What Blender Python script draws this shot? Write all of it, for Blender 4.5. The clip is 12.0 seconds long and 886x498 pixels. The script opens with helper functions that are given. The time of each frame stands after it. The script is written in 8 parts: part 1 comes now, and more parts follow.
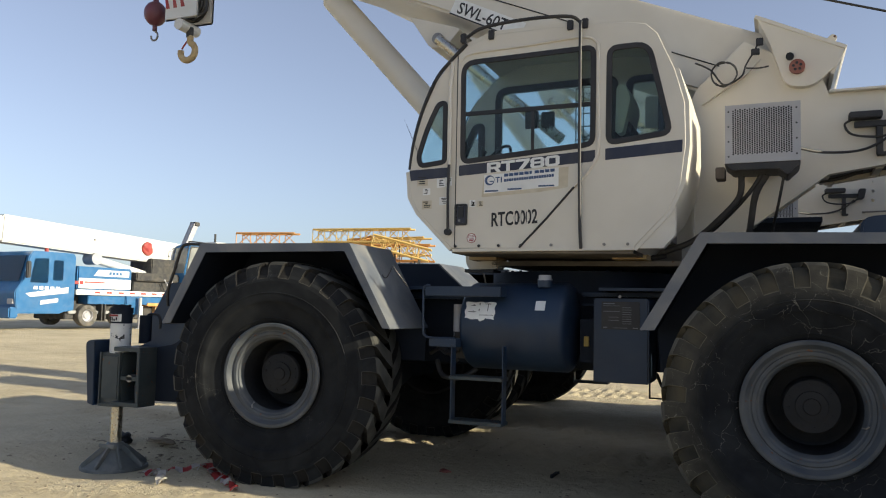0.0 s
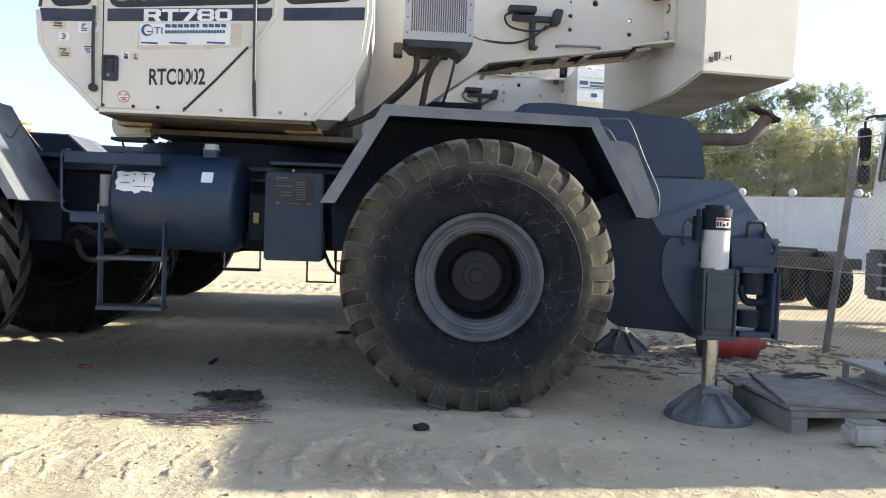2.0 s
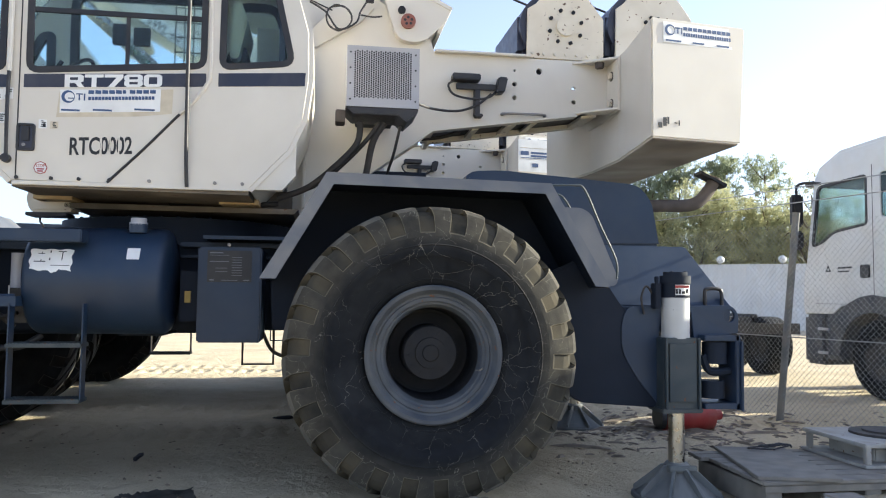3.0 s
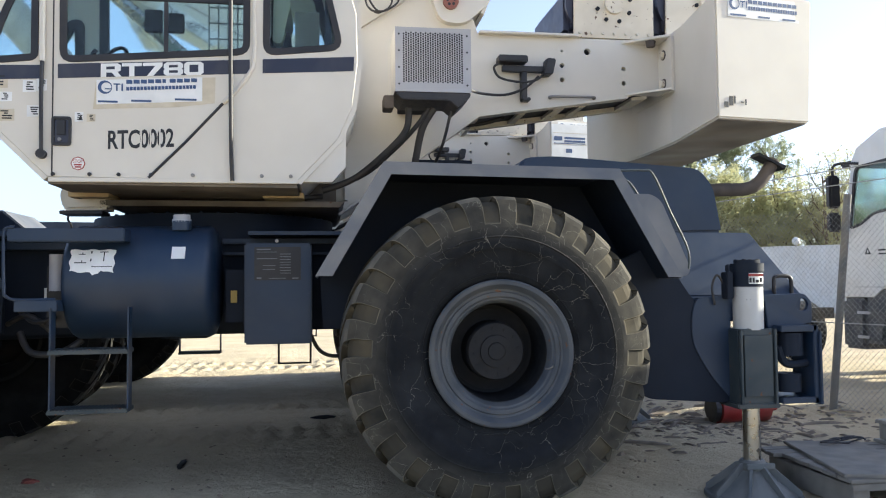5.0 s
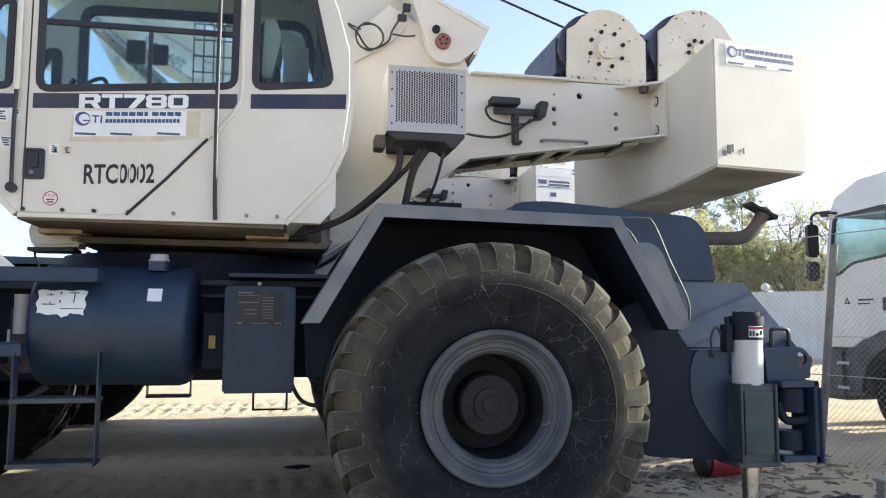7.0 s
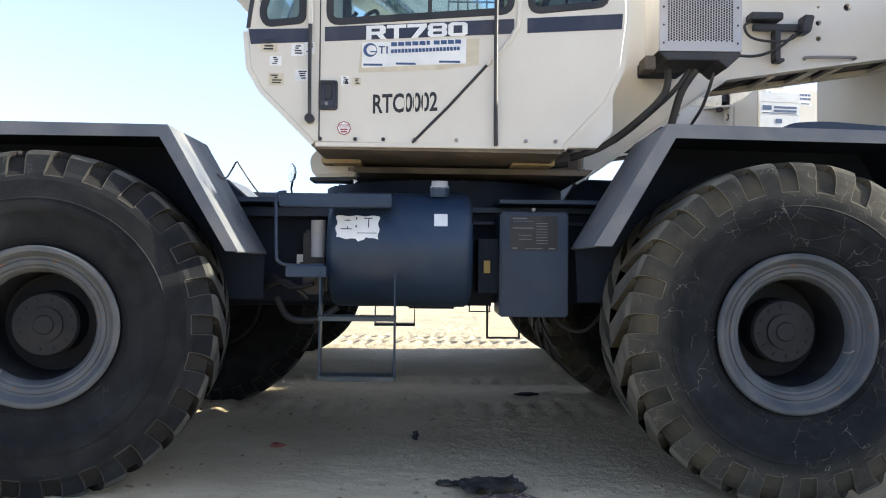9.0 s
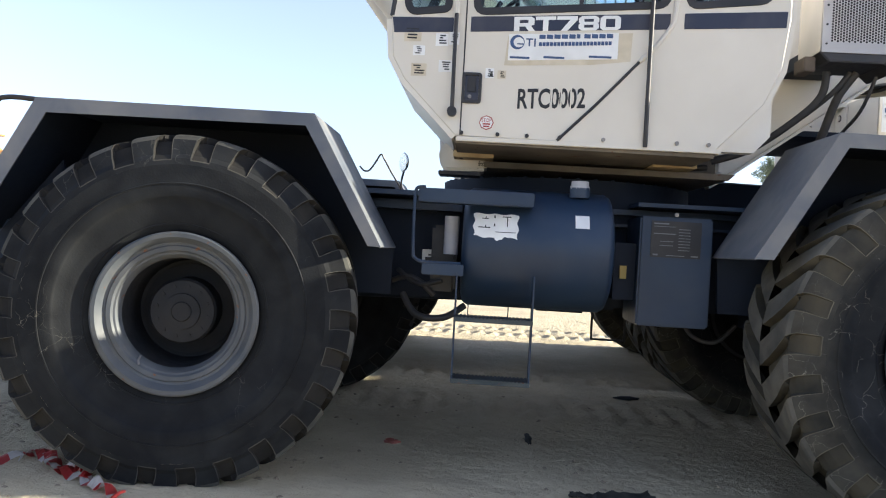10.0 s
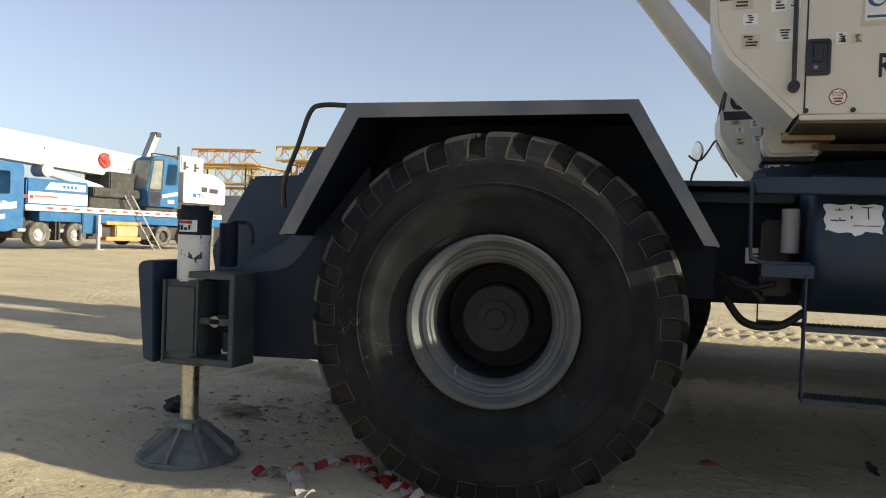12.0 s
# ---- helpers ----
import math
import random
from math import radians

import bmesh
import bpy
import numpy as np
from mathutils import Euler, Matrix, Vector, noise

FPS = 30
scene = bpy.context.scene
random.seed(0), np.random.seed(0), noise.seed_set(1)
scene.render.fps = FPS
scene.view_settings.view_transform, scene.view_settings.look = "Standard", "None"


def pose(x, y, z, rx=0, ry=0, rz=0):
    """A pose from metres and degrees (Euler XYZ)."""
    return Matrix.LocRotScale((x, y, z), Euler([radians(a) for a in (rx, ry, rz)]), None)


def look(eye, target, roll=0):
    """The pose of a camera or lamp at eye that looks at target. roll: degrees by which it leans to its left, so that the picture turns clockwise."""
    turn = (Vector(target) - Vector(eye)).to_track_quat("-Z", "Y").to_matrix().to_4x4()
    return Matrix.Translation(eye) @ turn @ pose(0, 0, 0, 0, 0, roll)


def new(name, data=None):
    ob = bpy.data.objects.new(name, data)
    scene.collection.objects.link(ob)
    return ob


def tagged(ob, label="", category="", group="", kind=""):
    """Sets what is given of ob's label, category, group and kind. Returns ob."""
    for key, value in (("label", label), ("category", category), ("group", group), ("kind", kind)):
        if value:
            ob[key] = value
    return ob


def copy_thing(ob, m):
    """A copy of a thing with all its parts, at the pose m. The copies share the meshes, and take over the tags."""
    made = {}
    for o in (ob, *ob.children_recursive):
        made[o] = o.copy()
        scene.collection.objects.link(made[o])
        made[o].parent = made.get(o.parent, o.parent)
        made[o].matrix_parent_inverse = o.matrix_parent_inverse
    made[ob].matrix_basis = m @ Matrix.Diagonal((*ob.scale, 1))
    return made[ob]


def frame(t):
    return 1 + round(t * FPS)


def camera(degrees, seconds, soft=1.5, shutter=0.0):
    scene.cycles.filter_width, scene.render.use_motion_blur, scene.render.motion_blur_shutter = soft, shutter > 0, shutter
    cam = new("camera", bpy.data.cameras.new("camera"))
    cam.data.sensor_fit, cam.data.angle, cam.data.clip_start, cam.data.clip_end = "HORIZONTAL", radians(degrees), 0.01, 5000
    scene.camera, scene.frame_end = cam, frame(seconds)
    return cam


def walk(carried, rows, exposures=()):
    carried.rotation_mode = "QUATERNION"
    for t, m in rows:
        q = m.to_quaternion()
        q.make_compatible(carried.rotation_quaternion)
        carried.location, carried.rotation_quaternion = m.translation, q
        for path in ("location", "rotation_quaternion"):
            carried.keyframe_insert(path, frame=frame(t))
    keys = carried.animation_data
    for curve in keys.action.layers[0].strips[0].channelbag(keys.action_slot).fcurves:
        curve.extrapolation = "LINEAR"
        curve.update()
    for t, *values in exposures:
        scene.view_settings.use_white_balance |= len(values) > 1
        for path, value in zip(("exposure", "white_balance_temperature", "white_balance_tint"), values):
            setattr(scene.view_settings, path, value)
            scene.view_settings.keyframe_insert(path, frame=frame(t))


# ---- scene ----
cam = camera(59.0, 12.0, soft=1.1)
PATH = [
    (0, (1.838, -7.365, 1.517), (1.056, -5.53, 1.667), 1.2),
    (0.5, (1.686, -7.337, 1.353), (1.124, -5.423, 1.486), 2.4),
    (1, (1.665, -7.32, 1.342), (1.197, -5.377, 1.409), 3.0),
    (1.5, (1.616, -7.186, 1.247), (1.581, -5.186, 1.264), 2.6),
    (2, (1.41, -7.07, 1.301), (1.555, -5.076, 1.228), 2.0),
    (2.5, (1.392, -6.95, 1.311), (1.598, -4.961, 1.316), 1.7),
    (3, (1.334, -6.722, 1.291), (1.641, -4.75, 1.412), 0.6),
    (5, (0.998, -6.376, 1.332), (1.302, -4.402, 1.424), -0.6),
    (5.5, (0.96, -6.307, 1.349), (1.2, -4.322, 1.397), -1.1),
    (6, (0.964, -6.186, 1.375), (1.313, -4.218, 1.451), -2.2),
    (6.5, (0.927, -6.149, 1.394), (1.321, -4.199, 1.6), -0.1),
    (8.5, (0.428, -6.132, 1.33), (0.778, -4.164, 1.393), 0.8),
    (9, (0.073, -6.049, 1.281), (0.096, -4.05, 1.321), 0.6),
    (9.5, (-0.133, -5.977, 1.344), (-0.262, -3.981, 1.355), 3.4),
    (10, (-0.464, -5.898, 1.361), (-0.562, -3.9, 1.356), 3.3),
    (10.5, (-0.594, -5.894, 1.385), (-0.91, -3.922, 1.292), 2.9),
    (11, (-0.794, -5.831, 1.36), (-1.233, -3.881, 1.287), 2.2),
    (11.5, (-0.884, -5.681, 1.345), (-1.63, -3.825, 1.366), -0.9),
    (12, (-1.049, -5.61, 1.346), (-1.692, -3.717, 1.313), 2.0),
]
EXPOSURES = [(0.0, 0.77, 5800, 10), (0.5, 1.04, 5800, 10), (1.0, 1.15, 5800, 10), (1.5, 1.56, 5500, 12), (2.0, 1.82, 5450, 12), (2.5, 1.96, 5450, 12), (3.1, 1.80, 5450, 12), (5.0, 1.75, 5450, 12),
             (5.5, 2.08, 5450, 12), (6.0, 2.22, 5450, 12), (6.5, 1.75, 5450, 12), (8.5, 2.0, 5400, 12), (9.5, 1.82, 5500, 13), (10.5, 1.72, 5550, 13), (11.2, 1.25, 5750, 12), (12.0, 0.83, 6000, 10)]
walk(cam, [(t, look(eye, target, roll)) for t, eye, target, roll in PATH], EXPOSURES)

# ---------------------------------------------------------------- world and sun
SUN_DIR = Vector((1.0, 0.049, 0.34)).normalized()
world = bpy.data.worlds.new("sky")
scene.world = world
world.use_nodes = True
wn = world.node_tree
sky = wn.nodes.new("ShaderNodeTexSky")
sky.sky_type = "NISHITA"
sky.sun_disc = False
sky.sun_elevation = math.asin(SUN_DIR.z)
sky.sun_rotation = math.atan2(SUN_DIR.x, SUN_DIR.y)
sky.air_density, sky.dust_density, sky.ozone_density = 1.0, 1.0, 2.5
soft_sky = wn.nodes.new("ShaderNodeHueSaturation")
soft_sky.inputs["Saturation"].default_value = 0.54
soft_sky.inputs["Hue"].default_value = 0.510
wn.links.new(sky.outputs[0], soft_sky.inputs["Color"])
wn.links.new(soft_sky.outputs[0], wn.nodes["Background"].inputs[0])
wn.nodes["Background"].inputs[1].default_value = 0.091
sun_lamp = bpy.data.lights.new("sun", "SUN")
sun_lamp.energy, sun_lamp.angle, sun_lamp.color = 4.5, radians(0.6), (1.0, 0.86, 0.58)
sun = new("sun", sun_lamp)
sun.matrix_basis = look(SUN_DIR * 60, (0, 0, 0))


# ---------------------------------------------------------------- materials
def material(name, col, col2=None, rough=0.5, metal=0.0, scale=3.0, fine=60.0, bump=0.15, depth=0.002,
             dust=0.0, dustcol=(0.42, 0.33, 0.21), dustscale=4.0, chips=0.0, chipcol=(0.12, 0.05, 0.02), spec=0.5):
    """Painted or raw surface: broad tone drift, fine grain, dust in patches and small chips."""
    m = bpy.data.materials.new(name)
    m.use_nodes = True
    nt = m.node_tree
    bsdf = nt.nodes["Principled BSDF"]
    n = nt.nodes.new
    tex = n("ShaderNodeTexCoord")
    info = n("ShaderNodeObjectInfo")
    off = n("ShaderNodeVectorMath")
    off.operation = "MULTIPLY_ADD"
    nt.links.new(info.outputs["Random"], off.inputs[0])
    off.inputs[1].default_value = (17.0, 31.0, 23.0)
    nt.links.new(tex.outputs["Object"], off.inputs[2])
    vec = off.outputs[0]

    def noise_node(s, detail=5.0, dist=0.0):
        t = n("ShaderNodeTexNoise")
        t.inputs["Scale"].default_value, t.inputs["Detail"].default_value = s, detail
        t.inputs["Distortion"].default_value = dist
        nt.links.new(vec, t.inputs["Vector"])
        return t.outputs["Fac"]

    def ramp(fac, lo, hi):
        r = n("ShaderNodeMapRange")
        r.inputs[1].default_value, r.inputs[2].default_value = lo, hi
        nt.links.new(fac, r.inputs[0])
        return r.outputs[0]

    def mix(fac, a, b):
        x = n("ShaderNodeMix")
        x.data_type = "RGBA"
        if isinstance(fac, float):
            x.inputs[0].default_value = fac
        else:
            nt.links.new(fac, x.inputs[0])
        for slot, v in ((6, a), (7, b)):
            if isinstance(v, tuple):
                x.inputs[slot].default_value = (*v[:3], 1)
            else:
                nt.links.new(v, x.inputs[slot])
        return x.outputs[2]

    col2 = col2 or tuple(c * 0.78 for c in col)
    colour = mix(ramp(noise_node(scale, 6), 0.3, 0.7), col2, col)
    rgh = rough
    if dust:
        f = n("ShaderNodeMath")
        f.operation = "MULTIPLY"
        nt.links.new(ramp(noise_node(dustscale, 8, 0.6), 0.38, 0.75), f.inputs[0])
        f.inputs[1].default_value = dust
        colour = mix(f.outputs[0], colour, dustcol)
    if chips:
        colour = mix(ramp(noise_node(22.0, 4, 0.4), 0.72 - chips * 0.1, 0.74 - chips * 0.1), colour, chipcol)
    nt.links.new(colour, bsdf.inputs["Base Color"])
    r = n("ShaderNodeMapRange")
    r.inputs[3].default_value, r.inputs[4].default_value = max(rgh - 0.12, 0.02), min(rgh + 0.14, 1)
    nt.links.new(noise_node(scale * 4, 4), r.inputs[0])
    nt.links.new(r.outputs[0], bsdf.inputs["Roughness"])
    bsdf.inputs["Metallic"].default_value = metal
    bsdf.inputs["Specular IOR Level"].default_value = spec
    if bump:
        b = n("ShaderNodeBump")
        b.inputs["Strength"].default_value, b.inputs["Distance"].default_value = bump, depth
        nt.links.new(noise_node(fine, 6), b.inputs["Height"])
        nt.links.new(b.outputs[0], bsdf.inputs["Normal"])
    return m


def rubber_material(name, web, lo, hi, dusty=0.0):
    m = material(name, (0.0085, 0.0095, 0.0115), (0.005, 0.0056, 0.0068), rough=0.8, scale=5, fine=90, bump=0.35, depth=0.003,
                 dust=0.32, dustcol=(0.045, 0.047, 0.047), dustscale=4.5, spec=0.2)
    nt = m.node_tree
    bsdf = nt.nodes["Principled BSDF"]
    base = bsdf.inputs["Base Color"].links[0].from_socket
    vec = [x for x in nt.nodes if x.type == "VECT_MATH"][0].outputs[0]
    n = nt.nodes.new
    warp = n("ShaderNodeTexNoise")
    warp.inputs["Scale"].default_value = 4
    warp.inputs["Detail"].default_value = 5
    add = n("ShaderNodeVectorMath")
    add.operation = "MULTIPLY_ADD"
    nt.links.new(vec, warp.inputs["Vector"])
    nt.links.new(warp.outputs["Color"], add.inputs[0])
    add.inputs[1].default_value = (0.36, 0.36, 0.36)
    nt.links.new(vec, add.inputs[2])
    cell = n("ShaderNodeTexVoronoi")
    cell.feature = "DISTANCE_TO_EDGE"
    cell.inputs["Scale"].default_value = web
    nt.links.new(add.outputs[0], cell.inputs["Vector"])
    line = n("ShaderNodeMapRange")
    line.inputs[1].default_value, line.inputs[2].default_value = 0.0085, 0.001
    nt.links.new(cell.outputs["Distance"], line.inputs[0])
    patch = n("ShaderNodeTexNoise")
    patch.inputs["Scale"].default_value = 1.6
    nt.links.new(vec, patch.inputs["Vector"])
    where = n("ShaderNodeMapRange")
    where.inputs[1].default_value, where.inputs[2].default_value = lo, hi
    nt.links.new(patch.outputs["Fac"], where.inputs[0])
    mul = n("ShaderNodeMath")
    mul.operation = "MULTIPLY"
    nt.links.new(line.outputs[0], mul.inputs[0])
    nt.links.new(where.outputs[0], mul.inputs[1])
    gaps = n("ShaderNodeTexNoise")
    gaps.inputs["Scale"].default_value, gaps.inputs["Detail"].default_value = 9, 3
    nt.links.new(vec, gaps.inputs["Vector"])
    broken = n("ShaderNodeMapRange")
    broken.inputs[1].default_value, broken.inputs[2].default_value = 0.40, 0.52
    nt.links.new(gaps.outputs["Fac"], broken.inputs[0])
    cut = n("ShaderNodeMath")
    cut.operation = "MULTIPLY"
    nt.links.new(mul.outputs[0], cut.inputs[0])
    nt.links.new(broken.outputs[0], cut.inputs[1])
    if dusty:
        # dust caked on the outer third of the sidewall
        tex = [q for q in nt.nodes if q.type == "TEX_COORD"][0]
        flat = n("ShaderNodeVectorMath")
        flat.operation = "MULTIPLY"
        nt.links.new(tex.outputs["Object"], flat.inputs[0])
        flat.inputs[1].default_value = (1, 0, 1)
        rad = n("ShaderNodeVectorMath")
        rad.operation = "LENGTH"
        nt.links.new(flat.outputs[0], rad.inputs[0])
        zone = n("ShaderNodeMapRange")
        zone.inputs[1].default_value, zone.inputs[2].default_value, zone.inputs[4].default_value = 0.66, 0.80, dusty
        nt.links.new(rad.outputs["Value"], zone.inputs[0])
        inside = n("ShaderNodeMapRange")
        inside.inputs[1].default_value, inside.inputs[2].default_value, inside.inputs[3].default_value, inside.inputs[4].default_value = 0.93, 0.96, 1.0, 1.5
        nt.links.new(rad.outputs["Value"], inside.inputs[0])
        kept = n("ShaderNodeMath")
        kept.operation = "MULTIPLY"
        nt.links.new(zone.outputs[0], kept.inputs[0])
        nt.links.new(inside.outputs[0], kept.inputs[1])
        blot = n("ShaderNodeMath")
        blot.operation = "MULTIPLY"
        nt.links.new(kept.outputs[0], blot.inputs[0])
        nt.links.new(gaps.outputs["Fac"], blot.inputs[1])
        film = n("ShaderNodeMix")
        film.data_type = "RGBA"
        nt.links.new(blot.outputs[0], film.inputs[0])
        nt.links.new(base, film.inputs[6])
        film.inputs[7].default_value = (0.16, 0.142, 0.10, 1)
        base = film.outputs[2]
    x = n("ShaderNodeMix")
    x.data_type = "RGBA"
    nt.links.new(cut.outputs[0], x.inputs[0])
    nt.links.new(base, x.inputs[6])
    x.inputs[7].default_value = (0.20, 0.185, 0.15, 1)
    nt.links.new(x.outputs[2], bsdf.inputs["Base Color"])
    return m


def glass_material(name, tint, rough=0.03):
    m = bpy.data.materials.new(name)
    m.use_nodes = True
    b = m.node_tree.nodes["Principled BSDF"]
    b.inputs["Base Color"].default_value = (*tint, 1)
    b.inputs["Roughness"].default_value = rough
    b.inputs["Transmission Weight"].default_value = 1.0
    b.inputs["IOR"].default_value = 1.3
    t = m.node_tree.nodes.new("ShaderNodeTexNoise")
    t.inputs["Scale"].default_value = 5
    r = m.node_tree.nodes.new("ShaderNodeMapRange")
    r.inputs[3].default_value, r.inputs[4].default_value = 0.0, 0.12
    m.node_tree.links.new(t.outputs["Fac"], r.inputs[0])
    m.node_tree.links.new(r.outputs[0], b.inputs["Roughness"])
    return m


CREAM = material("cream_paint", (0.67, 0.627, 0.54), (0.61, 0.565, 0.48), rough=0.38, scale=1.6, fine=140, bump=0.05, dust=0.24, dustcol=(0.52, 0.46, 0.36), dustscale=2.2)
CREAM_WORN = material("worn_cream_paint", (0.72, 0.66, 0.54), (0.63, 0.57, 0.45), rough=0.45, scale=3, fine=90, bump=0.08, dust=0.3, chips=0.55)
# chipped cream with the shade under the cab put into its colour
SHADED_CREAM = material("shaded_cream_paint", (0.23, 0.195, 0.15), (0.10, 0.085, 0.065), rough=0.7, scale=4, fine=60, bump=0.15, dust=0.5, dustcol=(0.12, 0.10, 0.08), chips=0.6, spec=0.3)
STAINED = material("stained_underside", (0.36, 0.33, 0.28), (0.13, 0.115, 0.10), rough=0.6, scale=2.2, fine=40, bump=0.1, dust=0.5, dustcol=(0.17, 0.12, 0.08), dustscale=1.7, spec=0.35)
CREAM_CHIPPED = material("chipped_cream_paint", (0.74, 0.67, 0.53), (0.66, 0.58, 0.44), rough=0.5, scale=4, dust=0.3, chips=0.72, chipcol=(0.11, 0.06, 0.03))
NAVY = material("navy_paint", (0.016, 0.033, 0.066), (0.012, 0.025, 0.052), rough=0.42, scale=2.2, fine=80, bump=0.08, dust=0.08, dustcol=(0.16, 0.14, 0.11), spec=0.4)
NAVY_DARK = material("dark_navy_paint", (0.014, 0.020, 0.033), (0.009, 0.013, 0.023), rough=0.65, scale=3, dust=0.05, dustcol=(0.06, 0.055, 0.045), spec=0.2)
FENDER = material("dusty_grey_paint", (0.115, 0.127, 0.152), (0.088, 0.098, 0.12), rough=0.5, scale=3, dust=0.35, dustcol=(0.34, 0.31, 0.25), dustscale=3, spec=0.4)
OUTRIG = material("grey_navy_paint", (0.044, 0.060, 0.068), (0.030, 0.042, 0.049), rough=0.5, scale=4, dust=0.2, dustcol=(0.2, 0.17, 0.13), chips=0.5, spec=0.35)
RUBBER = rubber_material("rubber", 8.0, 0.58, 0.70)
RUBBER_CRACKED = rubber_material("cracked_rubber", 7.5, 0.36, 0.56, 0.55)
TREAD = material("dusty_rubber", (0.074, 0.073, 0.066), (0.028, 0.028, 0.026), rough=0.85, scale=6, fine=70, bump=0.4, depth=0.004, dust=0.4, dustcol=(0.14, 0.13, 0.105), dustscale=3.5, spec=0.2)
TREAD_DUSTY = material("sandy_rubber", (0.105, 0.10, 0.084), (0.040, 0.039, 0.035), rough=0.88, scale=5, fine=70, bump=0.4, depth=0.004, dust=0.6, dustcol=(0.19, 0.17, 0.13), dustscale=4.5, spec=0.2)
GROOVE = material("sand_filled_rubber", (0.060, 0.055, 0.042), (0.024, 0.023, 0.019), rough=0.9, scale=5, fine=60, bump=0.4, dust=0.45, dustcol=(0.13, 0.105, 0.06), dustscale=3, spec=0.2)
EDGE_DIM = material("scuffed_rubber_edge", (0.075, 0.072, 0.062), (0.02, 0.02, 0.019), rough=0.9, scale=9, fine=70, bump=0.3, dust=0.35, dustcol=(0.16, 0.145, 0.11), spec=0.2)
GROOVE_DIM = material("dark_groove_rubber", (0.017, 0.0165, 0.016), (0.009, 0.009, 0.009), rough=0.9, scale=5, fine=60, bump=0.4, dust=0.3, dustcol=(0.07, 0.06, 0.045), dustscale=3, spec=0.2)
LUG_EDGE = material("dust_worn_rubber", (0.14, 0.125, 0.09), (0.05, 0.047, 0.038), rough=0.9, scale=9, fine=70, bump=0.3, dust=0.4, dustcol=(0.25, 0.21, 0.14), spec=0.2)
RIM = material("grey_rim_paint", (0.064, 0.072, 0.084), (0.036, 0.042, 0.05), rough=0.55, scale=5, dust=0.28, dustcol=(0.20, 0.185, 0.155), chips=0.4, spec=0.4)
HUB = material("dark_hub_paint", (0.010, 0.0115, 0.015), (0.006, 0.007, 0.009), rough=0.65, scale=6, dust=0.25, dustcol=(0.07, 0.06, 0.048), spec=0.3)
CHROME = material("steel_rod", (0.62, 0.60, 0.55), (0.45, 0.42, 0.36), rough=0.28, metal=1.0, scale=6, bump=0.05, dust=0.2)
STEEL = material("worn_steel", (0.30, 0.29, 0.28), (0.2, 0.19, 0.18), rough=0.55, metal=0.7, scale=6, dust=0.3)
BLACK = material("black_plastic", (0.016, 0.016, 0.018), (0.010, 0.010, 0.012), rough=0.5, scale=8, dust=0.15, dustcol=(0.15, 0.12, 0.09))
HOSE = material("black_hose", (0.020, 0.020, 0.022), rough=0.6, scale=20, fine=200, bump=0.3, dust=0.3, dustcol=(0.16, 0.13, 0.1))
JACK_WHITE = material("dotted_white_paint", (0.56, 0.56, 0.54), (0.48, 0.48, 0.46), rough=0.45, scale=5, dust=0.15, chips=0.25, chipcol=(0.03, 0.03, 0.035))
PAD = material("dusty_pad_steel", (0.155, 0.165, 0.16), (0.10, 0.108, 0.105), rough=0.6, scale=5, dust=0.55, dustcol=(0.34, 0.31, 0.26), spec=0.3)
TANGLE = material("faded_purple_string", (0.15, 0.12, 0.125), (0.07, 0.06, 0.06), rough=0.8, scale=12)
SCUFFED = material("scuffed_white_paint", (0.70, 0.70, 0.68), (0.60, 0.60, 0.58), rough=0.5, scale=7, dust=0.2, chips=0.95, chipcol=(0.03, 0.03, 0.035))
WHITE = material("white_label", (0.80, 0.80, 0.78), (0.68, 0.68, 0.66), rough=0.5, scale=9, bump=0.02, dust=0.12)
RESIDUE = material("glue_residue", (0.52, 0.46, 0.34), (0.62, 0.55, 0.42), rough=0.7, scale=14, dust=0.4)
STRIPE = material("dark_blue_stripe", (0.018, 0.022, 0.045), (0.013, 0.016, 0.034), rough=0.35, scale=3, dust=0.1)
INK = material("black_ink", (0.014, 0.014, 0.016), rough=0.5, scale=30, bump=0.0)
BLUE_INK = material("blue_ink", (0.05, 0.09, 0.20), rough=0.5, scale=30, bump=0.0)
RED = material("red_paint", (0.36, 0.026, 0.024), (0.24, 0.018, 0.016), rough=0.5, scale=6, dust=0.25)
RUST_RED = material("faded_red_paint", (0.26, 0.055, 0.04), (0.16, 0.035, 0.025), rough=0.6, scale=8, dust=0.3)
YELLOW = material("yellow_paint", (0.36, 0.25, 0.04), rough=0.5, scale=6, dust=0.2)
TIMBER = material("raw_timber", (0.50, 0.38, 0.20), (0.38, 0.27, 0.13), rough=0.75, scale=9, bump=0.3)
GREYWOOD = material("weathered_wood", (0.27, 0.245, 0.205), (0.17, 0.155, 0.13), rough=0.85, scale=8, fine=45, bump=0.5, depth=0.004, dust=0.35, dustcol=(0.3, 0.25, 0.18))
RUST = material("sooty_rust", (0.10, 0.085, 0.075), (0.06, 0.05, 0.045), rough=0.8, scale=7, dust=0.25, dustcol=(0.2, 0.16, 0.12), spec=0.3)
TORN_RUBBER = material("torn_rubber", (0.075, 0.078, 0.072), (0.045, 0.047, 0.044), rough=0.8, scale=9, dust=0.5, dustcol=(0.2, 0.17, 0.12), spec=0.3)
ALU = material("painted_aluminium", (0.42, 0.42, 0.44), (0.34, 0.34, 0.36), rough=0.45, scale=4, dust=0.2)
MESH_DARK = material("dark_fins", (0.012, 0.012, 0.014), rough=0.7, scale=20, spec=0.2)
GLASS = glass_material("green_tinted_glass", (0.74, 0.88, 0.89))
GLASS_PALE = glass_material("pale_tinted_glass", (0.62, 0.74, 0.74))
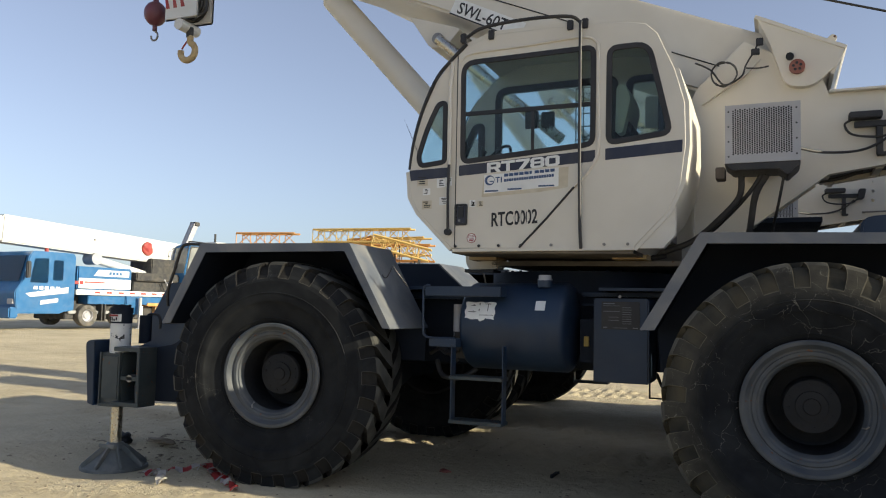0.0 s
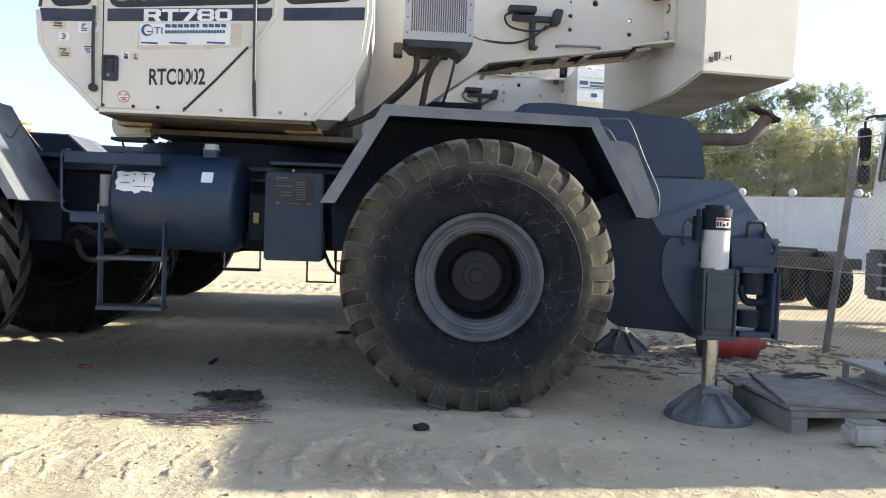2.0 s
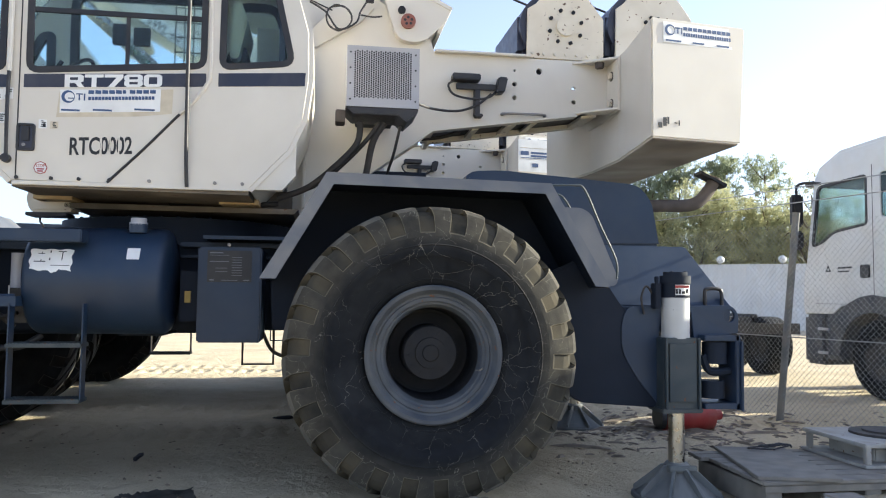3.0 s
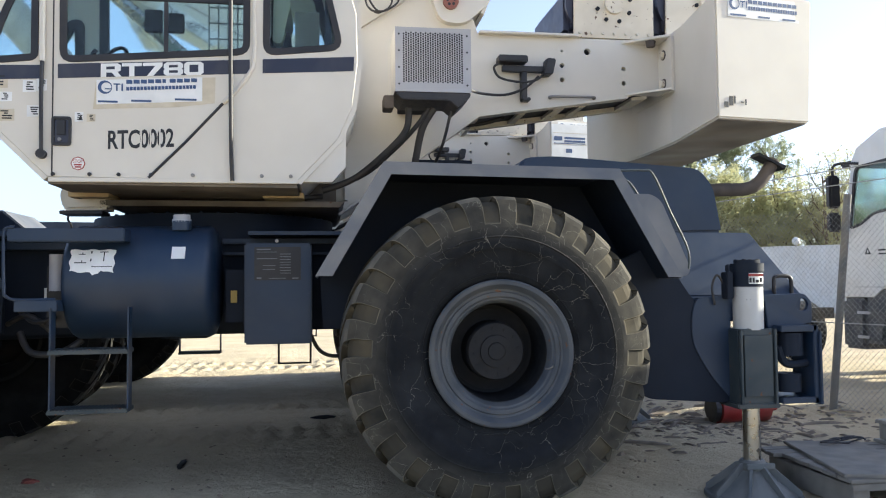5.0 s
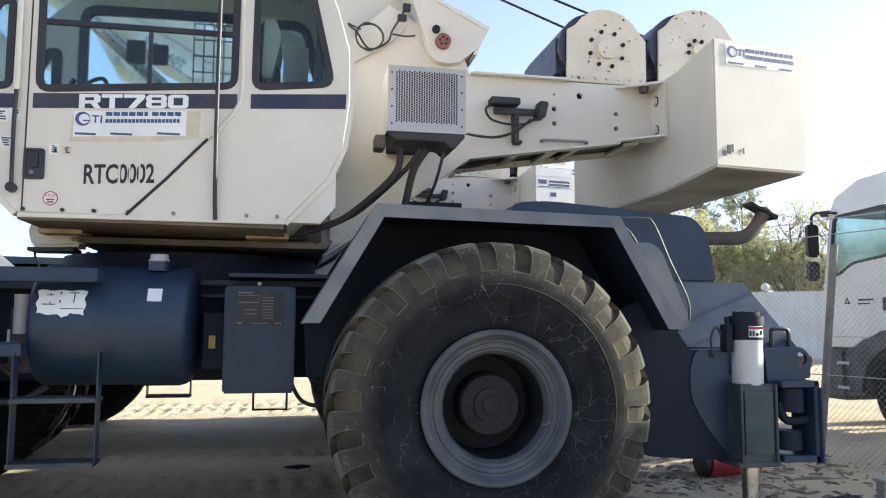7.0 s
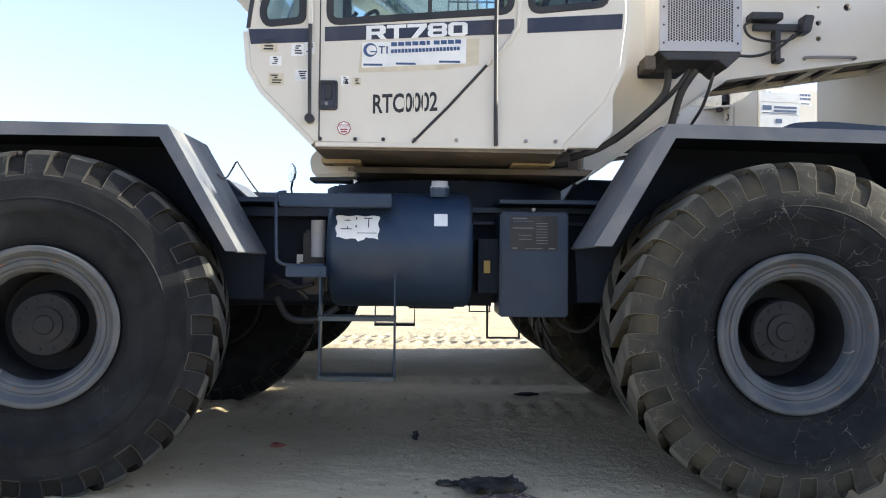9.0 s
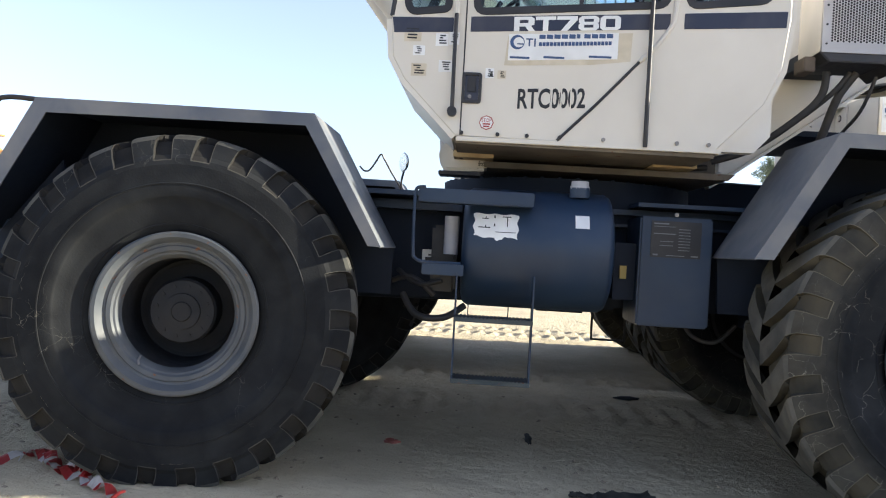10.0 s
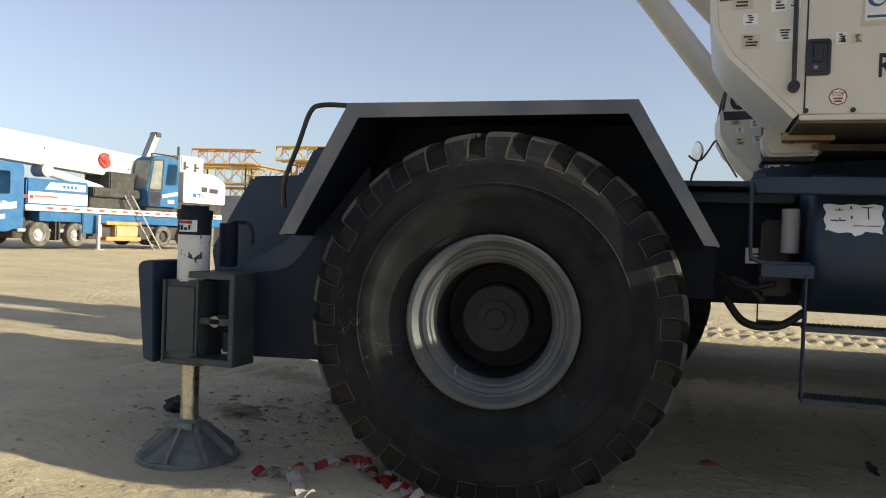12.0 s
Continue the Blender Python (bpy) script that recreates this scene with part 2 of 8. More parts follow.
GLASS_DARK = glass_material("dark_tinted_glass", (0.22, 0.32, 0.36))
SEATCLOTH = material("pale_seat_cover", (0.62, 0.62, 0.50), (0.5, 0.5, 0.4), rough=0.8, scale=10)
CLOTH = material("dark_cloth", (0.02, 0.021, 0.026), rough=0.9, scale=14, bump=0.4, depth=0.005)


def sand_material():
    """Pale sand with darker damp drifts, coarse grains and small clods in relief."""
    m = material("sand", (0.60, 0.505, 0.335), (0.46, 0.385, 0.255), rough=0.95, scale=0.7, fine=26, bump=0.0, dust=0.55, dustcol=(0.65, 0.56, 0.39), dustscale=2.6, spec=0.15)
    nt = m.node_tree
    n = nt.nodes.new
    bsdf = nt.nodes["Principled BSDF"]
    base = bsdf.inputs["Base Color"].links[0].from_socket
    tex = [x for x in nt.nodes if x.type == "TEX_COORD"][0]

    def noise_at(scale, detail, rough=0.6):
        t = n("ShaderNodeTexNoise")
        t.inputs["Scale"].default_value, t.inputs["Detail"].default_value, t.inputs["Roughness"].default_value = scale, detail, rough
        nt.links.new(tex.outputs["Object"], t.inputs["Vector"])
        return t.outputs["Fac"]

    def ranged(fac, lo, hi, a=0.0, b=1.0):
        r = n("ShaderNodeMapRange")
        r.inputs[1].default_value, r.inputs[2].default_value, r.inputs[3].default_value, r.inputs[4].default_value = lo, hi, a, b
        nt.links.new(fac, r.inputs[0])
        return r.outputs[0]

    def mixed(fac, a, b):
        x = n("ShaderNodeMix")
        x.data_type = "RGBA"
        nt.links.new(fac, x.inputs[0])
        nt.links.new(a, x.inputs[6])
        x.inputs[7].default_value = (*b, 1)
        return x.outputs[2]

    col = mixed(ranged(noise_at(7.0, 9, 0.7), 0.55, 0.75, 0.0, 0.45), base, (0.34, 0.275, 0.19))
    col = mixed(ranged(noise_at(60.0, 4, 0.7), 0.60, 0.75, 0.0, 0.6), col, (0.20, 0.16, 0.11))
    col = mixed(ranged(noise_at(2.1, 6, 0.6), 0.62, 0.72, 0.0, 0.25), col, (0.30, 0.25, 0.19))
    col = mixed(ranged(noise_at(0.9, 7, 0.65), 0.52, 0.68, 0.0, 0.30), col, (0.36, 0.275, 0.165))
    col = mixed(ranged(noise_at(18.0, 6, 0.75), 0.62, 0.72, 0.0, 0.5), col, (0.22, 0.175, 0.12))
    nt.links.new(col, bsdf.inputs["Base Color"])
    grain = n("ShaderNodeBump")
    grain.inputs["Strength"].default_value, grain.inputs["Distance"].default_value = 0.8, 0.012
    nt.links.new(noise_at(70.0, 5, 0.65), grain.inputs["Height"])
    lumps = n("ShaderNodeBump")
    lumps.inputs["Strength"].default_value, lumps.inputs["Distance"].default_value = 0.9, 0.038
    nt.links.new(noise_at(11.0, 7, 0.6), lumps.inputs["Height"])
    nt.links.new(grain.outputs[0], lumps.inputs["Normal"])
    nt.links.new(lumps.outputs[0], bsdf.inputs["Normal"])
    return m


SAND = sand_material()


def leaf_material(name, col, col2):
    """Thin leaves that let some light through."""
    m = material(name, col, col2, rough=0.7, scale=0.6, bump=0.0, spec=0.2)
    nt = m.node_tree
    bsdf = nt.nodes["Principled BSDF"]
    base = bsdf.inputs["Base Color"].links[0].from_socket
    thin = nt.nodes.new("ShaderNodeBsdfTranslucent")
    both = nt.nodes.new("ShaderNodeMixShader")
    both.inputs[0].default_value = 0.55
    nt.links.new(base, thin.inputs["Color"])
    nt.links.new(bsdf.outputs[0], both.inputs[1])
    nt.links.new(thin.outputs[0], both.inputs[2])
    nt.links.new(both.outputs[0], nt.nodes["Material Output"].inputs["Surface"])
    return m



# ---------------------------------------------------------------- mesh helpers
def part(name, bm, mat, parent=None, label="", m=None, smooth=None):
    """One mesh object, under a thing or a part."""
    me = bpy.data.meshes.new(name)
    bmesh.ops.recalc_face_normals(bm, faces=bm.faces)
    if smooth:
        for f in bm.faces:
            f.smooth = True
    bm.to_mesh(me)
    bm.free()
    if smooth:
        me.set_sharp_from_angle(angle=radians(smooth))
    me.materials.append(mat)
    ob = new(name, me)
    if parent is not None:
        ob.parent = parent
    if m is not None:
        ob.matrix_basis = m
    if label:
        ob["label"] = label
    return ob


def thing(name, label, category, group="", kind="", at=(0, 0, 0)):
    ob = new(name)
    ob.location = at
    ob.empty_display_size = 0.2
    return tagged(ob, label, category, group, kind)


def B(*boxes, bevel=0.0):
    """Boxes given as (x0, x1, y0, y1, z0, z1), with their edges rounded."""
    bm = bmesh.new()
    for x0, x1, y0, y1, z0, z1 in boxes:
        vs = [bm.verts.new((x, y, z)) for x in (x0, x1) for y in (y0, y1) for z in (z0, z1)]
        for q in ((0, 1, 3, 2), (4, 6, 7, 5), (0, 4, 5, 1), (2, 3, 7, 6), (0, 2, 6, 4), (1, 5, 7, 3)):
            bm.faces.new([vs[i] for i in q])
    if bevel:
        soften(bm, bevel)
    return bm


def soften(bm, w, seg=2):
    bmesh.ops.recalc_face_normals(bm, faces=bm.faces)
    es = [e for e in bm.edges if len(e.link_faces) == 2 and e.calc_face_angle(0) > 0.5]
    bmesh.ops.bevel(bm, geom=es, offset=w, segments=seg, affect="EDGES", clamp_overlap=True)


def prism(poly, a, b, axis="y", bevel=0.0, bm=None):
    """A polygon drawn in the plane across axis, drawn out from a to b along it."""
    bm = bm or bmesh.new()

    def at(u, v, w):
        return {"y": (u, w, v), "x": (w, u, v), "z": (u, v, w)}[axis]

    lo = [bm.verts.new(at(u, v, a)) for u, v in poly]
    hi = [bm.verts.new(at(u, v, b)) for u, v in poly]
    bm.faces.new(lo)
    bm.faces.new(hi[::-1])
    for i in range(len(poly)):
        j = (i + 1) % len(poly)
        bm.faces.new((lo[i], lo[j], hi[j], hi[i]))
    if bevel:
        soften(bm, bevel)
    return bm


def rounded(poly, r, n=4):
    """The polygon with each corner rounded by r, or by its own radius."""
    out = []
    k = len(poly)
    rs = r if isinstance(r, (list, tuple)) else [r] * k
    for i in range(k):
        p, a, b = Vector(poly[i]), Vector(poly[i - 1]), Vector(poly[(i + 1) % k])
        if rs[i] <= 0:
            out.append(tuple(p))
            continue
        da, db = (a - p), (b - p)
        cut = min(rs[i], da.length * 0.48, db.length * 0.48)
        s, e = p + da.normalized() * cut, p + db.normalized() * cut
        for q in range(n + 1):
            t = q / n
            out.append(tuple(s * (1 - t) ** 2 + p * 2 * t * (1 - t) + e * t * t))
    return out


def strip(line, y0, y1, thick, bm=None):
    """A bent sheet: a line in the xz plane with a thickness, drawn out from y0 to y1."""
    bm = bm or bmesh.new()
    pts = [Vector((u, v)) for u, v in line]
    nor = []
    for i in range(len(pts)):
        d = (pts[min(i + 1, len(pts) - 1)] - pts[max(i - 1, 0)]).normalized()
        nor.append(Vector((d.y, -d.x)))
    rings = []
    for p, q in zip(pts, nor):
        o, i = p, p + q * thick
        rings.append([bm.verts.new(c) for c in ((o.x, y0, o.y), (o.x, y1, o.y), (i.x, y1, i.y), (i.x, y0, i.y))])
    for a, b in zip(rings, rings[1:]):
        for k in range(4):
            bm.faces.new((a[k], a[(k + 1) % 4], b[(k + 1) % 4], b[k]))
    bm.faces.new(rings[0])
    bm.faces.new(rings[-1][::-1])
    return bm


def cyl(p0, p1, r0, r1=None, n=24, bm=None, caps=True):
    bm = bm or bmesh.new()
    p0, p1 = Vector(p0), Vector(p1)
    r1 = r0 if r1 is None else r1
    d = (p1 - p0).normalized()
    u = d.orthogonal().normalized()
    v = d.cross(u)
    a = [bm.verts.new(p0 + (u * math.cos(t) + v * math.sin(t)) * r0) for t in (2 * math.pi * i / n for i in range(n))]
    b = [bm.verts.new(p1 + (u * math.cos(t) + v * math.sin(t)) * r1) for t in (2 * math.pi * i / n for i in range(n))]
    for i in range(n):
        bm.faces.new((a[i], a[(i + 1) % n], b[(i + 1) % n], b[i]))
    if caps:
        bm.faces.new(a[::-1])
        bm.faces.new(b)
    return bm


def curve_points(pts, n=6):
    """A smooth line through the points."""
    P = [Vector(p) for p in pts]
    if len(P) < 3:
        return P
    out = []
    for i in range(len(P) - 1):
        a, b, c, d = P[max(i - 1, 0)], P[i], P[i + 1], P[min(i + 2, len(P) - 1)]
        for k in range(n):
            t = k / n
            out.append(0.5 * (2 * b + (c - a) * t + (2 * a - 5 * b + 4 * c - d) * t * t + (3 * b - a - 3 * c + d) * t ** 3))
    return out + [P[-1]]


def tube(pts, r, n=8, bm=None, smooth_n=6, straight=False):
    bm = bm or bmesh.new()
    P = [Vector(p) for p in pts] if straight else curve_points(pts, smooth_n)
    up = Vector((0.31, 0.17, 0.93))
    rings = []
    for i, p in enumerate(P):
        d = (P[min(i + 1, len(P) - 1)] - P[max(i - 1, 0)]).normalized()
        u = d.cross(up).normalized()
        v = d.cross(u)
        rings.append([bm.verts.new(p + (u * math.cos(t) + v * math.sin(t)) * r) for t in (2 * math.pi * k / n for k in range(n))])
    for a, b in zip(rings, rings[1:]):
        for k in range(n):
            bm.faces.new((a[k], a[(k + 1) % n], b[(k + 1) % n], b[k]))
    bm.faces.new(rings[0][::-1])
    bm.faces.new(rings[-1])
    return bm


def lathe(profile, n=64, bm=None, closed=False):
    """A profile of (radius, y) turned round the y axis."""
    bm = bm or bmesh.new()
    rings = []
    for k in range(n):
        t = 2 * math.pi * k / n
        rings.append([bm.verts.new((r * math.cos(t), y, r * math.sin(t))) for r, y in profile])
    m = len(profile)
    for k in range(n):
        a, b = rings[k], rings[(k + 1) % n]
        for i in range(m if closed else m - 1):
            j = (i + 1) % m
            bm.faces.new((a[i], a[j], b[j], b[i]))
    bmesh.ops.remove_doubles(bm, verts=bm.verts, dist=1e-5)
    return bm


def plate(outer, holes=(), y0=0.0, thick=0.01, bevel=0.0):
    """A flat plate in the xz plane with openings cut through it."""
    cu = bpy.data.curves.new("outline", "CURVE")
    cu.dimensions, cu.fill_mode = "2D", "BOTH"
    cu.extrude = max(thick / 2 - bevel, 0.0005)
    cu.bevel_depth, cu.bevel_resolution = bevel, 1
    cu.offset = -bevel
    for poly in (outer, *holes):
        sp = cu.splines.new("POLY")
        sp.points.add(len(poly) - 1)
        for p, (u, v) in zip(sp.points, poly):
            p.co = (u, v, 0, 1)
        sp.use_cyclic_u = True
    return from_curve(cu, Matrix(((1, 0, 0, 0), (0, 0, -1, y0 + thick / 2), (0, 1, 0, 0), (0, 0, 0, 1))))


def from_curve(cu, m):
    ob = new("outline", cu)
    dg = bpy.context.evaluated_depsgraph_get()
    dg.update()
    me = bpy.data.meshes.new_from_object(ob.evaluated_get(dg))
    bm = bmesh.new()
    bm.from_mesh(me)
    bmesh.ops.transform(bm, matrix=m, verts=bm.verts)
    bmesh.ops.remove_doubles(bm, verts=bm.verts, dist=1e-5)
    bpy.data.objects.remove(ob)
    bpy.data.curves.remove(cu)
    bpy.data.meshes.remove(me)
    return bm


def words(text, x0, x1, z0, z1, y, thick=0.002, shear=0.0, bold=0.0):
    """Lettering that fills the box x0..x1, z0..z1 on a face that looks to -y."""
    cu = bpy.data.curves.new("outline", "FONT")
    cu.body, cu.size, cu.extrude, cu.shear, cu.offset = text, 1.0, 0.01, shear, bold
    cu.resolution_u = 3
    bm = from_curve(cu, Matrix.Identity(4))
    xs, ys = [v.co.x for v in bm.verts], [v.co.y for v in bm.verts]
    a, b, c, d = min(xs), max(xs), min(ys), max(ys)
    for v in bm.verts:
        u, w, h = v.co
        v.co = (x0 + (u - a) / (b - a) * (x1 - x0), y - thick * (1 if h > 0 else 0), z0 + (w - c) / (d - c) * (z1 - z0))
    return bm


def bars(rows, y, thick=0.002):
    """Plain bars (x0, x1, z0, z1) on a face that looks to -y."""
    return B(*[(a, b, y - thick, y, c, d) for a, b, c, d in rows])


def slanted(bm, k):
    """Lets lettering climb by k along x."""
    for v in bm.verts:
        v.co.z += k * v.co.x
    return bm


def circle_poly(cx, cz, r, n=20):
    return [(cx + r * math.cos(2 * math.pi * i / n), cz + r * math.sin(2 * math.pi * i / n)) for i in range(n)]


def ring_of(poly, grow):
    """The polygon moved outwards by grow."""
    c = Vector((sum(p[0] for p in poly) / len(poly), sum(p[1] for p in poly) / len(poly)))
    out = []
    k = len(poly)
    area = sum(poly[i][0] * poly[(i + 1) % k][1] - poly[(i + 1) % k][0] * poly[i][1] for i in range(k))
    s = 1 if area > 0 else -1
    for i in range(k):
        d = Vector(poly[(i + 1) % k]) - Vector(poly[i - 1])
        d.normalize()
        out.append((poly[i][0] + d.y * grow * s, poly[i][1] - d.x * grow * s))
    return out


# ---------------------------------------------------------------- wheels
def tyre_parts(wheel, rubber):
    """Earthmover tyre: bulging sidewall and 26 lugs a side, with shallow pockets between them that run out on the sidewall."""
    worn = rubber is RUBBER_CRACKED
    R = 0.945 if worn else 0.958
    start = 0.745 if worn else 0.79
    side = [(0.40, 0.24), (0.425, 0.30), (0.455, 0.322), (0.50, 0.336), (0.56, 0.350), (0.608, 0.358), (0.616, 0.366), (0.628, 0.3720), (0.67, 0.3745), (0.70, 0.3725), (start, 0.3665)]
    bm = lathe([(r, -y) for r, y in side], 96)
    lathe([(r, y) for r, y in side[::-1]], 96, bm)
    for r0, y in ((0.478, 0.329), (0.69, 0.3735)):
        lathe([(r0 - 0.006, -y + 0.003), (r0 - 0.003, -y - 0.004), (r0 + 0.003, -y - 0.0045), (r0 + 0.007, -y + 0.001)], 96, bm)
    tyre = part("tyre", bm, rubber, wheel, "black cracked rubber tyre with dusty sidewall", smooth=40)
    # rows across half the tread: radius, half width, depth of the pockets, how far the lugs lean round, half a lug
    rows = [(start, 0.3665, 0.0, 0.0, 0.245), (start + 0.022, 0.3620, 0.0, 0.0, 0.248), (start + 0.027, 0.3608, 0.0, 0.0, 0.248), (start + 0.034, 0.3592, 0.005, 0.0, 0.25),
            (0.848, 0.3430, 0.010, 0.0, 0.26), (0.885, 0.332, 0.019, 0.002, 0.27), (R - 0.030, 0.320, 0.030, 0.010, 0.285), (R - 0.010, 0.308, 0.040, 0.024, 0.30), (R - 0.001, 0.290, 0.048, 0.046, 0.305),
            (R + 0.003, 0.22, 0.052, 0.108, 0.305), (R + 0.005, 0.13, 0.052, 0.168, 0.30), (R + 0.006, 0.03, 0.052, 0.222, 0.29), (R + 0.006, 0.0, 0.052, 0.235, 0.29)]
    turn = 1 if worn else -1
    N, cols = 26, ((-0.5, 0, 0), (-0.40, 0, 0), (-1.20, 1, 0), (-1.09, 1, 0), (-1.0, 1, 1), (-0.935, 1, 1), (-0.5, 1, 1), (0.0, 1, 1), (0.5, 1, 1), (0.935, 1, 1), (1.0, 1, 1), (1.09, 1, 0), (1.20, 1, 0), (0.40, 0, 0))
    K, rng = len(cols), random.Random(7)
    mesh = bmesh.new()
    for sg in (-1, 1):
        grid = []
        jit = [(rng.uniform(-0.008, 0.008), rng.uniform(0.0, 0.007)) for _ in range(N)]
        for q, (r, y, depth, lean, half) in enumerate(rows):
            a, b = rows[max(q - 1, 0)], rows[min(q + 1, len(rows) - 1)]
            nr, ny = a[1] - b[1], b[0] - a[0]
            size = math.hypot(nr, ny) or 1
            nr, ny = nr / size, ny / size
            ring = []
            for i in range(N):
                for f, scaled, top in cols:
                    t = 2 * math.pi / N * (i + (0.5 if sg > 0 else 0) + (f * half if scaled else f)) + turn * lean + jit[i][0]
                    d = depth if not top else (jit[i][1] if depth > 0.04 else 0.0)
                    rr, yy = r - nr * d, y - ny * d
                    ring.append(mesh.verts.new((rr * math.cos(t), sg * yy, rr * math.sin(t))))
            grid.append(ring)
        for q in range(len(rows) - 1):
            for c in range(N * K):
                e, nx = c % K, (c + 1) % K
                f = mesh.faces.new((grid[q][c], grid[q][(c + 1) % (N * K)], grid[q + 1][(c + 1) % (N * K)], grid[q + 1][c]))
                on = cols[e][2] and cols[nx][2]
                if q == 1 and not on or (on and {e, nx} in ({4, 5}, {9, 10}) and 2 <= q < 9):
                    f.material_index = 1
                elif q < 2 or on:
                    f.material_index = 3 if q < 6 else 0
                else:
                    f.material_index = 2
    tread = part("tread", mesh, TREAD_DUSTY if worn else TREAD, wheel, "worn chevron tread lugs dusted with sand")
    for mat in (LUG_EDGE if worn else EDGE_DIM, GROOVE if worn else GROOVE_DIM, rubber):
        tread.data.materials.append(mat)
    return tyre


def build_wheel(parent, m, rubber):
    rim = [(0.36, -0.10), (0.40, -0.23), (0.425, -0.315), (0.437, -0.325), (0.438, -0.345), (0.428, -0.353), (0.408, -0.352), (0.396, -0.340),
           (0.380, -0.316), (0.366, -0.312), (0.360, -0.318), (0.338, -0.315), (0.328, -0.303), (0.318, -0.300), (0.308, -0.288), (0.300, -0.268), (0.296, -0.255)]
    wheel = part("wheel", lathe(rim, 72), RIM, parent, "worn grey steel rim", m=m, smooth=32)
    tyre_parts(wheel, rubber)
    # the barrel takes the hub colour, darker than the rim face
    part("rim_barrel", lathe([(0.296, -0.255), (0.292, -0.10), (0.285, 0.02), (0.278, 0.035), (0.10, 0.05)], 48), HUB, wheel, "dark rim barrel", smooth=32)
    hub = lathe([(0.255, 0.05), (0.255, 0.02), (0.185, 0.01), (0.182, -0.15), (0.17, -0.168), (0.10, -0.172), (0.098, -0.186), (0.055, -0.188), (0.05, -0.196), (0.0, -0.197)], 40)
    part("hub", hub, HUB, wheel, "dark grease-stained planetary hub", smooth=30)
    bolt = bmesh.new()
    for i in range(12):
        t = 2 * math.pi * i / 12
        c = (0.140 * math.cos(t), -0.165, 0.140 * math.sin(t))
        cyl(c, (c[0], -0.176, c[2]), 0.011, n=6, bm=bolt)
    ob = part("bolt_ring", bolt, HUB, wheel)
    ob["kind"] = "stuff"
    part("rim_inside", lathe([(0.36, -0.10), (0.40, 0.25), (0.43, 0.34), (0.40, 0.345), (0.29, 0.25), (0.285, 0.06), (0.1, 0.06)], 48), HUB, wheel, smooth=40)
    valve = tube([(0.30, -0.27, 0.02), (0.315, -0.30, 0.03), (0.325, -0.315, 0.05)], 0.006)
    part("valve_stem", valve, STEEL, wheel)
    return wheel


# ---------------------------------------------------------------- the crane
def build_fender(crane, outer, inner, y_out, y_in, name):
    """Bent sheet fender with a turned-down outer flange."""
    f = part(name, strip(outer, y_out + 0.004, y_in, 0.012), FENDER, crane, "dusty grey sheet steel fender")
    line = [(u, v - 0.016) for u, v in outer]
    line[0], line[-1] = (outer[0][0] + 0.022, outer[0][1]), (outer[-1][0] - 0.022, outer[-1][1])
    line[1], line[2] = (outer[1][0] + 0.012, outer[1][1] - 0.018), (outer[2][0] - 0.012, outer[2][1] - 0.018)
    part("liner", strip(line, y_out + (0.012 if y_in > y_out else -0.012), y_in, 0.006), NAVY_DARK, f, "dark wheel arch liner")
    poly = list(outer) + list(inner[::-1])
    part("flange", prism(poly, y_out - 0.006, y_out + 0.004), FENDER, f)
    return f


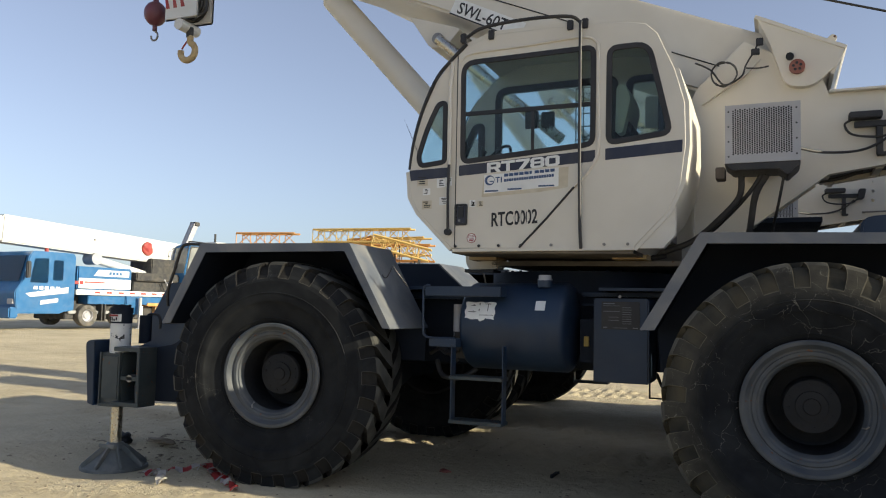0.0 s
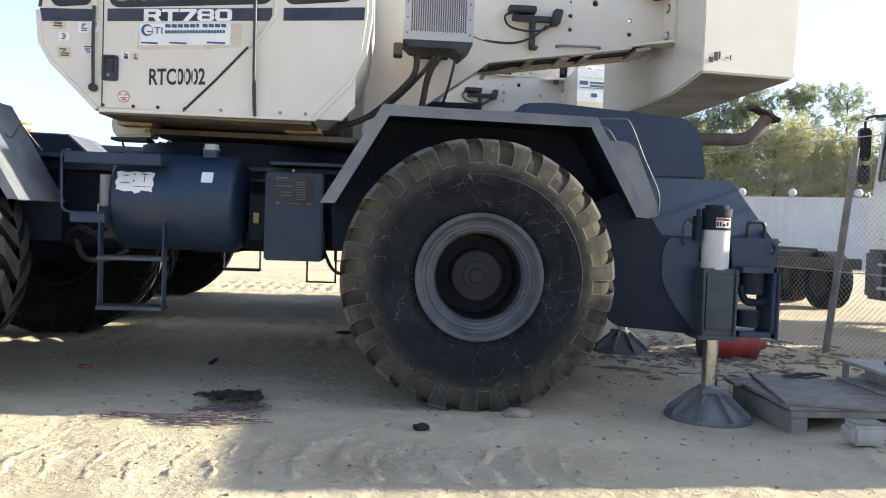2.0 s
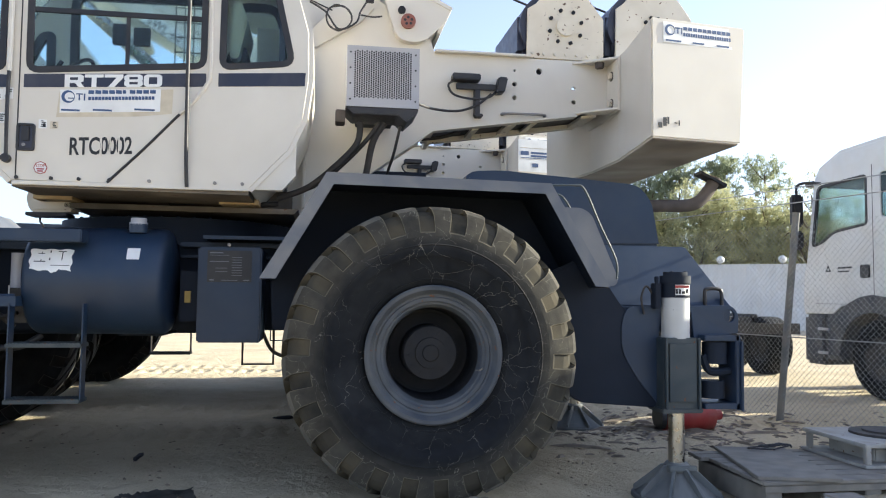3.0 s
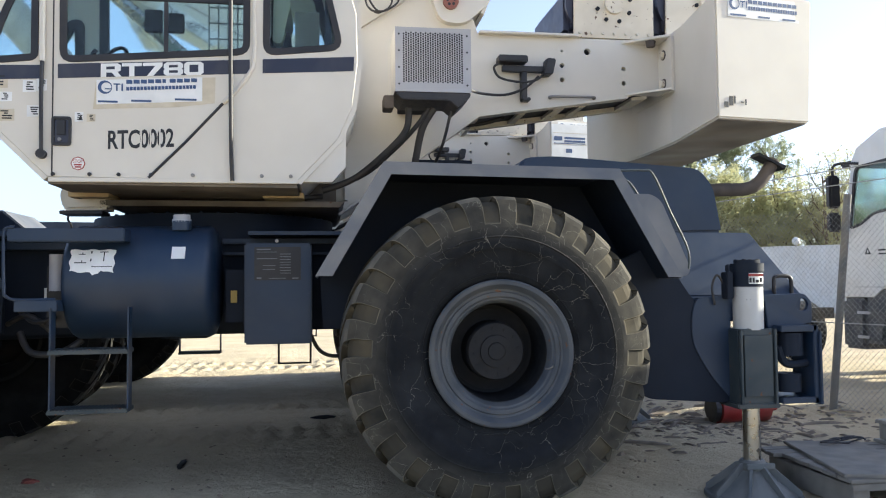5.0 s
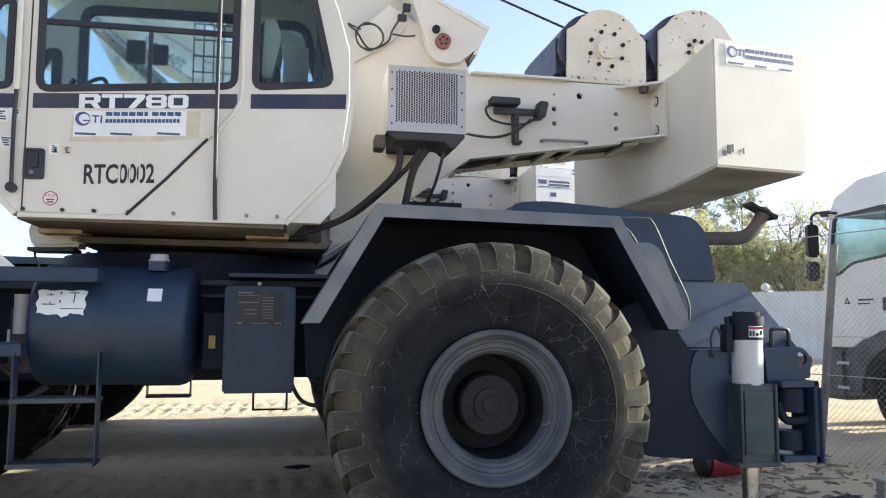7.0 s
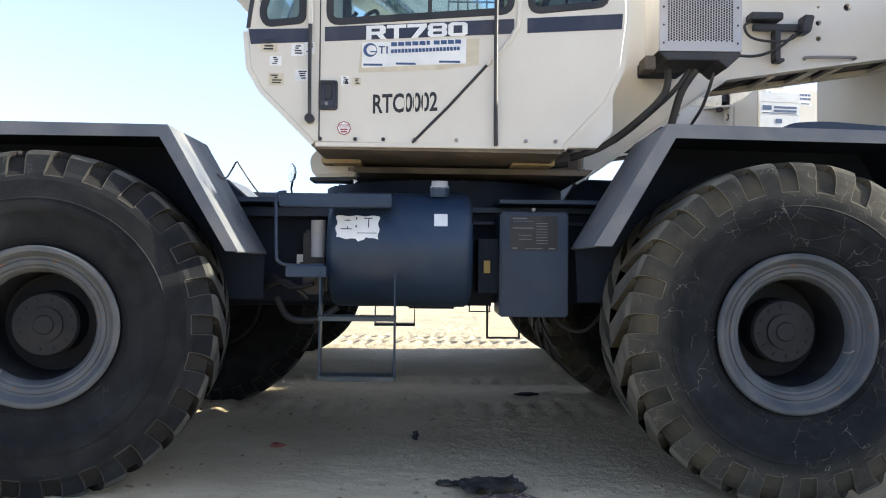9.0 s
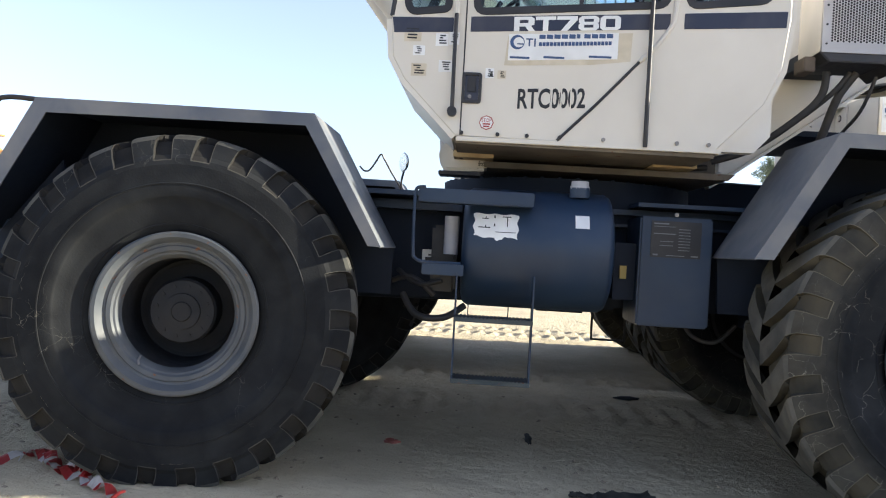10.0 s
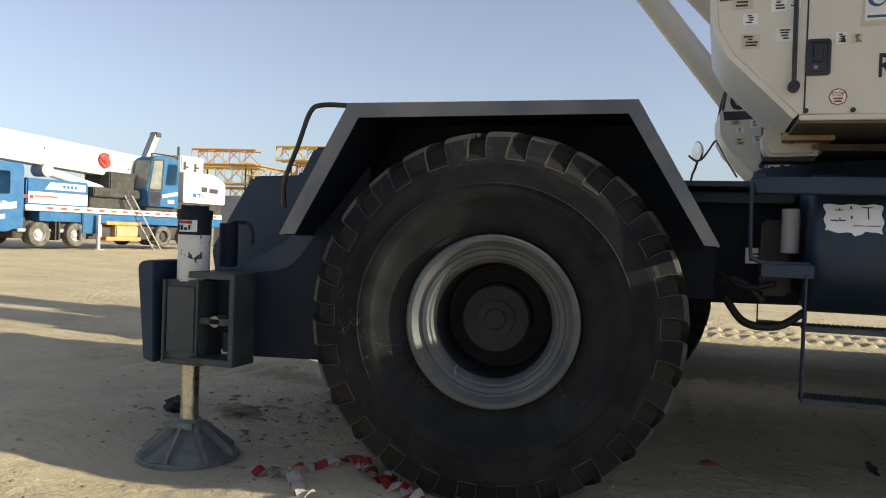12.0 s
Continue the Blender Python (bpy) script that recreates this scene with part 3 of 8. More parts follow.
def build_outrigger(crane, x, y, sx, painted):
    """Vertical jack with its box, white cylinder, rod and round float pad. sx: +1 when the beam lies to its +x side."""
    sy = 1 if y < 0 else -1

    def bx(a, b, c, d, e, f):
        xs, ys = sorted((x + sx * a, x + sx * b)), sorted((y + sy * c, y + sy * d))
        return (*xs, *ys, e, f)

    jack = part("outrigger", B(bx(-0.13, 0.13, -0.10, 0.14, 0.52, 1.02), bx(-0.15, 0.15, -0.115, 0.15, 0.50, 0.535), bevel=0.008), OUTRIG, crane, "grey-navy outrigger jack box")
    part("panel", B(bx(-0.10, 0.10, -0.118, -0.10, 0.58, 0.98), bx(-0.13, -0.112, -0.125, -0.10, 0.53, 1.02), bx(0.112, 0.13, -0.125, -0.10, 0.53, 1.02), bevel=0.003), OUTRIG, jack)
    part("jack_cylinder", cyl((x, y, 1.0), (x, y, 1.38), 0.098, n=32), painted, jack, "white painted jack cylinder with scuffs", smooth=40)
    cap = cyl((x, y, 1.30), (x, y, 1.40), 0.1015, n=32)
    cyl((x, y, 1.40), (x, y, 1.455), 0.108, n=32, bm=cap)
    cyl((x, y, 1.455), (x, y, 1.48), 0.085, n=24, bm=cap)
    for k in range(4):
        a = math.pi / 4 + k * math.pi / 2
        cyl((x + 0.07 * math.cos(a), y + 0.07 * math.sin(a), 1.44), (x + 0.07 * math.cos(a), y + 0.07 * math.sin(a), 1.485), 0.014, n=8, bm=cap)
    part("jack_cap", cap, NAVY_DARK, jack, smooth=40)
    turns = (0.8, 1.0, 1.2, 1.4, 1.6, 1.8, 2.0)
    face = y - sy * 0.1045 if sy > 0 else y + 0.1065
    part("jack_label", prism([(x + 0.1035 * math.cos(t), y - sy * 0.1035 * math.sin(t)) for t in turns] + [(x + 0.1018 * math.cos(t), y - sy * 0.1018 * math.sin(t)) for t in turns[::-1]], 1.318, 1.39, "z"), WHITE, jack, "white warning label")
    part("label_bar", bars([(x - 0.045, x - 0.03, 1.327, 1.36), (x - 0.022, x - 0.008, 1.327, 1.36), (x, x + 0.022, 1.327, 1.345), (x + 0.03, x + 0.045, 1.33, 1.36)], face), INK, jack)
    part("label_band", bars([(x - 0.05, x + 0.055, 1.368, 1.386)], face + 0.0005 * sy), RED, jack)
    part("jack_rod", cyl((x, y, 0.10), (x, y, 0.52), 0.056, n=28), CHROME, jack, "bare steel jack rod", smooth=40)
    pad = bmesh.new()
    prof = [(0.0, 0.15), (0.072, 0.15), (0.086, 0.135), (0.086, 0.085), (0.12, 0.055), (0.20, -0.01), (0.272, -0.062), (0.278, -0.07), (0.305, -0.064), (0.312, -0.072), (0.312, -0.10), (0.0, -0.10)]
    n = 36
    rings = [[pad.verts.new((x + r * math.cos(2 * math.pi * k / n), y + r * math.sin(2 * math.pi * k / n), z)) for k in range(n)] for r, z in prof[1:-1]]
    for a, b in zip(rings, rings[1:]):
        for k in range(n):
            pad.faces.new((a[k], a[(k + 1) % n], b[(k + 1) % n], b[k]))
    pad.faces.new(rings[0])
    pad.faces.new(rings[-1][::-1])
    p = part("float_pad", pad, PAD, jack, "round ribbed steel float pad")
    ribs = bmesh.new()
    for k in range(8):
        a = 2 * math.pi * k / 8 + 0.2
        c, s = math.cos(a), math.sin(a)
        q = [(0.08, 0.12), (0.11, 0.112), (0.30, -0.048), (0.30, -0.085), (0.08, 0.0)]
        vs = []
        for w in (-0.009, 0.009):
            vs.append([ribs.verts.new((x + r * c - w * s, y + r * s + w * c, z + 0.012)) for r, z in q])
        ribs.faces.new(vs[0])
        ribs.faces.new(vs[1][::-1])
        for i in range(5):
            ribs.faces.new((vs[0][i], vs[0][(i + 1) % 5], vs[1][(i + 1) % 5], vs[1][i]))
    part("rib", ribs, PAD, p)
    part("pad_clamp", B((x - 0.10, x + 0.10, y - sy * 0.10 - 0.012, y - sy * 0.10 + 0.012, 0.105, 0.14), bevel=0.005), PAD, p)
    return jack


def build_cab(crane):
    Y0, Y1 = -1.335, -0.40
    prof = [(-0.655, 2.015), (0.84, 2.0), (1.10, 2.28), (1.19, 2.48), (1.228, 2.78), (1.222, 3.10), (1.15, 3.36), (1.02, 3.66), (0.93, 3.745), (0.79, 3.775),
            (0.40, 3.80), (-0.33, 3.805), (-0.56, 3.72), (-0.70, 3.60), (-0.82, 3.46), (-0.95, 3.18), (-1.03, 2.90), (-1.065, 2.68), (-1.045, 2.46), (-0.97, 2.33)]
    win_d = rounded([(-0.575, 3.585), (0.53, 3.60), (0.525, 2.825), (-0.57, 2.74)], [0.10, 0.06, 0.06, 0.06])
    win_r = rounded([(0.655, 3.58), (0.955, 3.58), (1.115, 2.875), (0.648, 2.825)], [0.07, 0.10, 0.07, 0.06])
    win_f = rounded([(-0.735, 3.26), (-0.80, 3.25), (-0.90, 3.05), (-0.98, 2.80), (-0.955, 2.725), (-0.735, 2.75)], [0.03, 0.05, 0.1, 0.05, 0.04, 0.03])
    cab = part("cab", plate(prof, (win_d, win_r, win_f), Y0, 0.03, 0.006), CREAM, crane, "cream operator cab with rounded corners and tinted glass")
    part("far_side", plate(prof, (win_d, win_r, win_f), Y1 - 0.03, 0.03), CREAM, cab)
    part("roof", strip(prof[6:13], Y0 + 0.004, Y1, 0.03), CREAM, cab)
    part("rear_panel", strip(prof[1:7], Y0 + 0.004, Y1, 0.03), CREAM, cab, smooth=60)
    part("floor_panel", strip([prof[0], prof[1]], Y0 + 0.02, Y1, 0.04), SHADED_CREAM, cab, "cream cab underside, darkened for shade")
    part("nose_panel", strip(prof[17:] + [prof[0]], Y0 + 0.004, Y1, 0.03), CREAM, cab, smooth=60)
    part("windscreen", strip(prof[12:18], Y0 + 0.035, Y1 - 0.035, 0.008), GLASS, cab, "curved tinted windscreen", smooth=60)
    for nm, w, g in (("door_window", win_d, GLASS), ("rear_window", win_r, GLASS_PALE), ("quarter_window", win_f, GLASS)):
        part(nm, plate(ring_of(w, 0.004), (), Y0 + 0.012, 0.006), g, cab, "green-tinted side glass")
        part("gasket", plate(ring_of(w, 0.022), (ring_of(w, -0.022),), Y0 - 0.006, 0.014, 0.003), BLACK, cab, "black rubber window gasket")
        part(nm, plate(ring_of(w, 0.004), (), Y1 - 0.02, 0.006), GLASS, cab)
        part("gasket", plate(ring_of(w, 0.03), (ring_of(w, -0.03),), Y1 - 0.04, 0.05), BLACK, cab)
    part("window_bar", B((-0.56, 0.53, Y0 + 0.0, Y0 + 0.02, 3.13, 3.165), bevel=0.003), BLACK, cab, "black sliding window rail")
    part("window_post", B((0.02, 0.045, Y0 + 0.004, Y0 + 0.02, 2.80, 3.13), bevel=0.002), BLACK, cab)
    # dark blue band with a gap at the door edges
    part("stripe", prism([(-1.045, 2.60), (-0.70, 2.617), (-0.70, 2.70), (-1.06, 2.69)], Y0 - 0.003, Y0), STRIPE, cab, "dark blue painted band")
    part("stripe", prism([(-0.60, 2.622), (0.545, 2.685), (0.545, 2.775), (-0.60, 2.71)], Y0 - 0.003, Y0), STRIPE, cab)
    part("stripe", prism([(0.625, 2.69), (1.20, 2.722), (1.205, 2.815), (0.625, 2.78)], Y0 - 0.003, Y0), STRIPE, cab)
    # wide block letters RT780
    ring8 = [(0.0, 0.16), (0.16, 0.0), (0.84, 0.0), (1.0, 0.16), (1.0, 0.42), (0.93, 0.5), (1.0, 0.58), (1.0, 0.84), (0.84, 1.0), (0.16, 1.0), (0.0, 0.84), (0.0, 0.58), (0.07, 0.5), (0.0, 0.42)]
    glyphs = (("R", [(0, 0), (0.27, 0), (0.27, 0.33), (0.55, 0.33), (0.74, 0), (1.05, 0), (0.84, 0.36), (1.0, 0.46), (1.0, 0.86), (0.85, 1.0), (0, 1.0)], ([(0.27, 0.56), (0.27, 0.78), (0.70, 0.78), (0.70, 0.56)],)),
              ("T", [(0.37, 0), (0.63, 0), (0.63, 0.76), (1.0, 0.76), (1.0, 1.0), (0.0, 1.0), (0.0, 0.76), (0.37, 0.76)], ()),
              ("7", [(0.20, 0), (0.52, 0), (1.0, 0.74), (1.0, 1.0), (0.0, 1.0), (0.0, 0.76), (0.64, 0.76)], ()),
              ("8", ring8, ([(0.27, 0.20), (0.27, 0.40), (0.73, 0.40), (0.73, 0.20)], [(0.27, 0.60), (0.27, 0.80), (0.73, 0.80), (0.73, 0.60)])),
              ("0", ring8[:4] + ring8[7:11], ([(0.27, 0.22), (0.27, 0.78), (0.73, 0.78), (0.73, 0.22)],)))
    for k, (_, outer, holes) in enumerate(glyphs):
        def set_in(poly, k=k):
            return [(-0.350 + k * 0.1238 + 0.117 * u, 2.6535 + 0.0845 * v) for u, v in poly]
        part("model_letter", slanted(plate(set_in(outer), [set_in(h) for h in holes], Y0 - 0.0055, 0.002), 0.055), WHITE, cab, "white letter on the dark band")
    part("fleet_number", slanted(words("RTC0002", -0.305, 0.085, 2.203, 2.322, Y0, bold=0.022), 0.055), INK, cab, "black stencilled fleet number")
    for f in (0.502, 0.643, 0.785):
        xx = -0.305 + 0.39 * f
        part("stencil_gap", slanted(bars([(xx - 0.004, xx + 0.004, 2.198, 2.327)], Y0, 0.0032), 0.055), CREAM, cab)
    # firm's sticker on old glue residue, lettering as plain bars
    part("sticker_residue", prism([(-0.395, 2.435), (0.10, 2.46), (0.33, 2.49), (0.335, 2.655), (-0.38, 2.605)], Y0 - 0.0015, Y0), RESIDUE, cab)
    part("firm_sticker", prism([(-0.375, 2.465), (0.255, 2.50), (0.255, 2.652), (-0.375, 2.617)], Y0 - 0.003, Y0), WHITE, cab, "white sticker with blue marks")
    rows = [(-0.20 + i * 0.043, -0.20 + i * 0.043 + (0.036 if i != 5 else 0.02), 2.598 + i * 0.0024, 2.622 + i * 0.0024) for i in range(10)]
    rows += [(-0.20 + i * 0.021, -0.20 + i * 0.021 + 0.017, 2.556 + i * 0.0012, 2.578 + i * 0.0012) for i in range(20)]
    rows += [(-0.365, -0.25, 2.478, 2.490), (-0.17, -0.05, 2.487, 2.499), (0.09, 0.22, 2.502, 2.514)]
    ob = part("sticker_print", bars(rows, Y0 - 0.003), BLUE_INK, cab)
    ob["kind"] = "stuff"
    part("sticker_mark", plate(circle_poly(-0.325, 2.573, 0.042), (circle_poly(-0.317, 2.573, 0.03),), Y0 - 0.0048, 0.002), BLUE_INK, cab)
    ob = part("sticker_mark", bars([(-0.325, -0.285, 2.56, 2.567), (-0.275, -0.235, 2.59, 2.598), (-0.26, -0.251, 2.552, 2.59), (-0.228, -0.219, 2.552, 2.598)], Y0 - 0.003), BLUE_INK, cab)
    ob["kind"] = "stuff"
    # door furniture
    part("door_edge", tube([(0.565, Y0 - 0.004, 3.62), (0.568, Y0 - 0.004, 3.2), (0.572, Y0 - 0.004, 2.80), (0.54, Y0 - 0.004, 2.68), (0.45, Y0 - 0.004, 2.56), (0.38, Y0 - 0.004, 2.49)], 0.014), CREAM, cab, "raised cream door edge")
    part("door_edge", tube([(-0.60, Y0 - 0.003, 3.60), (-0.50, Y0 - 0.003, 3.66), (0.0, Y0 - 0.003, 3.675), (0.45, Y0 - 0.003, 3.69), (0.565, Y0 - 0.003, 3.62)], 0.011), CREAM, cab)
    part("door_seal", tube([(0.39, Y0 - 0.002, 2.50), (0.15, Y0 - 0.002, 2.235), (-0.065, Y0 - 0.002, 2.015)], 0.009, straight=True), BLACK, cab, "black diagonal door seal")
    part("door_seam", B((-0.632, -0.624, Y0 - 0.002, Y0 + 0.002, 2.02, 3.66)), BLACK, cab)
    lat = plate(rounded([(-0.632, 2.205), (-0.517, 2.205), (-0.517, 2.385), (-0.632, 2.385)], 0.02), (rounded([(-0.615, 2.225), (-0.534, 2.225), (-0.534, 2.368), (-0.615, 2.368)], 0.012),), Y0 - 0.012, 0.013, 0.003)
    part("latch_frame", lat, BLACK, cab, "black recessed door latch")
    part("latch_plate", B((-0.614, -0.535, Y0 - 0.003, Y0 + 0.001, 2.226, 2.367)), STRIPE, cab)
    part("latch_paddle", B((-0.600, -0.55, Y0 - 0.010, Y0 - 0.003, 2.27, 2.362), bevel=0.004), BLACK, cab)
    part("latch_lock", cyl((-0.585, Y0 - 0.012, 2.245), (-0.585, Y0, 2.245), 0.011, n=12), STEEL, cab)
    part("grab_bar", tube([(0.43, Y0 + 0.01, 3.80), (0.432, Y0 - 0.045, 3.77), (0.433, Y0 - 0.05, 3.3), (0.432, Y0 - 0.045, 2.7), (0.435, Y0 - 0.03, 2.2), (0.44, Y0 - 0.008, 2.0)], 0.013, n=10), BLACK, cab, "black vertical rod in front of the door", smooth=60)
    part("hinge_rod", tube([(-0.685, Y0 - 0.02, 2.72), (-0.685, Y0 - 0.03, 2.5), (-0.682, Y0 - 0.025, 2.17)], 0.012), BLACK, cab)
    part("hinge_rod", tube([(-0.67, Y0 - 0.012, 3.60), (-0.685, Y0 - 0.02, 3.3), (-0.685, Y0 - 0.02, 2.72)], 0.017), CREAM, cab)
    part("rod_end", cyl((-0.682, Y0 - 0.045, 2.15), (-0.682, Y0, 2.15), 0.028, n=16), BLACK, cab)
    part("roof_rail", tube([(-0.55, Y0 - 0.01, 3.80), (-0.42, Y0 - 0.02, 3.86), (-0.2, Y0 - 0.02, 3.885), (0.1, Y0 - 0.02, 3.888), (0.34, Y0 - 0.01, 3.87), (0.42, Y0 + 0.01, 3.82)], 0.015), BLACK, cab, "black tubular roof rail")
    part("windscreen_edge", tube([(-1.062, Y0 + 0.01, 2.70), (-1.03, Y0 + 0.005, 2.92), (-0.955, Y0 + 0.0, 3.19), (-0.825, Y0 - 0.003, 3.47), (-0.70, Y0 - 0.003, 3.61), (-0.55, Y0 - 0.003, 3.75)], 0.016), BLACK, cab)
    part("windscreen_edge", tube([(-1.062, Y1 - 0.01, 2.70), (-1.03, Y1 - 0.01, 2.92), (-0.955, Y1, 3.19), (-0.825, Y1, 3.47), (-0.55, Y1, 3.75)], 0.016), BLACK, cab)
    for xx in (-0.58, -0.33, 0.34, 0.46):
        part("rail_foot", B((xx - 0.025, xx + 0.025, Y0 - 0.02, Y0 + 0.02, 3.76, 3.84), bevel=0.006), BLACK, cab)
    for xx in (-0.62, -0.41, -0.24, -0.05, 0.20, 0.62, 0.80):
        part("sill_bolt", cyl((xx, Y0 - 0.012, 2.032), (xx, Y0, 2.032), 0.012, n=10), BLACK if xx < 0 else STEEL, cab)
    part("sill", B((-0.65, 0.85, Y0 - 0.006, Y0 + 0.02, 1.985, 2.012), bevel=0.003), CREAM, cab)
    part("corner_panel", prism([(0.86, 2.0), (1.06, 2.0), (1.15, 2.10), (1.15, 2.36), (1.10, 2.30)], Y0 + 0.015, Y0 + 0.10), CREAM, cab)
    for k in range(6):
        part("panel_slot", B((0.0, 0.012, -0.003, 0.004, 0.0, 0.05)), BLACK, cab, m=pose(0.90 + k * 0.036, Y0 + 0.013, 2.075 + k * 0.036, 0, 42, 0))
    # decals below the quarter window and by the latch
    rng = random.Random(3)
    for xx, zz, w, h, mm in ((-0.985, 2.55, 0.10, 0.09, RESIDUE), (-0.93, 2.47, 0.07, 0.06, WHITE), (-0.80, 2.53, 0.075, 0.075, WHITE), (-0.722, 2.54, 0.06, 0.075, WHITE),
                             (-0.935, 2.35, 0.09, 0.075, RESIDUE), (-0.775, 2.38, 0.09, 0.07, WHITE), (-0.50, 2.355, 0.05, 0.06, WHITE), (-0.43, 2.355, 0.05, 0.05, RESIDUE)):
        d = part("decal", prism([(xx, zz), (xx + w, zz + 0.004), (xx + w, zz + h), (xx, zz + h)], Y0 - 0.0018, Y0), mm, cab, "faded sticker")
        rows = [(xx + w * rng.uniform(0.1, 0.4), xx + w * rng.uniform(0.55, 0.9), zz + h * u, zz + h * (u + 0.1)) for u in (0.2, 0.4, 0.6, 0.78)]
        part("decal_bar", bars(rows, Y0 - 0.0018), INK, d)
    part("decal", prism([(-0.478, 2.365), (-0.452, 2.365), (-0.465, 2.40)], Y0 - 0.004, Y0 - 0.0017), INK, cab)
    stop = part("stop_decal", prism(circle_poly(-0.478, 2.098, 0.043, 8), Y0 - 0.002, Y0), RED, cab, "faded red octagonal sticker")
    part("stop_field", prism(circle_poly(-0.478, 2.098, 0.037, 8), Y0 - 0.003, Y0 - 0.002), WHITE, stop)
    part("stop_word", words("STOP", -0.506, -0.45, 2.102, 2.122, Y0 - 0.003), RED, stop)
    part("stop_bar", bars([(-0.50, -0.456, 2.086, 2.094), (-0.496, -0.46, 2.072, 2.080)], Y0 - 0.003), RED, stop)
    # inside
    part("dashboard", prism(rounded([(-0.95, 2.35), (-0.45, 2.35), (-0.45, 2.62), (-0.62, 2.74), (-0.98, 2.72)], 0.05), Y0 + 0.12, Y1 - 0.08), BLACK, cab)
    part("steering_wheel", tube([(-0.42 + 0.10 * math.cos(a), -0.86 + 0.18 * math.sin(a), 2.83 + 0.12 * math.cos(a)) for a in (2 * math.pi * k / 16 for k in range(17))], 0.014), BLACK, cab)
    part("steering_column", cyl((-0.42, -0.86, 2.83), (-0.55, -0.86, 2.5), 0.03, n=12), BLACK, cab)
    part("control_lever", tube([(-0.50, -1.15, 2.6), (-0.47, -1.15, 2.78), (-0.43, -1.15, 2.86)], 0.015), BLACK, cab)
    part("control_lever", tube([(-0.42, -1.12, 2.6), (-0.40, -1.12, 2.76), (-0.37, -1.12, 2.83)], 0.015), BLACK, cab)
    part("monitor", B((-0.25, -0.13, -0.62, -0.58, 3.16, 3.32), (-0.10, 0.02, -0.62, -0.58, 3.16, 3.30), bevel=0.006), BLACK, cab)
    part("seat", B((0.15, 0.66, -1.12, -0.62, 2.42, 2.56), bevel=0.04), CLOTH, cab)
    part("backrest", prism(rounded([(0.55, 2.5), (0.70, 2.5), (0.80, 3.02), (0.72, 3.06), (0.66, 3.0)], 0.05), -1.12, -0.64), CLOTH, cab)
    part("headrest", prism(rounded([(0.68, 2.92), (0.74, 2.92), (0.80, 3.20), (0.75, 3.33), (0.69, 3.30)], 0.04), -1.24, -0.72, bevel=0.02), SEATCLOTH, cab, "pale green seat cover")
    part("back_wall", B((1.02, 1.06, Y0 + 0.04, Y1 - 0.04, 2.1, 3.2)), STRIPE, cab)
    part("notice", B((0.80, 0.98, -0.47, -0.465, 3.12, 3.40)), WHITE, cab)
    # guard bars on the far window
    for k in range(6):
        part("guard_bar", cyl((0.16 + k * 0.07, Y1 + 0.03, 2.82), (0.16 + k * 0.07, Y1 + 0.03, 3.58), 0.006, n=6), STEEL, cab)
    for k in range(7):
        part("guard_bar", cyl((0.16, Y1 + 0.03, 2.84 + k * 0.12), (0.52, Y1 + 0.03, 2.84 + k * 0.12), 0.006, n=6), STEEL, cab)
    return cab


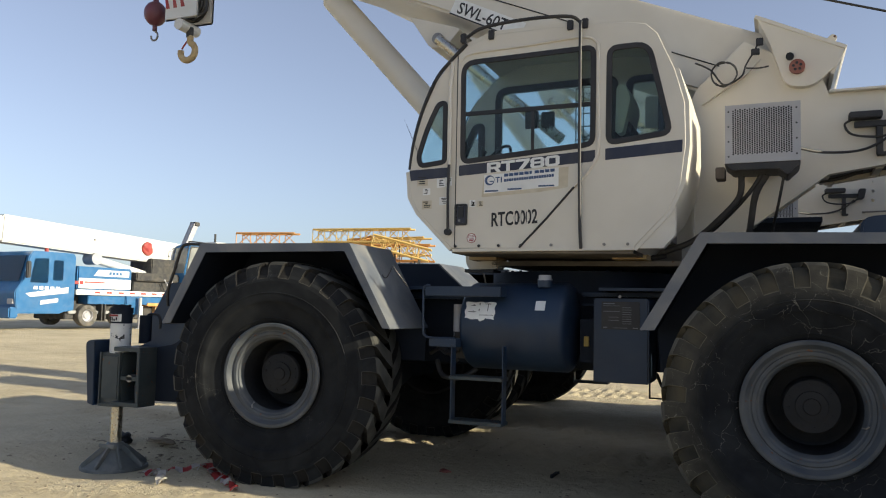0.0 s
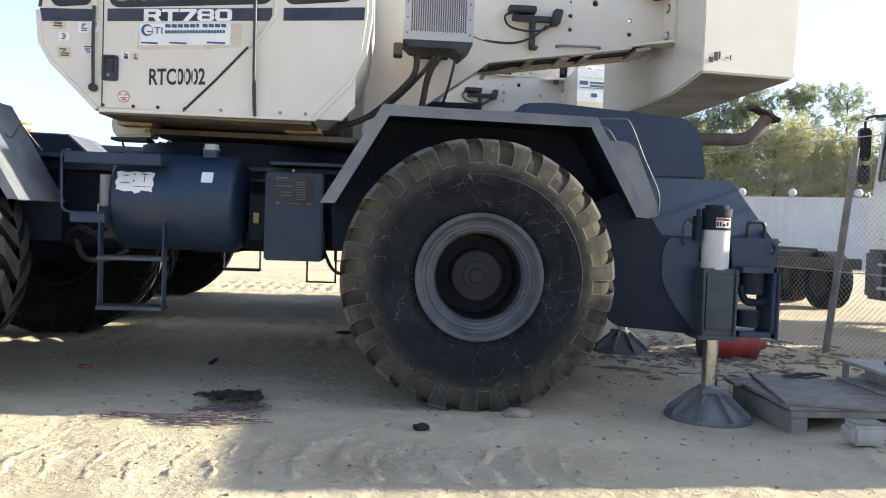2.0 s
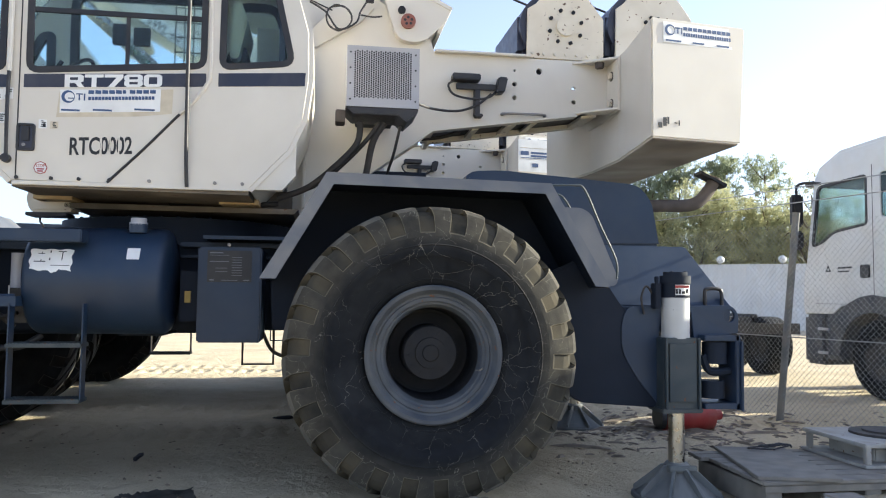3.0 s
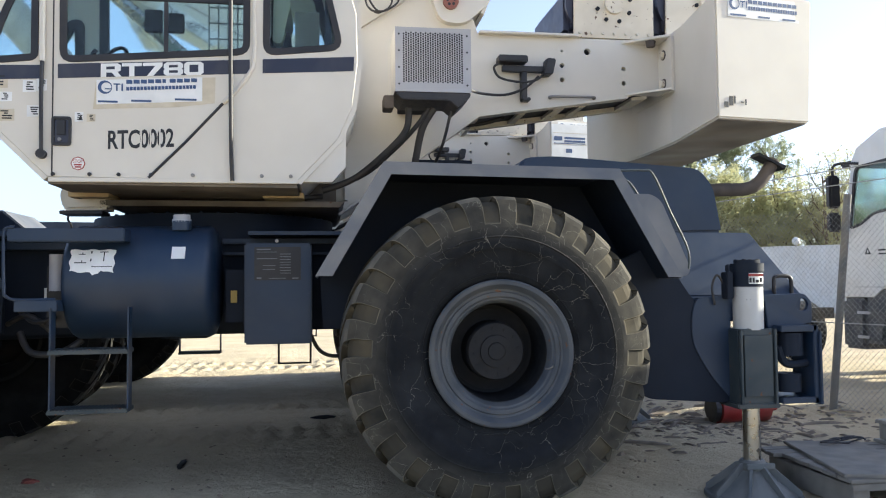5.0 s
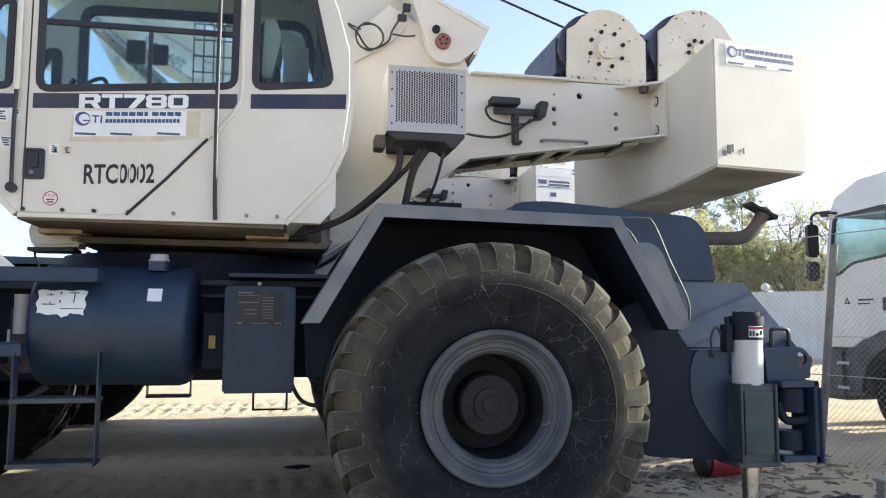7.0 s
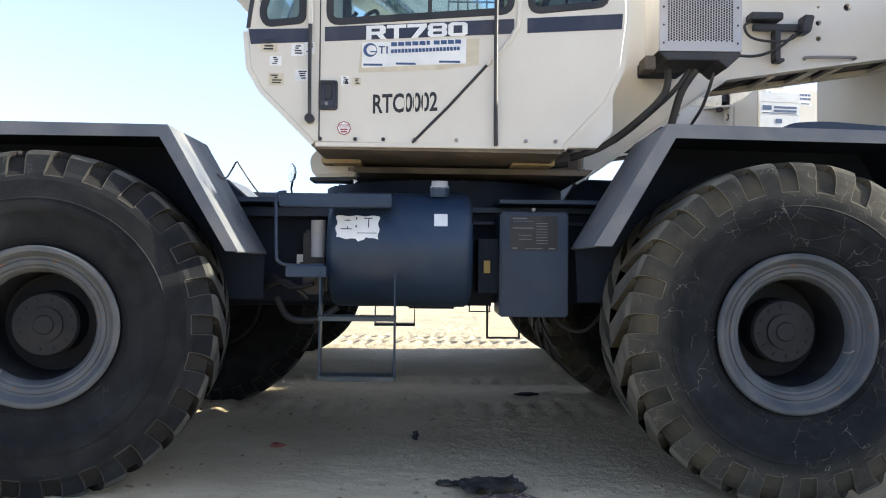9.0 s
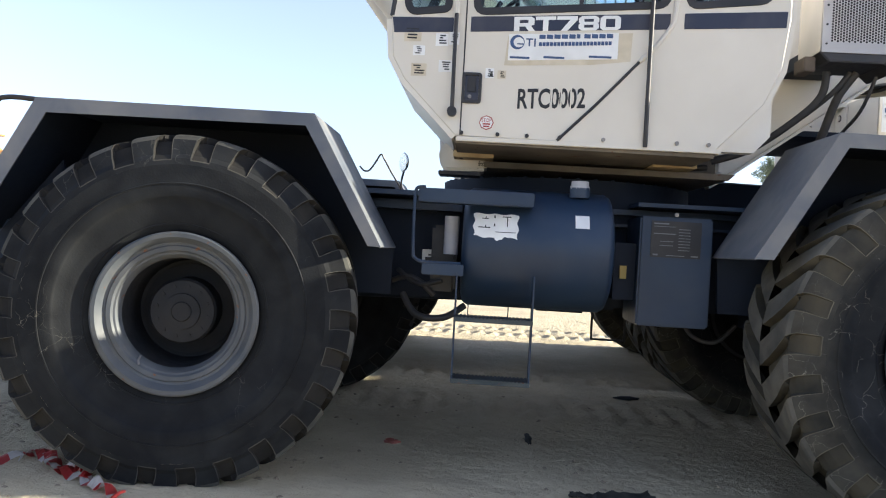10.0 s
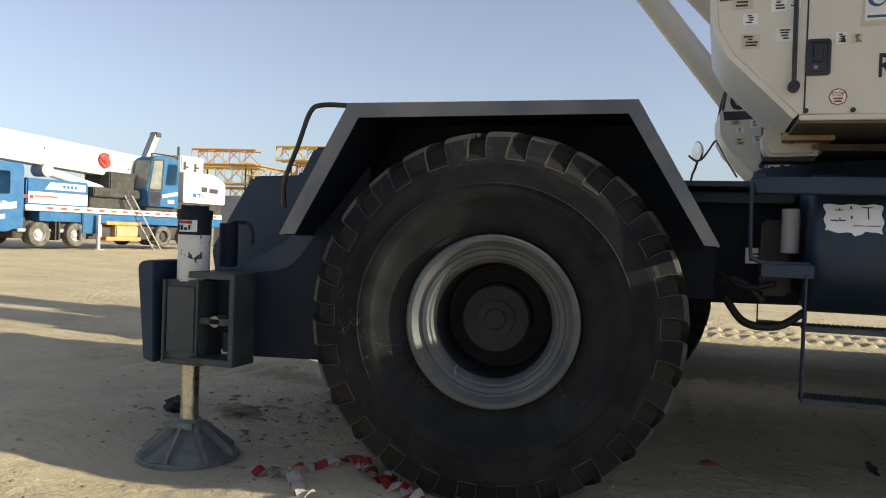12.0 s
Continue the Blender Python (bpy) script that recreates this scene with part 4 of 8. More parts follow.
def build_condenser(crane):
    x0, x1, z0, z1, y = 1.492, 2.018, 2.655, 3.100, -1.12
    box = part("condenser_box", B((x0, x1, y + 0.012, y + 0.36, z0, z1), bevel=0.008), ALU, crane, "grey air-conditioner condenser box with a perforated front")
    u0, u1, v0, v1 = x0 + 0.05, x1 - 0.055, z0 + 0.06, z1 - 0.03
    part("front_frame", plate([(x0, z0), (x1, z0), (x1, z1), (x0, z1)], ([(u0, v0), (u1, v0), (u1, v1), (u0, v1)],), y, 0.012), ALU, box)
    part("fin_block", B((u0 - 0.01, u1 + 0.01, y + 0.008, y + 0.0119, v0 - 0.01, v1 + 0.01)), MESH_DARK, box)
    bm = bmesh.new()
    nx, nz = 25, 21
    px, pz = (u1 - u0) / nx, (v1 - v0) / (nz + 0.5)
    way = ((1, 0), (1, 1), (0, 1), (-1, 1), (-1, 0), (-1, -1), (0, -1), (1, -1))
    for i in range(nx):
        for j in range(nz):
            cx, cz = u0 + (i + 0.5) * px, v0 + (j + (1.0 if i % 2 else 0.5)) * pz
            a = [bm.verts.new((cx + c * px * 0.5, y + 0.002, cz + d * pz * 0.5)) for c, d in way]
            b = [bm.verts.new((cx + c * px * 0.405 / math.hypot(c, d), y + 0.002, cz + d * px * 0.405 / math.hypot(c, d))) for c, d in way]
            for k in range(8):
                bm.faces.new((a[k], a[(k + 1) % 8], b[(k + 1) % 8], b[k]))
        z = v0 if i % 2 else v1 - pz * 0.5
        bm.faces.new([bm.verts.new(c) for c in ((u0 + i * px, y + 0.002, z), (u0 + (i + 1) * px, y + 0.002, z), (u0 + (i + 1) * px, y + 0.002, z + pz * 0.5), (u0 + i * px, y + 0.002, z + pz * 0.5))])
    part("perforated_sheet", bm, ALU, box, "perforated sheet grille")
    for xx in (x0 + 0.025, x1 - 0.028):
        for k in range(4):
            part("rivet", cyl((xx, y - 0.004, z0 + 0.05 + k * 0.115), (xx, y, z0 + 0.05 + k * 0.115), 0.007, n=8), BLACK, box)
    tray = prism([(x0 - 0.01, z0), (x1 + 0.0, z0), (x1 - 0.01, z0 - 0.03), (x1 - 0.09, z0 - 0.105), (x1 - 0.15, z0 - 0.055), (x0 + 0.05, z0 - 0.055)], y + 0.005, y + 0.35, bevel=0.006)
    part("drain_tray", tray, BLACK, box, "dark tray below the condenser")
    part("bracket", B((x0 - 0.075, x0 - 0.005, y + 0.06, y + 0.22, 2.55, 2.64), bevel=0.006), RUST, box)
    part("bracket", B((x0 + 0.1, x0 + 0.4, y + 0.35, y + 0.96, 2.7, 2.8), bevel=0.006), NAVY_DARK, box)
    for k, pts in enumerate(([(1.60, -0.95, 2.58), (1.58, -0.92, 2.42), (1.42, -0.85, 2.25), (1.22, -0.75, 2.10), (1.0, -0.7, 2.02)],
                             [(1.74, -0.95, 2.58), (1.66, -0.92, 2.46), (1.50, -0.8, 2.30), (1.30, -0.7, 2.14), (1.05, -0.65, 2.04)],
                             [(1.78, -0.95, 2.58), (1.70, -0.9, 2.44), (1.66, -0.8, 2.22), (1.62, -0.7, 2.0), (1.6, -0.6, 1.8)],
                             [(1.90, -0.95, 2.56), (1.86, -0.85, 2.36), (1.82, -0.6, 2.2), (1.8, -0.4, 2.0)])):
        part("hose", tube(pts, (0.024, 0.017, 0.026, 0.011)[k], n=10), HOSE, box, "black rubber hose", smooth=70)
    return box


def build_superstructure(crane):
    YN, YF = -0.17, 0.95
    deck = part("deck", prism(rounded([(-0.52, 1.912), (-0.45, 1.905), (1.12, 1.90), (1.16, 1.94), (-0.52, 1.945)], 0.008), -0.70, 1.2, bevel=0.008), SHADED_CREAM, crane, "cream slewing deck, darkened for shade")
    part("deck_nose", prism(rounded([(-0.77, 1.91), (-0.74, 1.87), (-0.46, 1.88), (-0.46, 2.07), (-0.72, 2.08), (-0.79, 2.00)], [0.02, 0.02, 0, 0, 0.04, 0.05]), -0.70, -0.46, bevel=0.02), CREAM_WORN, deck, "cream rounded deck corner")
    part("nose_cap", cyl((-0.64, -0.78, 1.99), (-0.62, -0.69, 2.0), 0.052, n=6), BLACK, deck)
    part("nose_edge", B((-0.78, -0.50, -0.71, -0.50, 1.845, 1.87), bevel=0.004), BLACK, deck)
    part("deck_web", B((-0.45, 1.1, -0.45, -0.42, 1.945, 2.10)), SHADED_CREAM, deck)
    for xx, w in ((-0.68, 0.26), (0.59, 0.28)):
        part("timber_block", B((xx, xx + w, -0.86, -0.56, 1.948, 1.992), bevel=0.004), TIMBER, deck, "raw timber block")
    part("hose_bundle", tube([(0.2, -0.62, 1.97), (0.45, -0.64, 1.985), (0.75, -0.62, 1.97), (1.0, -0.6, 1.99)], 0.02), HOSE, deck, smooth=70)
    near = [(0.70, 1.95), (1.10, 1.90), (1.30, 2.02), (2.24, 2.70), (2.7, 2.77), (3.51, 2.885), (3.72, 2.95), (3.98, 2.96), (3.98, 3.42), (3.75, 3.375), (2.26, 3.375), (2.20, 3.56), (1.60, 3.9), (1.20, 3.5), (0.70, 2.4)]
    holes = [circle_poly(3.185, 3.262, 0.027), circle_poly(2.965, 3.14, 0.020), circle_poly(2.965, 3.26, 0.010, 10), circle_poly(2.965, 3.02, 0.019), circle_poly(3.50, 3.125, 0.019), circle_poly(3.50, 3.005, 0.019)]
    far = near[:3] + [(1.75, 2.50), (2.24, 2.98), (3.98, 3.08)] + near[8:]
    far_plate = part("side_plate", plate(far, (), YF - 0.02, 0.04, 0.004), CREAM, crane, "cream steel side plate")
    part("top_flange", B((2.26, 3.98, YF - 0.08, YF + 0.12, 3.372, 3.392), bevel=0.004), CREAM, far_plate)
    for yy in (YN,):
        sp = part("side_plate", plate(near, holes, yy - 0.02, 0.04, 0.004), CREAM, crane, "cream steel side plate with bolt holes")
        part("top_flange", B((2.26, 3.10, yy - 0.08, yy + 0.12, 3.372, 3.392), bevel=0.004), CREAM, sp)
        part("top_flange", prism([(3.48, yy - 0.02), (3.828, yy - 0.28), (3.828, yy + 0.12), (3.48, yy + 0.12)], 3.34, 3.362, "z", bevel=0.004), CREAM, sp)
        part("bottom_flange", strip([(1.12, 1.90), (1.30, 2.02), (2.24, 2.70), (2.7, 2.77), (3.51, 2.885)], yy - 0.075, yy + 0.03, 0.018), CREAM, sp)
        part("end_flange", B((3.806, 3.830, yy - 0.28, yy - 0.02, 2.89, 3.34), bevel=0.003), CREAM, sp)
        part("gusset", prism([(3.50, yy - 0.02), (3.806, yy - 0.28), (3.806, yy - 0.02)], 2.90, 2.918, "z", bevel=0.003), CREAM, sp)
        for zz in (3.22, 2.98):
            part("flange_bolt", cyl((3.775, yy - 0.13, zz), (3.806, yy - 0.13, zz), 0.032, n=6), CREAM_WORN, sp)
            part("washer", cyl((3.800, yy - 0.13, zz), (3.8065, yy - 0.13, zz), 0.042, n=16), RUST, sp)
        part("flange_bolt", cyl((3.70, yy - 0.12, 3.29), (3.70, yy - 0.12, 3.34), 0.036, 0.042, n=6), RUST, sp)
        part("stiffener", strip([(1.25, 3.36), (1.62, 3.60), (1.72, 3.72)], yy - 0.07, yy - 0.02, 0.012), CREAM, sp)
        part("stiffener", B((1.17, 1.19, yy - 0.12, yy - 0.02, 2.0, 3.3)), CREAM, sp)
        part("grab_handle", tube([(2.86, yy - 0.02, 2.862), (2.87, yy - 0.055, 2.868), (3.20, yy - 0.055, 2.872), (3.23, yy - 0.02, 2.866)], 0.011), STEEL, sp, "bent steel grab handle")
    part("cross_plate", B((2.2, 3.9, YN, YF, 3.09, 3.12)), CREAM_WORN, deck)
    part("cross_plate", B((2.3, 2.34, YN, YF, 2.75, 3.35)), CREAM_WORN, deck)
    part("cross_plate", B((0.9, 2.2, YN, YF, 2.3, 2.34)), NAVY_DARK, deck)
    # ladder-like lower web between two rails, with dark openings
    def low(x):
        return 2.683 + (x - 2.24) * 0.1457

    part("lower_rail", prism([(2.24, low(2.24) - 0.012), (3.66, low(3.66) - 0.012), (3.66, low(3.66) + 0.03), (2.24, low(2.24) + 0.03)], YN + 0.42, YN + 0.50, bevel=0.006), CREAM_WORN, deck, "cream lower rail")
    # black backing that makes the openings read dark
    part("web_back", prism([(2.20, low(2.20) + 0.032), (3.72, low(3.72) + 0.032), (3.72, low(3.72) + 0.05), (2.20, low(2.20) + 0.05)], YN + 0.02, YN + 0.56), BLACK, deck, "black plate above the openings")
    for a, b in ((2.20, 2.26), (2.60, 2.66), (2.90, 2.99), (3.12, 3.18), (3.58, 3.72)):
        part("web_rung", prism([(a, low(a) - 0.006), (b, low(b) - 0.006), (b, low(b) + 0.02), (a, low(a) + 0.02)], YN + 0.03, YN + 0.43), CREAM_WORN, deck)
    part("lower_hose", tube([(1.55, YN + 0.20, 2.36), (2.0, YN + 0.2, 2.62), (2.35, YN + 0.2, low(2.35) - 0.01), (2.52, YN + 0.24, low(2.52) + 0.03)], 0.016), HOSE, deck, smooth=70)
    part("pipe_run", tube([(1.25, YN + 0.30, 2.02), (2.15, YN + 0.30, 2.66)], 0.03, straight=True), CREAM_WORN, deck, smooth=60)
    # work light on its arm, hanging from the near plate
    for yy in (YN,):
        wl = part("work_light", B((2.40, 2.64, yy - 0.16, yy - 0.04, 3.12, 3.175), bevel=0.008), BLACK, crane, "black work light on a bracket")
        part("light_arm", B((2.44, 2.82, yy - 0.10, yy - 0.06, 3.055, 3.105), (2.60, 2.645, yy - 0.10, yy - 0.02, 2.83, 3.06), (2.605, 2.67, yy - 0.11, yy - 0.02, 2.82, 2.845), bevel=0.005), BLACK, wl)
        part("light_head", prism([(2.77, 3.02), (2.85, 3.03), (2.88, 3.16), (2.80, 3.165)], yy - 0.15, yy - 0.04, bevel=0.01), BLACK, wl)
        part("light_cable", tube([(2.42, yy - 0.1, 3.12), (2.37, yy - 0.1, 3.08), (2.42, yy - 0.1, 3.0), (2.58, yy - 0.1, 2.97), (2.72, yy - 0.1, 2.99), (2.80, yy - 0.1, 3.06)], 0.010), HOSE, wl)
        part("light_cable", tube([(2.02, yy - 0.45, 2.84), (2.2, yy - 0.25, 2.835), (2.45, yy - 0.1, 2.86), (2.62, yy - 0.1, 2.92), (2.74, yy - 0.1, 3.02)], 0.011), HOSE, wl)
    # boom foot
    foot = rounded([(1.70, 4.09), (2.40, 3.745), (2.33, 3.60), (2.13, 3.42), (1.93, 3.45), (1.80, 3.86)], [0.02, 0.03, 0.05, 0.10, 0.08, 0.15])
    bf = part("boom_foot", prism(foot, YN - 0.10, YN - 0.06, bevel=0.006), CREAM, crane, "cream boom foot bracket")
    part("foot_top", strip([(1.70, 4.09), (2.40, 3.745)], YN - 0.11, YF + 0.1, 0.03), CREAM, bf)
    part("foot_back", strip([(2.40, 3.745), (2.33, 3.60), (2.30, 3.52)], YN - 0.08, YF, 0.03), CREAM, bf)
    part("foot_filler", prism(foot, YN - 0.06, YF, bevel=0.0), CREAM, bf)
    pin = cyl((2.02, YN - 0.135, 3.60), (2.02, YN - 0.09, 3.60), 0.062, n=28)
    p = part("pivot_cap", pin, RUST_RED, bf, "red painted pivot cap", smooth=40)
    for k in range(5):
        a = 2 * math.pi * k / 5 + 0.4
        part("cap_hole", cyl((2.02 + 0.03 * math.cos(a), YN - 0.138, 3.60 + 0.03 * math.sin(a)), (2.02 + 0.03 * math.cos(a), YN - 0.13, 3.60 + 0.03 * math.sin(a)), 0.012, n=10), BLACK, p)
    part("pin_keeper", cyl((1.965, YN - 0.125, 3.695), (1.965, YN - 0.09, 3.695), 0.032, n=16), HUB, bf)
    part("rope_guide", B((2.22, 2.36, 0.15, 0.25, 3.80, 3.86), bevel=0.01), CREAM_WORN, bf)
    part("guide_horn", prism(rounded([(2.24, 3.84), (2.30, 3.84), (2.36, 3.97), (2.32, 4.0), (2.28, 3.97)], 0.02), 0.16, 0.20), CREAM_WORN, bf)
    # coiled cable on the boom side
    coil = []
    for k in range(44):
        a = 2 * math.pi * k / 20
        coil.append((1.44 + (0.105 + 0.004 * math.sin(k)) * math.cos(a), YN - 0.115 - 0.0006 * k, 3.59 + (0.105 + 0.006 * math.cos(k * 1.7)) * math.sin(a)))
    part("cable_coil", tube(coil, 0.007, n=6, smooth_n=2), HOSE, bf, "coil of thin black cable")
    part("cable_run", tube([(1.20, YN - 0.1, 3.72), (1.33, YN - 0.11, 3.64), (1.44, YN - 0.11, 3.50), (1.58, YN - 0.11, 3.56), (1.62, YN - 0.11, 3.66), (1.69, YN - 0.11, 3.78), (1.72, YN - 0.1, 3.85)], 0.008, n=6), HOSE, bf)
    part("sensor_box", B((1.70, 1.76, YN - 0.13, YN - 0.09, 3.82, 3.88), (1.66, 1.73, YN - 0.13, YN - 0.09, 3.74, 3.79), bevel=0.005), BLACK, bf)
    part("cable_run", tube([(1.62, YN - 0.11, 3.63), (1.72, YN - 0.11, 3.62), (1.80, YN - 0.11, 3.63)], 0.007, n=6), HOSE, bf)
    # winches
    for k, (cx, cz, r, dx) in enumerate(((3.42, 3.70, 0.315, 0.35), (4.24, 3.75, 0.33, 0.36))):
        poly = [(cx - dx, 3.38), (cx - dx * 0.97, cz + 0.12)] + [(cx + r * math.cos(a), cz + r * math.sin(a)) for a in (2.6, 2.3, 2.0, 1.7, 1.4, 1.1, 0.8, 0.5)] + [(cx + dx, cz + 0.06), (cx + dx, 3.38)]
        w = part("winch", plate(poly, (), YN - 0.03, 0.03, 0.004), CREAM_CHIPPED if k == 0 else CREAM_WORN, crane, "rope winch with chipped cream side plates")
        part("winch_plate", plate(poly, (), YF - 0.1, 0.03), CREAM_WORN, w)
        part("rope_drum", cyl((cx - 0.1, YN + 0.01, cz - 0.02), (cx - 0.1, YF - 0.1, cz - 0.02), r * 0.96, n=40), STRIPE, w, "drum wound with dark rope", smooth=40)
        part("drum_wrap", B((cx - dx - 0.06, cx - 0.1, YN + 0.02, YF - 0.12, 3.42, cz + 0.12), bevel=0.05), STRIPE, w, "dark blue cover over the drum")
        part("bearing", cyl((cx, YN - 0.06, cz - 0.03), (cx, YN - 0.025, cz - 0.03), 0.085 if k == 0 else 0.05, n=28), CREAM_CHIPPED, w, smooth=40)
        for q in range(8):
            a = 2 * math.pi * q / 8 + 0.3
            rr = 0.15 if k == 0 else 0.085
            part("winch_bolt", cyl((cx + rr * math.cos(a), YN - 0.045, cz - 0.03 + rr * math.sin(a)), (cx + rr * math.cos(a), YN - 0.03, cz - 0.03 + rr * math.sin(a)), 0.018, n=6), HUB, w)
        for q in range(7):
            part("winch_bolt", cyl((cx - 0.30 + q * 0.1, YN - 0.045, 3.42), (cx - 0.30 + q * 0.1, YN - 0.03, 3.42), 0.013, n=6), CREAM_WORN, w)
    # counterweight
    cw = part("counterweight", prism([(3.705, -1.36), (4.47, -1.25), (4.47, 1.35), (3.705, 1.35), (3.845, 0.35), (3.845, -0.35)], 2.47, 3.37, "z", bevel=0.012), CREAM, crane, "large cream counterweight block")
    for v in cw.data.vertices:
        if v.co.x > 4.3:
            v.co.x += 0.042 if v.co.z > 3.0 else 0.0
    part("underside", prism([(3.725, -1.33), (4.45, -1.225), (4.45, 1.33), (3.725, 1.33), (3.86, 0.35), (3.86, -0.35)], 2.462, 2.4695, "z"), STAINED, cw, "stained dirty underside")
    part("mount_plate", B((3.832, 3.86, -0.46, 0.60, 2.88, 3.36), (3.86, 4.4, -0.9, 1.0, 3.37, 3.40), bevel=0.006), CREAM, cw)
    tilt = math.degrees(math.atan2(0.11, 0.765))
    face = pose(3.705, -1.363, 0, 0, 0, tilt)
    part("firm_sticker", bars([(0.10, 0.70, 3.19, 3.345)], 0), WHITE, cw, "white sticker with blue marks", m=face)
    rows = [(0.27 + i * 0.042, 0.27 + i * 0.042 + 0.034, 3.295, 3.32) for i in range(10)] + [(0.27 + i * 0.021, 0.27 + i * 0.021 + 0.016, 3.25, 3.275) for i in range(20)] + [(0.12, 0.25, 3.20, 3.212), (0.35, 0.45, 3.20, 3.212), (0.56, 0.67, 3.20, 3.212)]
    ob = part("sticker_print", bars(rows, -0.002), BLUE_INK, cw, m=face)
    ob["kind"] = "stuff"
    part("sticker_mark", plate(circle_poly(0.155, 3.285, 0.042), (circle_poly(0.163, 3.285, 0.03),), -0.0045, 0.002), BLUE_INK, cw, m=face)
    ob = part("sticker_mark", bars([(0.20, 0.245, 3.30, 3.31), (0.218, 0.228, 3.262, 3.30), (0.252, 0.261, 3.262, 3.31)], -0.002), BLUE_INK, cw, m=face)
    ob["kind"] = "stuff"
    part("lift_decal", bars([(0.055, 0.085, 2.545, 2.585), (0.095, 0.125, 2.56, 2.625), (0.13, 0.145, 2.575, 2.63), (0.19, 0.215, 2.585, 2.592), (0.225, 0.235, 2.57, 2.61)], 0), INK, cw, "small black lifting mark", m=face)
    # boom, raised to 23 degrees towards -x
    d, up = Vector((-math.cos(radians(23)), 0, math.sin(radians(23)))), Vector((math.sin(radians(23)), 0, math.cos(radians(23))))
    base = Vector((2.25, 0, 3.14))

    def section(s0, s1, lo, hi, ya, yb):
        pts = [base + d * s + up * h for s, h in ((s0, lo), (s1, lo), (s1, hi), (s0, hi))]
        return prism([(p.x, p.z) for p in pts], ya, yb, bevel=0.03)

    boom = part("boom", section(0.25, 7.6, -0.05, 0.60, -0.04, 0.80), CREAM, crane, "cream telescopic boom raised over the cab")
    part("inner_boom", section(7.5, 8.0, -0.05, 0.53, 0.02, 0.74), CREAM, boom)
    part("inner_boom", section(7.9, 8.35, 0.0, 0.46, 0.07, 0.69), CREAM, boom)
    head = section(8.25, 9.3, -0.10, 0.62, 0.0, 0.76)
    part("boom_head", head, CREAM_WORN, boom)
    part("side_rail", section(3.2, 7.4, 0.33, 0.38, -0.07, -0.04), CREAM, boom)
    tag_m = Matrix.Translation((-1.22, -0.044, 4.575)) @ Matrix.Rotation(radians(26), 4, "Y")
    tag = part("load_plate", bars([(-0.04, 0.80, -0.02, 0.16)], 0), WHITE, boom, "white plate with black lettering", m=tag_m)
    part("load_lettering", words("SWL-60T", 0.03, 0.62, 0.012, 0.135, -0.002, bold=0.012), INK, tag)
    part("plate_line", bars([(-0.04, 0.80, -0.02, -0.006)], -0.002), INK, tag)
    part("weld_line", section(0.6, 7.4, 0.21, 0.222, -0.047, -0.04), HOSE, boom)
    part("cylinder_bracket", prism(rounded([(-1.75, 4.62), (-1.50, 4.25), (-1.32, 4.24), (-1.15, 4.42)], 0.05), 0.0, 0.75, bevel=0.01), CREAM, boom)
    part("bracket_pin", cyl((-1.40, -0.04, 4.33), (-1.40, 0.8, 4.33), 0.06, n=20), STEEL, boom, smooth=40)
    part("steady_rod", cyl((-1.40, -0.02, 4.33), (-0.10, 0.12, 3.2), 0.055, n=20), CHROME, boom, smooth=40)
    lc = part("lift_cylinder", cyl((-0.10, 0.30, 2.03), (-2.88, 0.30, 5.09), 0.145, n=36), CREAM, crane, "thick cream lift cylinder", smooth=40)
    part("lift_rod", cyl((-2.88, 0.30, 5.09), (-3.25, 0.30, 5.50), 0.105, n=28), CREAM, lc, smooth=40)
    part("lift_eye", B((-3.42, -3.1, 0.12, 0.48, 5.40, 5.72), bevel=0.05), CREAM, lc)
    for yy, p0 in ((0.25, (3.30, 3.98)), (0.45, (4.10, 4.06))):
        tip = base + d * 8.6 + up * 0.66
        part("hoist_rope", cyl((p0[0], yy, p0[1]), (tip.x, yy, tip.z), 0.011, n=8), BLACK, boom, "taut wire rope")
    return tuple(base + d * 8.6 + up * -0.05)


